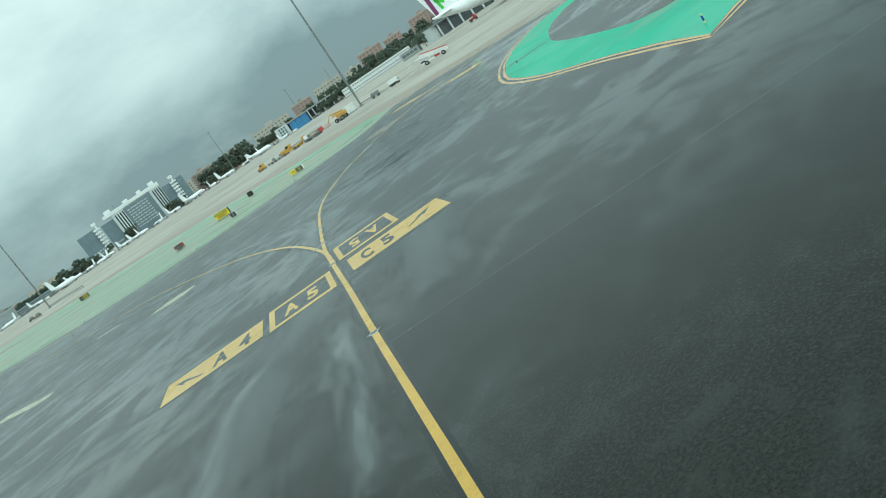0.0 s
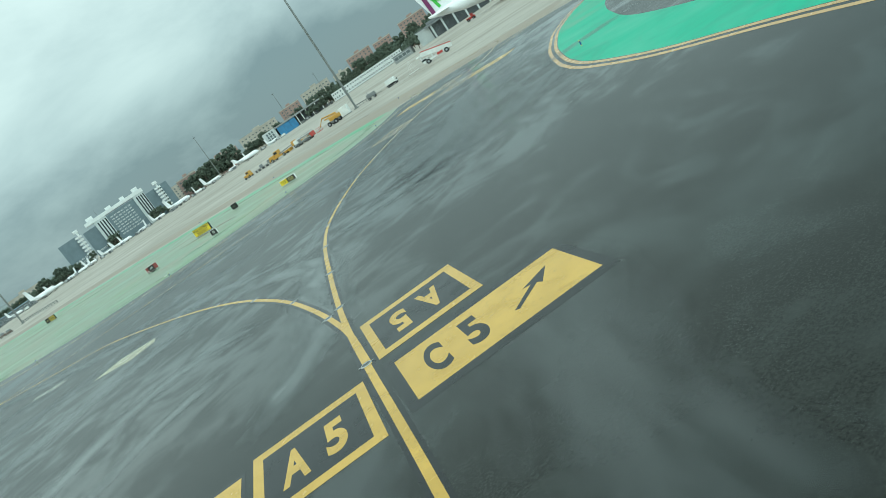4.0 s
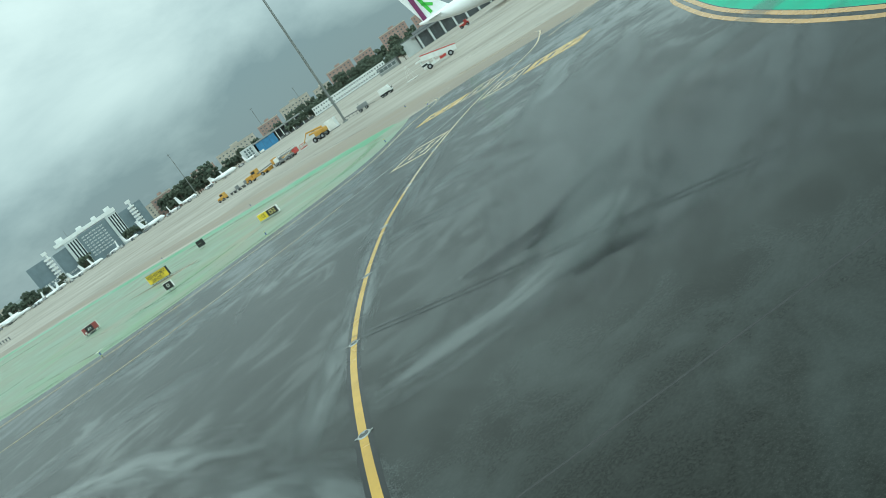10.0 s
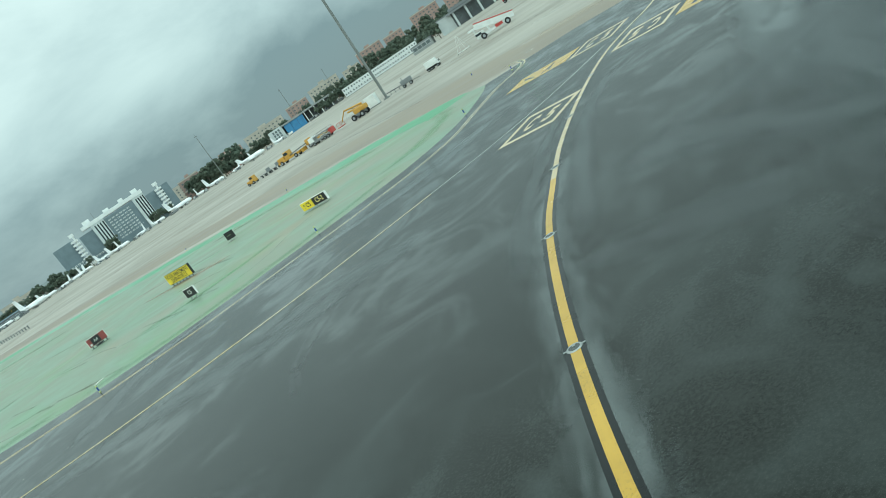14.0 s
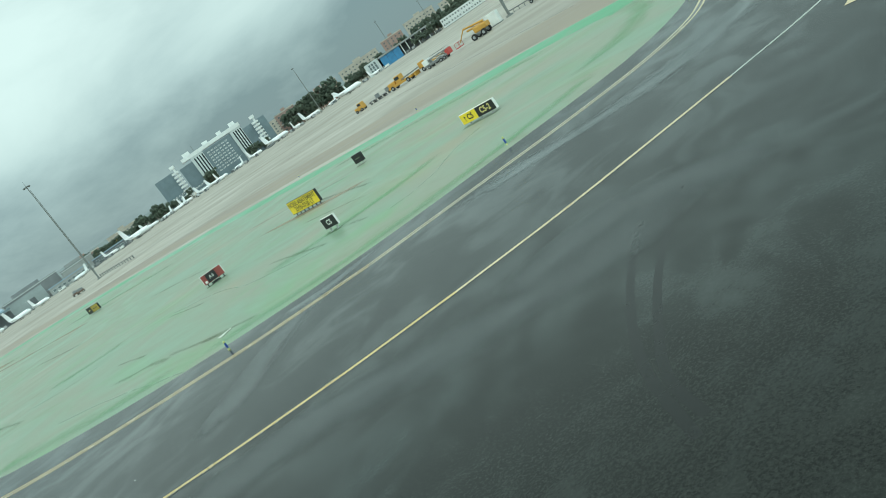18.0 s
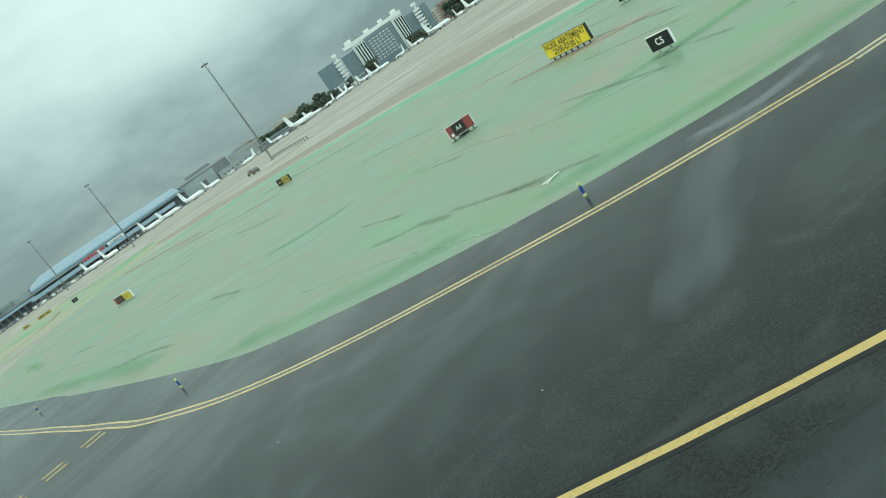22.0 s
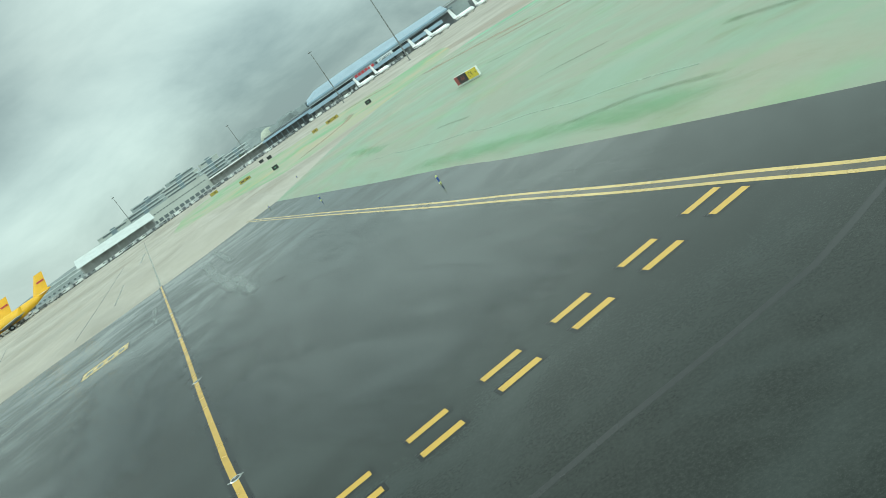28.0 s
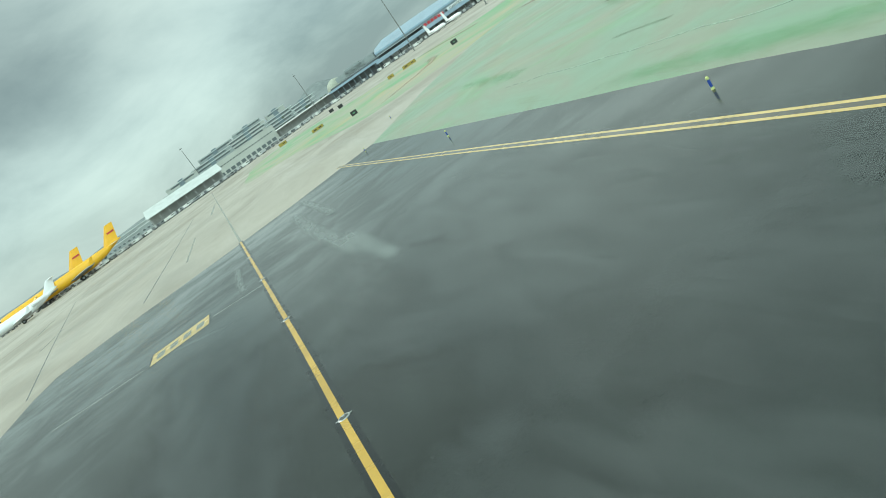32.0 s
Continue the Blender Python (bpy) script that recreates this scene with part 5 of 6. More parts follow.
windows(hotel, 23, 33.5, 1.5, 7.5, 4, 2, 1.2, 0.5, WHITE, 1.0, 0.15)

# brick and rendered apartment blocks beyond the trees
for i, (p0, p1, h, wall) in enumerate((((478, 750), (503, 735), 27, BRICK), ((506, 733), (524, 721), 25, BRICK), ((534, 713), (560, 695), 28, BRICK), ((350, 815), (392, 797), 19.5, SAND), ((398, 794), (420, 783), 21, BRICK), ((424, 781), (455, 765), 23, SAND),
                                       ((460, 762), (477, 752), 20, SAND), ((228, 690), (246, 684), 17, BRICK), ((250, 800), (300, 780), 17, SAND), ((305, 828), (345, 818), 18, BRICK), ((70, 790), (100, 787), 12, SAND), ((30, 820), (62, 818), 11, BRICK), ((565, 690), (590, 668), 26, BRICK))):
    b, L = block("apartment_block", "red brick apartment block with pale balconies" if wall is BRICK else "sand-coloured apartment block with rows of windows", "building", p0, p1, 14, h, wall, SAND, 1.0, "apartment blocks")
    rows, cols = max(int(h / 3.3), 2), max(int(L / 4.2), 2)
    windows(b, 0.8, L - 0.8, 2, h - 0.6, cols, rows, 1.7, 1.3, wall, 0.0, 0.10)
    for k in range(0, cols, 2):
        part("balcony", front_box((k + 0.5) * L / cols - 1.5, (k + 0.5) * L / cols + 1.5, -1.2, 0.1, h * 0.45, h * 0.45 + 1.1), SAND, b)
    part("stair_house", front_box(L * 0.4, L * 0.6, 4, 9, h + 1, h + 3.2), wall, b)

# two-storey site cabins
m, L = frame_of((299, 496), (348, 465))
x = 0.0
random.seed(3)
while x < L - 5:
    w = random.choice((6.0, 6.0, 9.0))
    h = 5.9
    cabin = thing("site_cabin", "white stacked site cabin with small dark windows", "cabin", m @ at(x, 0), "row of site cabins")
    part("wall", box(w - 0.12, 3, h, w / 2, 1.5, 0.25, 0.05), WHITE, cabin)
    part("roof", front_box(0, w, -0.1, 3.1, h + 0.25, h + 0.42), PALE, cabin)
    part("plinth", front_box(0.2, w - 0.2, 0.2, 2.8, 0, 0.25), DARK_WALL, cabin)
    for z in ((1.1, 3.9) if h > 4 else (1.1,)):
        windows(cabin, 0.3, w - 0.3, z, z + 1.0, int(w / 1.9), 1, 0.85, 1.1, PALE, 0.0, 0.08)
    x += w
grey_hall = block("grey_hall", "pale grey windowless hall beside the pier", "building", (263, 318), (269, 313), 8, 7.5, PALE)[0]
pier, L = block("terminal_pier", "dark glazed terminal pier with columns under a flat roof", "building", (269, 313), (330, 262), 20, 8.2, DARK_WALL, ROOF_GREY, 1.2)
for k in range(9):
    part("column", front_box(1 + k * 6.6, 2.0 + k * 6.6, -3, -2, 0, 7.4), PALE, pier)
part("canopy", front_box(-2, L, -4, 0, 7.0, 7.9), ROOF_GREY, pier)
windows(pier, 0.5, L - 0.5, 2.4, 7.2, 14, 2, 3.2, 1.6, LAMP_GREY, 0.0, 0.15)
shelter = block("bus_gate", "low grey glazed gate building with a flat roof", "building", (250, 329), (258, 321), 8, 3.6, GREY_WALL)[0]
windows(shelter, 0.5, 10.5, 0.8, 3.2, 4, 1, 2.2, 1.7, PALE)

# blue-doored hangar
m, L = frame_of((271, 577), (324, 551))
hang = thing("maintenance_hangar", "long hangar with pale end wall, blue sliding doors and open bays", "building", m)
part("wall", front_box(0, L, 12, 30, 0, 8.5), DARK_WALL, hang)
part("end_wall", front_box(0, 11.5, 0, 30, 0, 9.6), PALE, hang, "pale grey end wall")
part("roof", front_box(11, L + 1, -1, 30, 8.2, 9.4), GREY_WALL, hang)
for k in range(3):
    part("sliding_door", front_box(13 + k * 5.6, 18.4 + k * 5.6, -0.2 + 0.25 * (k % 2), 0.2 + 0.25 * (k % 2), 0, 8.0), BLUE_DOOR, hang, "blue ribbed sliding door")
for k in range(7):
    part("post", front_box(31 + k * 4.4, 31.6 + k * 4.4, -0.3, 0.3, 0, 8.2), WHITE, hang)
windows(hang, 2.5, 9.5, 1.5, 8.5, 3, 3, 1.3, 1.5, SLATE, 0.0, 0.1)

# cargo hall with a pale blue roof and red lettering shapes
m, L = frame_of((-162, 607), (-18, 629))
cargo = thing("cargo_hall", "long cargo hall with pale blue vaulted roof and open loading front", "building", m)
part("wall", front_box(-13, L, 6, 60, 0, 8.5), DARK_WALL, cargo)
bm = bmesh.new()
sec = [(-1.0, 10.2), (-1.0, 11.2), (6, 12.9), (14, 14.8), (24, 16.8), (40, 16.4), (60, 11.0), (60, 10.2)]
ends = []
for x, k in ((26.0, 0.55), (34.0, 0.95), (60.0, 1.0), (92.0, 0.95), (112.0, 0.85), (142.0, 0.75)):
    ends.append([bm.verts.new((x, y, 10.2 + (z - 10.2) * k if z > 11.3 else z)) for y, z in sec])
for a, b in zip(ends, ends[1:]):
    for i in range(len(sec)):
        j = (i + 1) % len(sec)
        bm.faces.new((a[i], b[i], b[j], a[j]))
bm.faces.new(ends[0])
bm.faces.new(list(reversed(ends[-1])))
part("roof", bm, BLUE_ROOF, cargo, "pale blue metal roof")
part("lower_roof", front_box(-14, 26.5, -2, 30, 6.0, 7.4), BLUE_ROOF, cargo, "low blue-grey roof")
for k in range(9):
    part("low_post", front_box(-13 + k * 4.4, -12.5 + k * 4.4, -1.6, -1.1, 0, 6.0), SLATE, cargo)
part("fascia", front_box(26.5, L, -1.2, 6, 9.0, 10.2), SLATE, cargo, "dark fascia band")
part("canopy", front_box(24, 134, -10, -1.2, 4.4, 6.8), BLUE_ROOF, cargo, "pale blue loading canopy")
for k in range(26):
    part("post", front_box(25 + k * 4, 25.5 + k * 4, -8.6, -8.1, 0, 5.2), GREY_WALL, cargo)
for k in range(13):
    part("loading_door", front_box(27 + k * 7.6, 32.4 + k * 7.6, 5.7, 6.0, 0, 4.4), GREY_WALL, cargo)
for k in range(6):
    part("red_letter_shape", front_box(64 + k * 2.7, 66 + k * 2.7, -1.7, -1.2, 6.2, 8.8), RED_TRIM, cargo, "plain red block on the fascia")
part("red_board", front_box(63, 81, -1.45, -1.2, 5.9, 9.0), SLATE, cargo, "grey board behind the red blocks")
part("word_board", front_box(82.5, 95, -1.45, -1.2, 5.9, 9.0), WHITE, cargo, "white board behind the dark word")
letters("CARGO", 1.9, DARK_WALL, cargo, Matrix.Translation((88.7, -1.6, 7.4)) @ pose(0, 0, 0, 90), 1.0, "lettering", 0.1, "dark word on the pale canopy edge", 0.03)
for x0, x1, h in ((-8, 16, 12.5), (0, 12, 14.0), (104, 122, 14.0), (122, 140, 12.5), (10, 24, 13.0)):
    part("roof_plant", front_box(x0, x1, 20, 40, 9.0, h), HAZE_GREY, cargo)
dome = thing("domed_hall", "greenish-grey domed hall rising behind the low sheds", "building", at(-183, 655))
bm = bmesh.new()
bmesh.ops.create_uvsphere(bm, u_segments=24, v_segments=12, radius=7.5)
bmesh.ops.delete(bm, geom=[v for v in bm.verts if v.co.z < -0.1], context="VERTS")
bmesh.ops.translate(bm, verts=bm.verts[:], vec=(0, 0, 7.0))
part("shell", bm, plain("grey_green_dome", (0.36, 0.38, 0.31), 0.6), dome)
part("drum", tube((0, 0, 0), (0, 0, 7.1), 7.9, 7.7, 24), HAZE_GREY, dome)
for k in range(7):
    a = radians(-150 + 20 * k)
    part("pier", box(0.5, 0.5, 7.0, 8.0 * math.cos(a), 8.0 * math.sin(a), 0), GREY_WALL, dome)
side_hall, L = block("grey_hangar", "grey hangar with a tall dark doorway", "building", (-21, 652), (6, 654), 30, 11.5, HAZE_GREY, ROOF_GREY, 0.8)
part("doorway", front_box(14, 19, -0.2, 0.1, 0, 7), DARK_WALL, side_hall)
for p0, p1, h, w, top in (((8, 640), (40, 642), 5.0, GREY_WALL, BLUE_ROOF), ((42, 640), (72, 636), 4.6, DARK_WALL, BLUE_ROOF), ((-60, 700), (-25, 704), 10.5, ROOF_GREY, GREY_WALL), ((-25, 720), (20, 724), 14, ROOF_GREY, GREY_WALL), ((22, 712), (48, 712), 10.5, GREY_WALL, ROOF_GREY), ((50, 705), (80, 702), 8, OCHRE, SAND), ((84, 700), (112, 695), 7, SAND, PALE)):
    b, L = block("apron_shed", "low shed with rows of openings behind parked aircraft", "building", p0, p1, 20, h, w, top, 0.6, "apron sheds")
    if h < 9:
        windows(b, 1, L - 1, 1, h - 1, max(int(L / 4), 2), max(int(h / 3.5), 1), 2.2, 1.5, PALE)
    else:
        part("upper_storey", front_box(L * 0.2, L * 0.7, 4, 16, h + 0.6, h + 3.0), w, b)
        part("roof_edge", front_box(-0.4, L + 0.4, -0.5, 0.0, h - 0.5, h), PALE, b)

# long stepped terminal
m, L = frame_of((-312, 580), (-160, 640))
term = thing("stepped_terminal", "long pale terminal with stepped storeys and window bands", "building", m)
part("wall", front_box(34, 92, 0, 20, 0, 12), CREAM, term, "pale front wall")
part("canopy_roof", front_box(92, L, -6, 16, 6.5, 7.4), WHITE, term)
for k in range(15):
    part("canopy_post", front_box(94 + k * 4.6, 94.5 + k * 4.6, -5.6, -5.0, 0, 6.5), GREY_WALL, term)
part("back_wall", front_box(92, L, 1.5, 2, 0, 6.5), GREY_WALL, term)
windows(term, 38, 90, 7.4, 9.4, 20, 1, 1.5, 0.7, GREY_WALL, 0.0, 0.1)
windows(term, 38, 90, 1.0, 4.0, 12, 1, 3.0, 2.2, GREY_WALL, 0.0, 0.1)
for i, (x0, x1, z0, z1, y) in enumerate(((0, 34, 0, 13, 12), (4, 30, 13, 16.5, 16), (26, 60, 12, 17.5, 20), (34, 62, 17.5, 21, 26), (58, 90, 12, 19, 22), (64, 88, 19, 22, 28), (88, 112, 0, 16, 20), (92, 108, 16, 20, 26), (110, 130, 0, 14.5, 18))):
    s = part("storey_block", front_box(x0, x1, y, y + 24, z0, z1), CREAM if i % 3 == 1 else HAZE_GREY, term)
    for n in range(max(int((z1 - max(z0, 6.0)) / 2.3), 1)):
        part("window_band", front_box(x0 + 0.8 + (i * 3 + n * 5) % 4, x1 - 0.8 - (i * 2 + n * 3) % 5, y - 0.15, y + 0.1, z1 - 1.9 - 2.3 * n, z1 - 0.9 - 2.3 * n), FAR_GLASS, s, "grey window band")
        part("sill_band", front_box(x0, x1, y - 0.6, y, z1 - 0.6 - 2.3 * n, z1 - 0.2 - 2.3 * n), PALE, s, "pale concrete sill")
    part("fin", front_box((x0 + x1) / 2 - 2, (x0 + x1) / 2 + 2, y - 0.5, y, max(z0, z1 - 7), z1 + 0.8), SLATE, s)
m, L = frame_of((-273, 484), (-229, 507))
wh = thing("white_roofed_shed", "open shed with a broad sloping white roof", "building", m)
bm = bmesh.new()
vs = [bm.verts.new(c) for c in ((-1, -3, 7.2), (L + 1, -3, 6.6), (L + 1, 18, 11.0), (-1, 18, 12.0), (-1, -3, 6.8), (L + 1, -3, 6.2), (L + 1, 18, 10.6), (-1, 18, 11.6))]
for q in ((0, 1, 2, 3), (7, 6, 5, 4), (0, 4, 5, 1), (1, 5, 6, 2), (2, 6, 7, 3), (3, 7, 4, 0)):
    bm.faces.new([vs[i] for i in q])
part("roof", bm, PALE, wh, "broad white sloping roof")
part("back_wall", front_box(0, L, 4, 4.6, 0, 7.6), GREY_WALL, wh)
for k in range(9):
    part("post", front_box(0.5 + k * 6, 1.0 + k * 6, -2.6, -2.1, 0, 6.5), GREY_WALL, wh)
for p0, p1, h, w in (((-420, 560), (-385, 585), 6.5, BRICK), ((-380, 590), (-350, 606), 5, HAZE_GREY), ((-352, 600), (-325, 612), 5.5, HAZE_GREY), ((-420, 640), (-372, 662), 8, HAZE_GREY), ((-372, 680), (-330, 700), 9.5, HAZE_GREY), ((-460, 620), (-432, 640), 8, SAND), ((-520, 580), (-480, 606), 8, BRICK), ((-455, 520), (-425, 548), 6, OCHRE), ((-490, 480), (-460, 512), 6.5, BRICK), ((-330, 660), (-300, 675), 11, HAZE_GREY)):
    b, L = block("perimeter_building", "distant block with rows of dark windows", "building", p0, p1, 20, h, w, PALE, 0.7, "perimeter buildings")
    windows(b, 1, L - 1, 1, h - 1, max(int(L / 4), 2), max(int(h / 3.5), 1), 2.2, 1.5, PALE)

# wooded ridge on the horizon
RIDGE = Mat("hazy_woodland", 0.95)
# ridge haze is mixed straight into the woodland colour
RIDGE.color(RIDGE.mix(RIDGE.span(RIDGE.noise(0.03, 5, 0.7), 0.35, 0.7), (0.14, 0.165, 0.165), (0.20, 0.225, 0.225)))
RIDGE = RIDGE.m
bm = bmesh.new()
rows = []
for i in range(241):
    a = radians(-70 + 140 * i / 240)
    d = 2300
    h = 22 + 14 * noise.noise((i * 0.045, 0.3, 0)) + 6 * noise.noise((i * 0.27, 2, 0)) + 30 * math.exp(-((math.degrees(a) - 16.6) / 1.3) ** 2) + 16 * math.exp(-((math.degrees(a) - 20.5) / 2.4) ** 2)
    base = Vector((-math.sin(a) * d, math.cos(a) * d, 0))
    back = base * 1.25
    rows.append([bm.verts.new(base), bm.verts.new(base * 1.08 + Vector((0, 0, h))), bm.verts.new(back)])
for a, b in zip(rows, rows[1:]):
    for j in (0, 1):
        bm.faces.new((a[j], a[j + 1], b[j + 1], b[j]))
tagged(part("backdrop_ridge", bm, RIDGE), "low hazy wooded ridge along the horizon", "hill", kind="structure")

# ---------------------------------------------------------------- trees
BARK = plain("grey_bark", (0.10, 0.08, 0.06), 0.9)


def leaf_material(name, a, b):
    m = Mat(name, 0.8)
    info = m.t.nodes.new("ShaderNodeObjectInfo")
    geo = m.t.nodes.new("ShaderNodeNewGeometry")
    c = m.mix(geo.outputs["Random Per Island"], a, b)
    c = m.mix(m.math("MULTIPLY", info.outputs["Random"], 0.3), c, (0.075, 0.075, 0.045))
    m.color(c)
    return m.m


LEAF = leaf_material("dark_foliage", (0.058, 0.082, 0.058), (0.095, 0.12, 0.085))


def tree_meshes(seed, h, spread):
    rnd = random.Random(seed)
    bm = bmesh.new()
    tube((0, 0, 0), (0, 0, h * 0.45), 0.3, 0.18, 8, bm)
    tips = []
    for k in range(7):
        a, r = k * 2.4 + rnd.random(), spread * rnd.uniform(0.25, 0.6)
        p = (r * math.cos(a), r * math.sin(a), h * rnd.uniform(0.5, 0.85))
        tube((0, 0, h * rnd.uniform(0.25, 0.42)), p, 0.12, 0.04, 6, bm)
        tips.append(Vector(p))
    trunk = mesh_of(bm, "trunk", BARK)
    bm = bmesh.new()
    for k in range(20):
        c = rnd.choice(tips) + Vector((rnd.uniform(-1, 1), rnd.uniform(-1, 1), rnd.uniform(-0.8, 1))) * spread * 0.34
        size = spread * rnd.uniform(0.16, 0.30)
        lump = bmesh.ops.create_icosphere(bm, subdivisions=2, radius=size * 0.8, matrix=Matrix.Translation(c))["verts"]
        for q in lump:
            q.co = c + (q.co - c) * (1 + 0.45 * noise.noise(q.co * 0.9) + 0.25 * noise.noise(q.co * 2.3)) * 0.95
        for j in range(44):
            d = Vector((rnd.gauss(0, 1), rnd.gauss(0, 1), rnd.gauss(0, 0.8))).normalized() * size * rnd.uniform(0.6, 1.1)
            u = Vector((rnd.uniform(-1, 1), rnd.uniform(-1, 1), rnd.uniform(-1, 1))).normalized() * rnd.uniform(0.4, 0.8)
            v = u.cross(d).normalized() * rnd.uniform(0.3, 0.65)
            bm.faces.new([bm.verts.new(c + d + q) for q in (-u, v, u, -v)])
    return trunk, mesh_of(bm, "crown", LEAF)


TREES = [tree_meshes(s, h, w) for s, h, w in ((1, 11, 5.0), (2, 9, 4.4), (3, 13, 5.4), (4, 8, 5.2))]


def tree(x, y, k, s, turn):
    t = thing("tree", "dark green broadleaf tree with an uneven crown", "tree", at(x, y, 0, turn) @ Matrix.Diagonal((s, s, s, 1)), "trees beyond the apron")
    for name, me in zip(("trunk", "crown"), TREES[k]):
        ob = new(name, me)
        ob.parent = t


rnd = random.Random(11)
BELTS = (((150, 676), (156, 674), 5, 0.9), ((188, 668), (205, 662), 8, 0.75), ((228, 668), (262, 655), 14, 1.1), ((118, 688), (136, 682), 5, 0.55), ((228, 672), (275, 650), 22, 1.15), ((278, 660), (395, 610), 44, 0.9), ((295, 535), (365, 490), 38, 0.68), ((335, 560), (420, 520), 18, 0.85), ((365, 470), (430, 405), 30, 0.95), ((262, 330), (275, 318), 5, 0.9), ((50, 690), (120, 690), 26, 0.85),
         ((-250, 640), (-180, 655), 8, 0.9), ((-480, 540), (-330, 640), 18, 0.5), ((390, 700), (520, 640), 40, 1.3), ((-10, 745), (60, 742), 10, 0.9), ((300, 690), (400, 640), 22, 1.0))
for p0, p1, n, s in BELTS:
    for i in range(n):
        f = (i + rnd.random()) / n
        off = rnd.uniform(-8, 8)
        tree(p0[0] + (p1[0] - p0[0]) * f + off * 0.4, p0[1] + (p1[1] - p0[1]) * f + off, rnd.randrange(4), s * rnd.uniform(0.75, 1.25), rnd.uniform(0, 360))


# ---------------------------------------------------------------- aircraft
PLANE_WHITE = plain("white_aircraft_paint", (0.76, 0.77, 0.77), 0.3, 0, 0.05, 0.3, 0.1)
PLANE_YELLOW = plain("yellow_aircraft_paint", (0.78, 0.43, 0.02), 0.32, 0, 0.08, 0.3, 0.1)
PLANE_GREY = plain("grey_aircraft_metal", (0.33, 0.34, 0.35), 0.4, 0.3)
TYRE = plain("black_rubber_tyre", (0.018, 0.018, 0.018), 0.8)
LOGO_GREEN = plain("green_tail_shape", (0.10, 0.50, 0.06), 0.4)
LOGO_PURPLE = plain("purple_tail_shape", (0.16, 0.02, 0.10), 0.4)


def loft(sections, sides=16):
    """A body through rings: (x, z, radius across, radius up)."""
    bm = bmesh.new()
    rings = [[bm.verts.new((x, ry * math.cos(2 * math.pi * i / sides), z + rz * math.sin(2 * math.pi * i / sides))) for i in range(sides)] for x, z, ry, rz in sections]
    for a, b in zip(rings, rings[1:]):
        for i in range(sides):
            j = (i + 1) % sides
            bm.faces.new((a[i], a[j], b[j], b[i])).smooth = True
    bm.faces.new(list(reversed(rings[0])))
    bm.faces.new(rings[-1])
    bmesh.ops.recalc_face_normals(bm, faces=bm.faces[:])
    return bm


def wing(root, tip, chord0, chord1, thick, up=False):
    """A tapered blade from root to tip (leading edges), with chords towards +x."""
    bm = bmesh.new()
    root, tip = Vector(root), Vector(tip)
    across = Vector((0, 1, 0)) if up else Vector((0, 0, 1))
    loops = []
    for p, c, t in ((root, chord0, thick), (tip, chord1, thick * 0.4)):
        loops.append([bm.verts.new(p + Vector((c * f, 0, 0)) + across * (t * g)) for f, g in ((0, 0), (0.25, 0.5), (0.6, 0.4), (1, 0.04), (1, -0.04), (0.6, -0.4), (0.25, -0.5))])
    n = len(loops[0])
    for i in range(n):
        bm.faces.new((loops[0][i], loops[0][(i + 1) % n], loops[1][(i + 1) % n], loops[1][i]))
    bm.faces.new(loops[0])
    bm.faces.new(loops[1])
    bmesh.ops.recalc_face_normals(bm, faces=bm.faces[:])
    return bm


def wheel(t, x, y, r, w):
    tyre = part("wheel", tube((x, y - w / 2, r), (x, y + w / 2, r), r, r, 14), TYRE, t, "black tyre")
    part("rim", tube((x, y - w / 2 - 0.02, r), (x, y + w / 2 + 0.02, r), r * 0.5, r * 0.5, 10), PLANE_GREY, tyre)
    return tyre


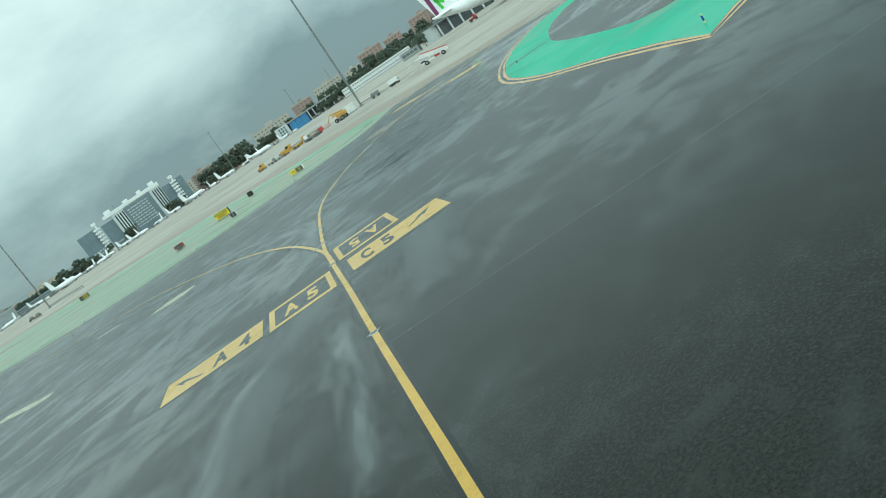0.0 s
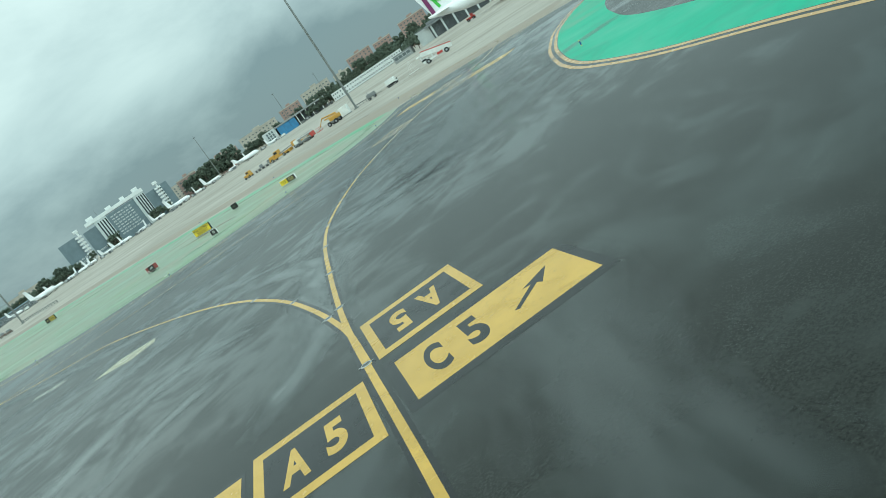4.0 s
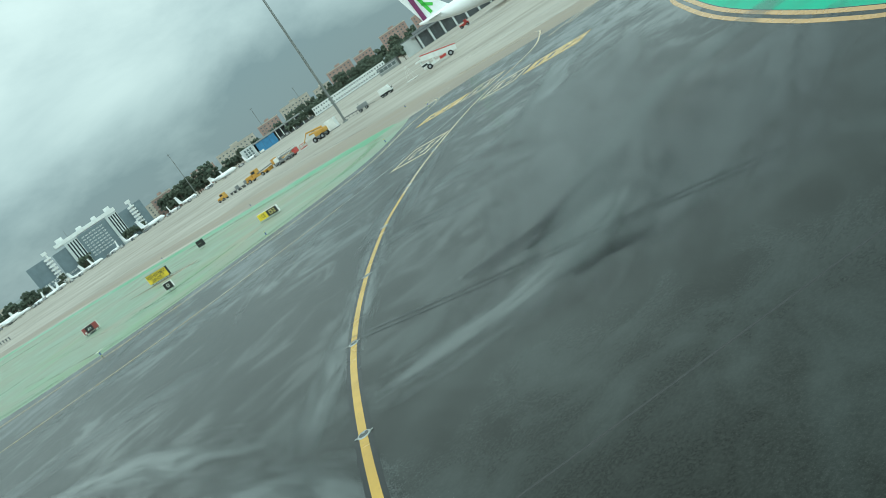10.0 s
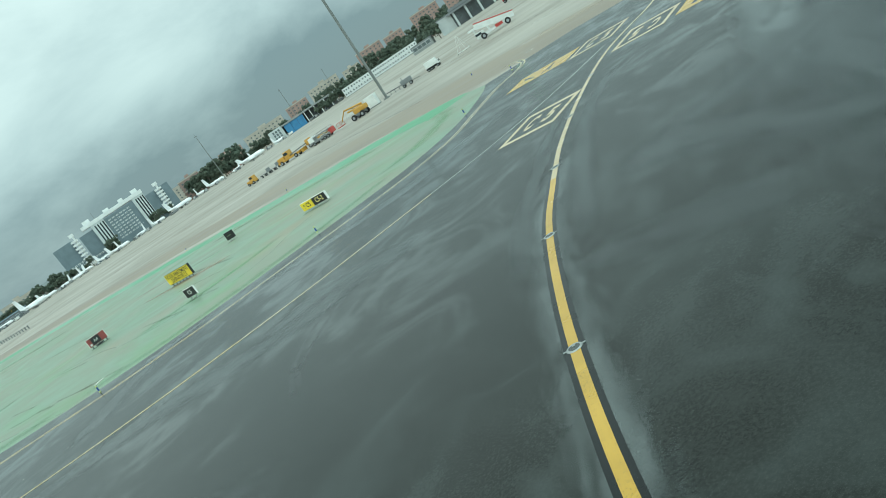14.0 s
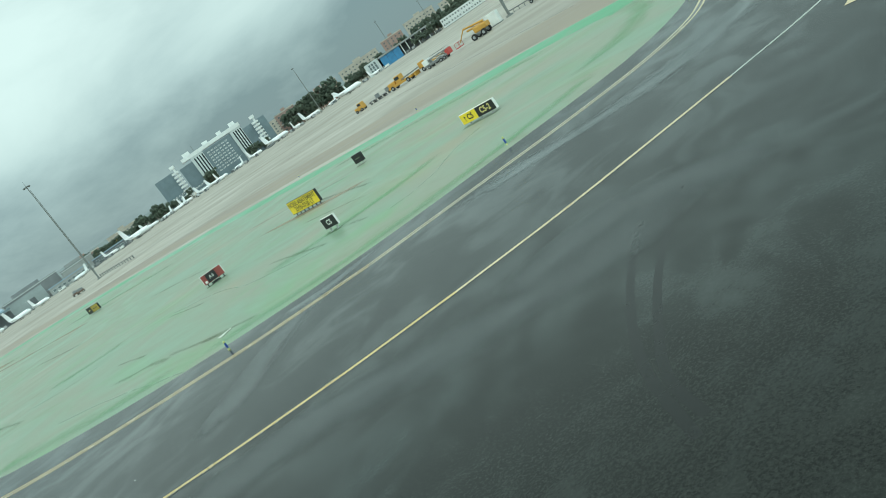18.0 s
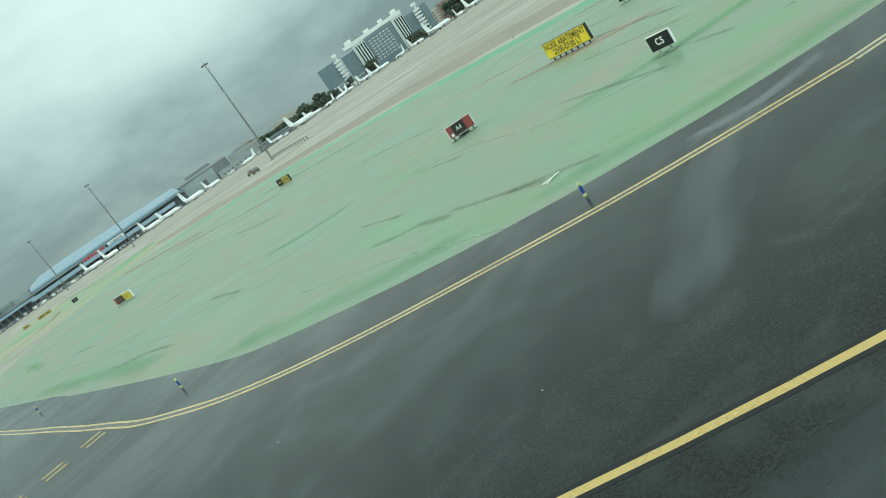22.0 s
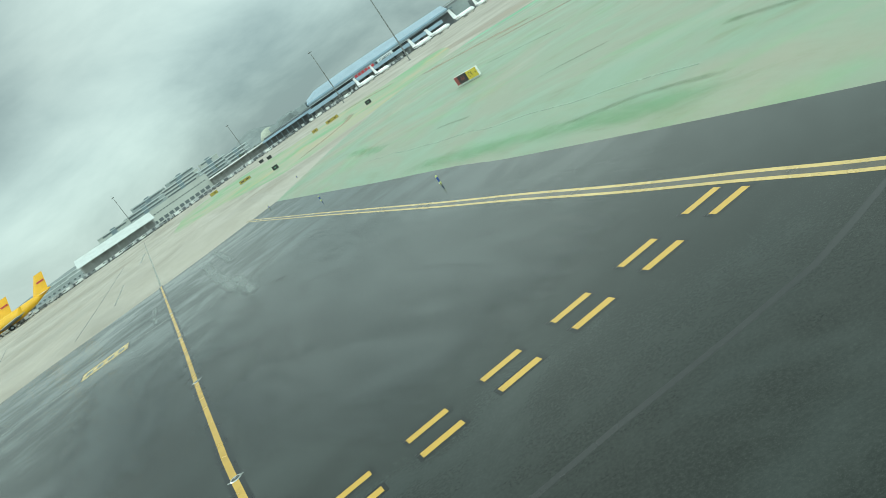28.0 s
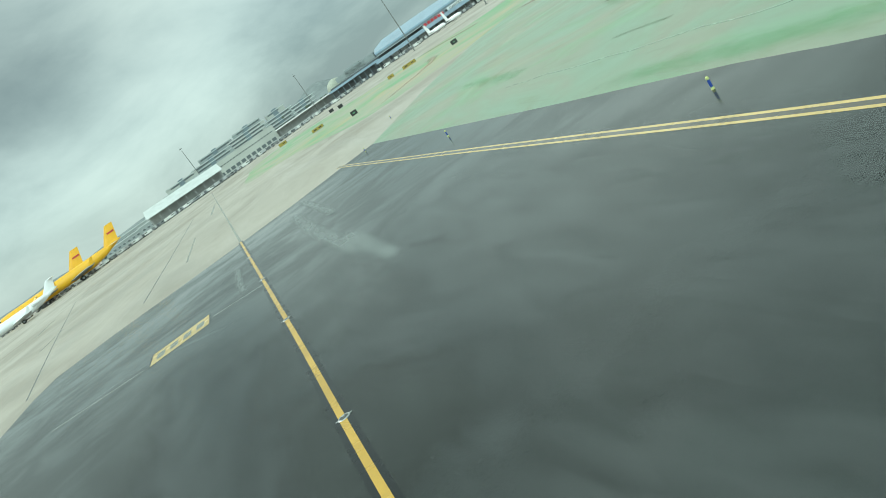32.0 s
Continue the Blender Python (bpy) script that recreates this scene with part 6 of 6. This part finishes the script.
def jet(name, label, m, length, fin_top, paint, t_tail=True, rear_engines=True, group="", belly=None):
    """An aircraft with its nose at x = 0 and its tail at x = length, standing on its wheels."""
    k = length
    r = k * (0.083 if k < 25 else 0.055)
    z = r + k * 0.035 + 0.25
    t = thing(name, label, "aircraft", m, group)
    part("fuselage", loft([(0, z - r * 0.25, r * 0.06, r * 0.06), (k * 0.03, z - r * 0.15, r * 0.55, r * 0.5), (k * 0.09, z, r * 0.92, r * 0.9), (k * 0.16, z, r, r), (k * 0.62, z, r, r), (k * 0.80, z + r * 0.28, r * 0.7, r * 0.70), (k * 0.94, z + r * 0.68, r * 0.3, r * 0.30), (k, z + r * 0.86, r * 0.1, r * 0.10)]), paint, t)
    part("cockpit_window", box(k * 0.02, r * 1.2, r * 0.3, k * 0.075, 0, z + r * 0.35, r * 0.08), GLASS, t)
    for s in (-1, 1):
        part("wing", wing((k * 0.38, s * r * 0.6, z - r * 0.6), (k * 0.56, s * k * 0.46, z - r * 0.2), k * 0.24, k * 0.08, r * 0.5), PLANE_GREY if belly else PLANE_WHITE, t)
        part("winglet", wing((k * 0.57, s * k * 0.46, z - r * 0.2), (k * 0.62, s * k * 0.475, z + r * 0.9), k * 0.05, k * 0.025, r * 0.08, True), paint, t)
        ez = fin_top - r * 0.15 if t_tail else z + r * 0.7
        ex = k * 0.95 if t_tail else k * 0.86
        part("tailplane", wing((ex, 0, ez), (ex + k * 0.06, s * k * 0.17, ez), k * 0.09, k * 0.04, r * 0.12), PLANE_WHITE, t)
        if rear_engines:
            e = part("engine", loft([(k * 0.66, z + r * 0.5, r * 0.36, r * 0.36), (k * 0.68, z + r * 0.5, r * 0.42, r * 0.42), (k * 0.78, z + r * 0.5, r * 0.38, r * 0.38), (k * 0.84, z + r * 0.5, r * 0.24, r * 0.24)], 14), PLANE_WHITE, t)
            e.location.y = s * r * 1.5
        elif not belly:
            e = part("engine", loft([(k * 0.34, z - r * 1.15, r * 0.5, r * 0.5), (k * 0.36, z - r * 1.15, r * 0.58, r * 0.58), (k * 0.43, z - r * 1.1, r * 0.5, r * 0.5), (k * 0.48, z - r * 1.0, r * 0.3, r * 0.3)], 14), paint, t)
            e.location.y = s * k * 0.15
        wheel(t, k * 0.5, s * k * 0.08, k * 0.024, k * 0.02)
        part("gear_leg", tube((k * 0.5, s * k * 0.08, k * 0.024), (k * 0.5, s * k * 0.07, z - r * 0.5), k * 0.006, None, 8), PLANE_GREY, t)
    fin = part("fin", wing((k * 0.80, 0, z + r * 0.55), (k * 0.94, 0, fin_top), k * (0.2 if k < 25 else 0.17), k * (0.11 if k < 25 else 0.085), r * 0.22, True), paint, t)
    if belly:
        for s in (-1, 1):
            part("writing_bar", box(k * 0.075, 0.02, k * 0.016, k * 0.955, s * r * 0.115, (z + r * 0.55) * 0.45 + fin_top * 0.55), RED_TRIM, fin, "dark red bar on the tail")
    wheel(t, k * 0.12, 0, k * 0.018, k * 0.02)
    part("nose_leg", tube((k * 0.12, 0, k * 0.018), (k * 0.12, 0, z - r * 0.6), k * 0.006, None, 8), PLANE_GREY, t)
    return t, z, r, fin


def parked(tail, nose, name="business_jet", label="small white business jet parked on the apron", group="parked jets", **kw):
    """Places a jet with its tail and nose over two points of the ground."""
    d = Vector((tail[0] - nose[0], tail[1] - nose[1]))
    return jet(name, label, at(nose[0], nose[1], 0, math.degrees(math.atan2(d.y, d.x))), kw.pop("length", d.length), kw.pop("fin_top", 5.0), kw.pop("paint", PLANE_WHITE), group=group, **kw)


for x, y, length, top, turn in ((70, 560, 20, 9.2, 148), (97, 597, 12, 5.4, 38), (112, 594, 13, 6.0, 125), (127, 592, 13, 6.0, 150), (141, 589, 13, 6.2, 118), (155, 586, 12, 6.0, 40), (168, 582, 13, 6.4, 128), (186, 578, 19, 8.6, 152), (213, 567, 15, 7.4, 142), (229, 560, 11, 5.8, 36),
                                (84, 600, 13, 5.8, 160), (53, 604, 12, 5.6, 145), (244, 553, 11, 5.6, 122), (-80, 524, 14, 6.4, 150), (-69, 526, 14, 7.0, 138), (-41, 527, 15, 7.0, 146), (-29, 528, 15, 6.0, 155), (-12, 528, 16, 7.6, 148), (1, 530, 13, 5.8, 140), (28, 545, 12, 5.4, 38), (262, 545, 11, 5.2, 130), (105, 584, 12, 5.6, 20), (134, 580, 13, 6.0, 165), (200, 568, 12, 5.8, 100)):
    a = radians(turn)
    nose = (x - math.cos(a) * length / 2, y - math.sin(a) * length / 2)
    tail = (x + math.cos(a) * length / 2, y + math.sin(a) * length / 2)
    parked(tail, nose, fin_top=top * 1.18)
parked((211, 505.5), (228, 497), "business_jet", "white business jet with a high tail and swept wings", fin_top=6.6)

parked((-263, 443.5), (-309, 406.5), "freighter", "yellow wide-bodied freighter with a yellow tail fin", "freight aircraft", length=54, fin_top=16.8, paint=PLANE_YELLOW, t_tail=False, rear_engines=False, belly=True)
parked((-286, 440), (-332, 403), "freighter", "yellow freighter parked in front of another one", "freight aircraft", length=54, fin_top=16.4, paint=PLANE_YELLOW, t_tail=False, rear_engines=False, belly=True)
parked((-269, 379), (-301, 354), "airliner", "white jet airliner with a plain high fin, engines at the tail", "freight aircraft", length=40, fin_top=10.6, paint=PLANE_WHITE, t_tail=True, rear_engines=True)
big, bz, br, fin = parked((178.8, 188.9), (226.8, 147.9), "airliner", "large white airliner with a green and purple shape on its tail", "airliners", length=63, fin_top=19.5, paint=PLANE_WHITE, t_tail=False, rear_engines=False)
for s in (-1, 1):
    for x0, z0, x1, z1, w, mat in ((60.5, 9.2, 61.3, 19, 1.5, LOGO_PURPLE), (57.5, 10.0, 59.6, 18.5, 1.1, LOGO_GREEN), (59.0, 14.0, 55.8, 12.0, 1.0, LOGO_GREEN), (59.0, 15.0, 56.5, 18.5, 1.0, LOGO_GREEN)):
        d = Vector((x1 - x0, 0, z1 - z0))
        n = Vector((-d.z, 0, d.x)).normalized() * (w / 2)
        bm = bmesh.new()
        q = [bm.verts.new(Vector((x, s * 0.42, z)) + n * g) for x, z, g in ((x0, z0, -1), (x1, z1, -1), (x1, z1, 1), (x0, z0, 1))]
        f = bm.faces.new(q)
        part("tail_shape", bm, mat, fin)

# ---------------------------------------------------------------- apron vehicles
YELLOW_STEEL = plain("yellow_machine_paint", (0.50, 0.275, 0.045), 0.45, 0, 0.2, 0.9)
RED_STEEL = plain("red_machine_paint", (0.42, 0.05, 0.04), 0.45, 0, 0.2, 0.9)
WHITE_STEEL = plain("white_vehicle_paint", (0.68, 0.69, 0.66), 0.4, 0, 0.15, 0.9)
GREY_STEEL = plain("grey_machine_metal", (0.22, 0.23, 0.23), 0.5, 0.3, 0.2, 0.9)


def wheels(t, xs, half, r, w=0.3):
    for x in xs:
        for s in (-1, 1):
            wheel(t, x, s * half, r, w)


def heading(a, b):
    return at((a[0] + b[0]) / 2, (a[1] + b[1]) / 2, 0, math.degrees(math.atan2(b[1] - a[1], b[0] - a[0])))


v = thing("boom_lift", "yellow wheeled boom lift with its arm lowered and folded out", "lift", at(85.5, 114.5, 0, 118) @ Matrix.Scale(0.85, 4))
part("chassis", box(3.0, 1.7, 0.5, 0, 0, 0.6, 0.1), GREY_STEEL, v)
wheels(v, (-1.2, 1.2), 1.1, 0.62, 0.42)
turret = part("turret", box(2.6, 1.7, 1.1, -0.4, 0, 1.1, 0.2), YELLOW_STEEL, v, "yellow turret with engine covers")
part("counterweight", box(0.7, 1.7, 1.0, -1.9, 0, 1.1, 0.15), YELLOW_STEEL, turret)
part("boom", tube((-1.6, 0, 2.5), (3.2, 0, 3.0), 0.22, 0.18), YELLOW_STEEL, v, "yellow lattice arm")
part("boom", tube((-1.6, 0, 2.1), (2.6, 0, 2.3), 0.2, 0.2), YELLOW_STEEL, v)
part("jib", tube((3.2, 0, 3.0), (5.2, 0, 1.2), 0.11, 0.1), YELLOW_STEEL, v)
part("ram", tube((-0.4, 0, 1.9), (1.8, 0, 2.8), 0.08, 0.08), GREY_STEEL, v)
b = part("basket", box(1.0, 1.9, 0.15, 5.7, 0, 0.5), RED_STEEL, v, "red work basket")
for x, y in ((5.25, -0.9), (5.25, 0.9), (6.15, -0.9), (6.15, 0.9)):
    part("basket_post", tube((x, y, 0.6), (x, y, 1.6), 0.04, None, 6), RED_STEEL, b)
part("basket_rail", front_box(5.2, 6.2, -0.95, 0.95, 1.55, 1.62), RED_STEEL, b)

v = thing("scissor_platform", "red and white loading platform with a raised frame", "lift", at(82.0, 125.5, 0, 122) @ Matrix.Scale(0.8, 4))
part("chassis", box(6.4, 2.1, 0.5, 0, 0, 0.55, 0.08), GREY_STEEL, v)
wheels(v, (-2.2, -1.2, 2.2), 0.95, 0.42)
part("cab", box(1.6, 2.0, 1.3, 2.6, 0, 0.9, 0.15), WHITE_STEEL, v, "white cab")
part("platform", box(5.0, 2.2, 0.2, -0.8, 0, 1.7), GREY_STEEL, v)
part("tail_block", box(0.9, 2.0, 1.3, -3.3, 0, 0.5, 0.1), RED_STEEL, v, "red block at the end")
for s in (-1, 1):
    part("scissor_arm", tube((-2.8, s * 0.8, 0.9), (1.0, s * 0.8, 1.7), 0.07, None, 8), WHITE_STEEL, v)
    part("scissor_arm", tube((1.0, s * 0.8, 0.9), (-2.8, s * 0.8, 1.7), 0.07, None, 8), WHITE_STEEL, v)
    part("rail", tube((-3.2, s * 1.0, 2.3), (1.6, s * 1.0, 2.3), 0.03, None, 6), GREY_STEEL, v)
    for x in (-3.2, -1.6, 0.0, 1.6):
        part("rail_post", tube((x, s * 1.0, 1.8), (x, s * 1.0, 2.3), 0.03, None, 6), GREY_STEEL, v)

v = thing("yellow_loader", "yellow belt loader with a cab and long low deck", "loader", at(79.5, 137.0, 0, 118) @ Matrix.Scale(0.85, 4))
part("chassis", box(7.2, 2.0, 0.5, 0, 0, 0.5, 0.08), YELLOW_STEEL, v)
wheels(v, (-2.4, 2.4), 0.95, 0.5)
cab = part("cab", box(1.5, 1.7, 1.5, 0.3, 0, 1.0, 0.12), YELLOW_STEEL, v, "yellow cab")
part("cab_window", front_box(-0.3, 0.9, -0.88, 0.88, 1.65, 2.3), GLASS, cab)
part("engine_cover", box(2.2, 1.7, 0.8, 2.4, 0, 1.0, 0.15), YELLOW_STEEL, v)
part("belt", box(5.4, 0.9, 0.25, -2.8, 0, 1.1), GREY_STEEL, v, m=pose(0, 0, 0, 0, 3, 0))
part("front_blade", box(0.3, 2.2, 0.9, -4.6, 0, 0.2, 0.05), YELLOW_STEEL, v)

v = thing("yellow_platform_truck", "low yellow flat-deck truck", "truck", at(84.0, 131.5, 0, 118))
part("deck", box(4.8, 2.2, 0.35, 0, 0, 0.75, 0.06), YELLOW_STEEL, v)
wheels(v, (-1.6, 1.6), 0.95, 0.42)
part("headboard", box(0.2, 2.2, 0.8, 2.2, 0, 1.1, 0.04), YELLOW_STEEL, v)

v = thing("yellow_tug", "small square yellow towing tractor", "tractor", at(74.6, 149.0, 0, 118) @ Matrix.Scale(0.78, 4))
part("body", box(2.8, 1.7, 0.9, 0, 0, 0.4, 0.12), YELLOW_STEEL, v)
cab = part("cab", box(1.3, 1.6, 0.9, -0.6, 0, 1.25, 0.1), YELLOW_STEEL, v)
part("cab_window", front_box(-1.1, -0.1, -0.82, 0.82, 1.45, 2.0), GLASS, cab)
wheels(v, (-0.9, 0.9), 0.8, 0.42)
for i, (x, y) in enumerate(((76.6, 145.6), (78.0, 143.2))):
    d = thing("baggage_dolly", "low grey baggage dolly", "trolley", at(x, y, 0, 118), "baggage dollies")
    part("deck", box(2.2, 1.4, 0.14, 0, 0, 0.5, 0.03), GREY_STEEL, d)
    wheels(d, (-0.7, 0.7), 0.6, 0.24, 0.14)
    part("drawbar", tube((1.1, 0, 0.5), (2.0, 0, 0.35), 0.04, None, 6), GREY_STEEL, d)
    part("end_rail", front_box(-1.1, -1.04, -0.7, 0.7, 0.64, 1.3), GREY_STEEL, d)

v = thing("white_cabinet", "white metal cabinet standing beside the mast foot", "cabinet", at(91.0, 118.0, 0, 120))
part("body", box(2.4, 1.2, 2.1, 0, 0, 0.15, 0.05), WHITE_STEEL, v)
part("door", front_box(-0.55, 0.55, 0.6, 0.66, 0.3, 2.0), WHITE_STEEL, v)
part("plinth", box(2.5, 1.3, 0.15, 0, 0, 0), GREY_STEEL, v)
v = thing("barrier_rail", "low grey rail running out from the mast foot", "barrier", heading((95.2, 119.6), (94.6, 111.4)))
part("rail", box(8.2, 0.12, 0.18, 0, 0, 0.55), GREY_STEEL, v)
for k in range(5):
    part("post", box(0.1, 0.1, 0.6, -4.0 + 2.0 * k, 0, 0), GREY_STEEL, v)
v = thing("ground_power_cart", "grey ground power cart with a tow bar", "cart", at(93.6, 108.6, 0, 140))
part("body", box(2.2, 1.3, 0.9, 0, 0, 0.5, 0.1), GREY_STEEL, v)
part("exhaust", tube((0.6, 0, 1.4), (0.6, 0, 1.9), 0.07, None, 8), GREY_STEEL, v)
wheels(v, (-0.7, 0.7), 0.6, 0.3, 0.18)
part("tow_bar", tube((-1.1, 0, 0.5), (-2.6, 0, 0.3), 0.05, None, 6), GREY_STEEL, v)

v = thing("white_truck", "short white box truck with dark underframe and wheels", "truck", at(97.4, 104.6, 0, -50) @ Matrix.Scale(0.74, 4))
part("box_body", box(3.0, 1.9, 1.45, -0.15, 0, 0.85, 0.08), WHITE_STEEL, v, "white box body")
cab = part("cab", box(0.7, 1.8, 1.0, 1.65, 0, 0.6, 0.15), WHITE_STEEL, v)
part("windscreen", front_box(1.96, 2.04, -0.75, 0.75, 1.05, 1.5), GLASS, cab)
part("underframe", box(3.6, 1.5, 0.4, 0.1, 0, 0.42), TYRE, v)
wheels(v, (-1.1, -0.3, 1.4), 0.85, 0.36)

v = thing("passenger_stairs", "white truck-mounted passenger stairs with red trim", "steps truck", at(98.8, 86.6, 0, -42))
part("chassis", box(5.6, 1.9, 0.4, 0.0, 0, 0.45, 0.06), WHITE_STEEL, v)
cab = part("cab", box(1.5, 1.9, 1.0, -2.5, 0, 0.4, 0.2), WHITE_STEEL, v)
part("cab_window", front_box(-3.28, -2.2, -0.97, 0.97, 0.95, 1.3), GLASS, cab)
wheels(v, (-2.05, 2.3), 0.95, 0.5)
flight = part("stair_flight", box(6.6, 1.7, 0.4, 0, 0, 0), WHITE_STEEL, v, "white stair flight", pose(0.3, 0, 1.25, 0, 13, 0))
for s in (-1, 1):
    part("balustrade", box(6.6, 0.07, 0.85, 0, s * 0.86, 0.0), WHITE_STEEL, flight, "solid white side panel")
    part("handrail", tube((-3.3, s * 0.86, 0.95), (3.3, s * 0.86, 0.95), 0.06, None, 6), RED_STEEL, flight, "faded red handrail")
for k in range(12):
    part("tread", box(0.3, 1.5, 0.12, -3.1 + k * 0.55, 0, 0.4), GREY_STEEL, flight)
part("top_platform", box(1.3, 1.9, 0.25, -3.4, 0, 2.1), WHITE_STEEL, v)
part("red_band", front_box(0.2, 1.5, -1.0, 1.0, 0.55, 1.0), RED_STEEL, v, "red band")
part("ramp_skirt", front_box(0.6, 2.2, -0.8, 0.8, 0.9, 1.2), WHITE_STEEL, v)
for x, z in ((-3.2, 2.1), (-0.9, 1.6)):
    part("support", front_box(x - 0.12, x + 0.12, -0.8, 0.8, 0.9, z), WHITE_STEEL, v)
v = thing("red_tug", "small red towing tractor", "tractor", at(196.0, 190.0, 0, 130))
part("body", box(3.4, 1.7, 0.8, 0, 0, 0.5, 0.12), RED_STEEL, v)
part("cab", box(1.0, 1.5, 1.0, -0.8, 0, 1.25, 0.1), RED_STEEL, v)
wheels(v, (-1.1, 1.1), 0.85, 0.5)
v = thing("wheeled_frame", "light white pyramid frame standing on small wheels", "frame", at(96.4, 93.4, 0, 30) @ Matrix.Scale(0.78, 4))
for x, y in ((-1, -1), (1, -1), (1, 1), (-1, 1)):
    part("strut", tube((x * 1.1, y * 1.1, 0.25), (x * 0.1, y * 0.1, 3.6), 0.03, None, 6), WHITE_STEEL, v)
    part("castor", tube((x * 1.1, y * 1.1 - 0.06, 0.13), (x * 1.1, y * 1.1 + 0.06, 0.13), 0.13, None, 10), TYRE, v)
part("base_ring", ring_mesh(1.45, 1.55, 0.25, 0.32, 12), WHITE_STEEL, v)


# vans, carts and containers lined up along the far terminals
def van(name, label, m, paint, group):
    t = thing(name, label, "van", m, group)
    part("body", box(4.8, 1.9, 1.5, 0, 0, 0.45, 0.18), paint, t)
    part("window_band", front_box(0.4, 2.2, -0.97, 0.97, 1.3, 1.75), GLASS, t)
    wheels(t, (-1.5, 1.5), 0.85, 0.36, 0.22)
    return t


def trolley(m):
    t = thing("cargo_trolley", "loaded cargo trolley with stacked containers", "trolley", m, "cargo trolleys")
    part("deck", box(3.2, 1.8, 0.2, 0, 0, 0.5), GREY_STEEL, t)
    part("container", box(1.5, 1.7, 1.5, -0.8, 0, 0.7, 0.06), plain_alu, t, "dull aluminium container")
    part("container", box(1.4, 1.6, 1.2, 0.85, 0, 0.7, 0.06), DARK_WALL, t, "dark covered load")
    wheels(t, (-1.1, 1.1), 0.8, 0.25, 0.15)
    return t


plain_alu = plain("dull_aluminium", (0.45, 0.46, 0.46), 0.45, 0.5)
white_van = van("white_van", "white service van parked by the terminal", at(-100, 560), WHITE_STEEL, "service vans")
dark_van = van("dark_van", "dark service van parked by the terminal", at(-104, 566), GREY_STEEL, "service vans")
cart = trolley(at(-110, 566))
rnd = random.Random(5)
for (p0, p1, n) in (((-185, 560), (-60, 590), 42), ((-282, 462), (-180, 530), 70), ((-340, 412), (-268, 468), 46), ((-180, 530), (-150, 560), 16), ((10, 585), (80, 592), 14), ((-250, 500), (-180, 540), 18), ((245, 545), (330, 520), 8), ((-60, 585), (5, 590), 10)):
    for i in range(n):
        f = (i + rnd.random()) / n
        src = rnd.choice((white_van, cart, cart, dark_van))
        copy_thing(src, at(p0[0] + (p1[0] - p0[0]) * f, p0[1] + (p1[1] - p0[1]) * f + rnd.uniform(-3, 3), 0, rnd.choice((20, 25, 110, 200)) + rnd.uniform(-8, 8)))

for i in range(26):
    f = (i + rnd.random()) / 26
    copy_thing(rnd.choice((cart, dark_van, cart)), at(70 + 185 * f, 598 - 48 * f + rnd.uniform(-4, 4), 0, rnd.uniform(0, 360)))

# row of short posts with a chain, and small carts beside the mast on the open apron
fence = thing("post_row", "row of short dark posts linked by a grey rail", "barrier", heading((22.9, 264.0), (30.3, 225.0)))
part("rail", box(39.6, 0.10, 0.12, 0, 0, 0.72), GREY_STEEL, fence)
for k in range(14):
    part("post", box(0.26, 0.26, 0.95, -19.5 + 3.0 * k, 0, 0, 0.03), DARK_WALL, fence)
BROWN_STEEL = plain("dull_brown_machine_paint", (0.14, 0.085, 0.06), 0.6, 0, 0.25, 0.9)
first = None
for x, y, turn in ((15.3, 238.0, 100), (14.2, 249.0, 95)):
    m = at(x, y, 0, turn)
    if first:
        copy_thing(first, m)
        continue
    first = thing("tow_cart", "low brown towing cart with a drawbar", "cart", m, "tow carts")
    part("deck", box(4.2, 1.5, 0.35, 0, 0, 0.45, 0.06), BROWN_STEEL, first)
    part("engine_cover", box(1.4, 1.3, 0.6, -1.0, 0, 0.8, 0.1), GREY_STEEL, first)
    part("seat_back", box(0.2, 1.0, 0.7, 0.2, 0, 0.8, 0.04), GREY_STEEL, first)
    part("drawbar", tube((2.1, 0, 0.5), (3.6, 0, 0.4), 0.06, None, 6), GREY_STEEL, first)
    wheels(first, (-1.3, 1.3), 0.7, 0.32, 0.2)
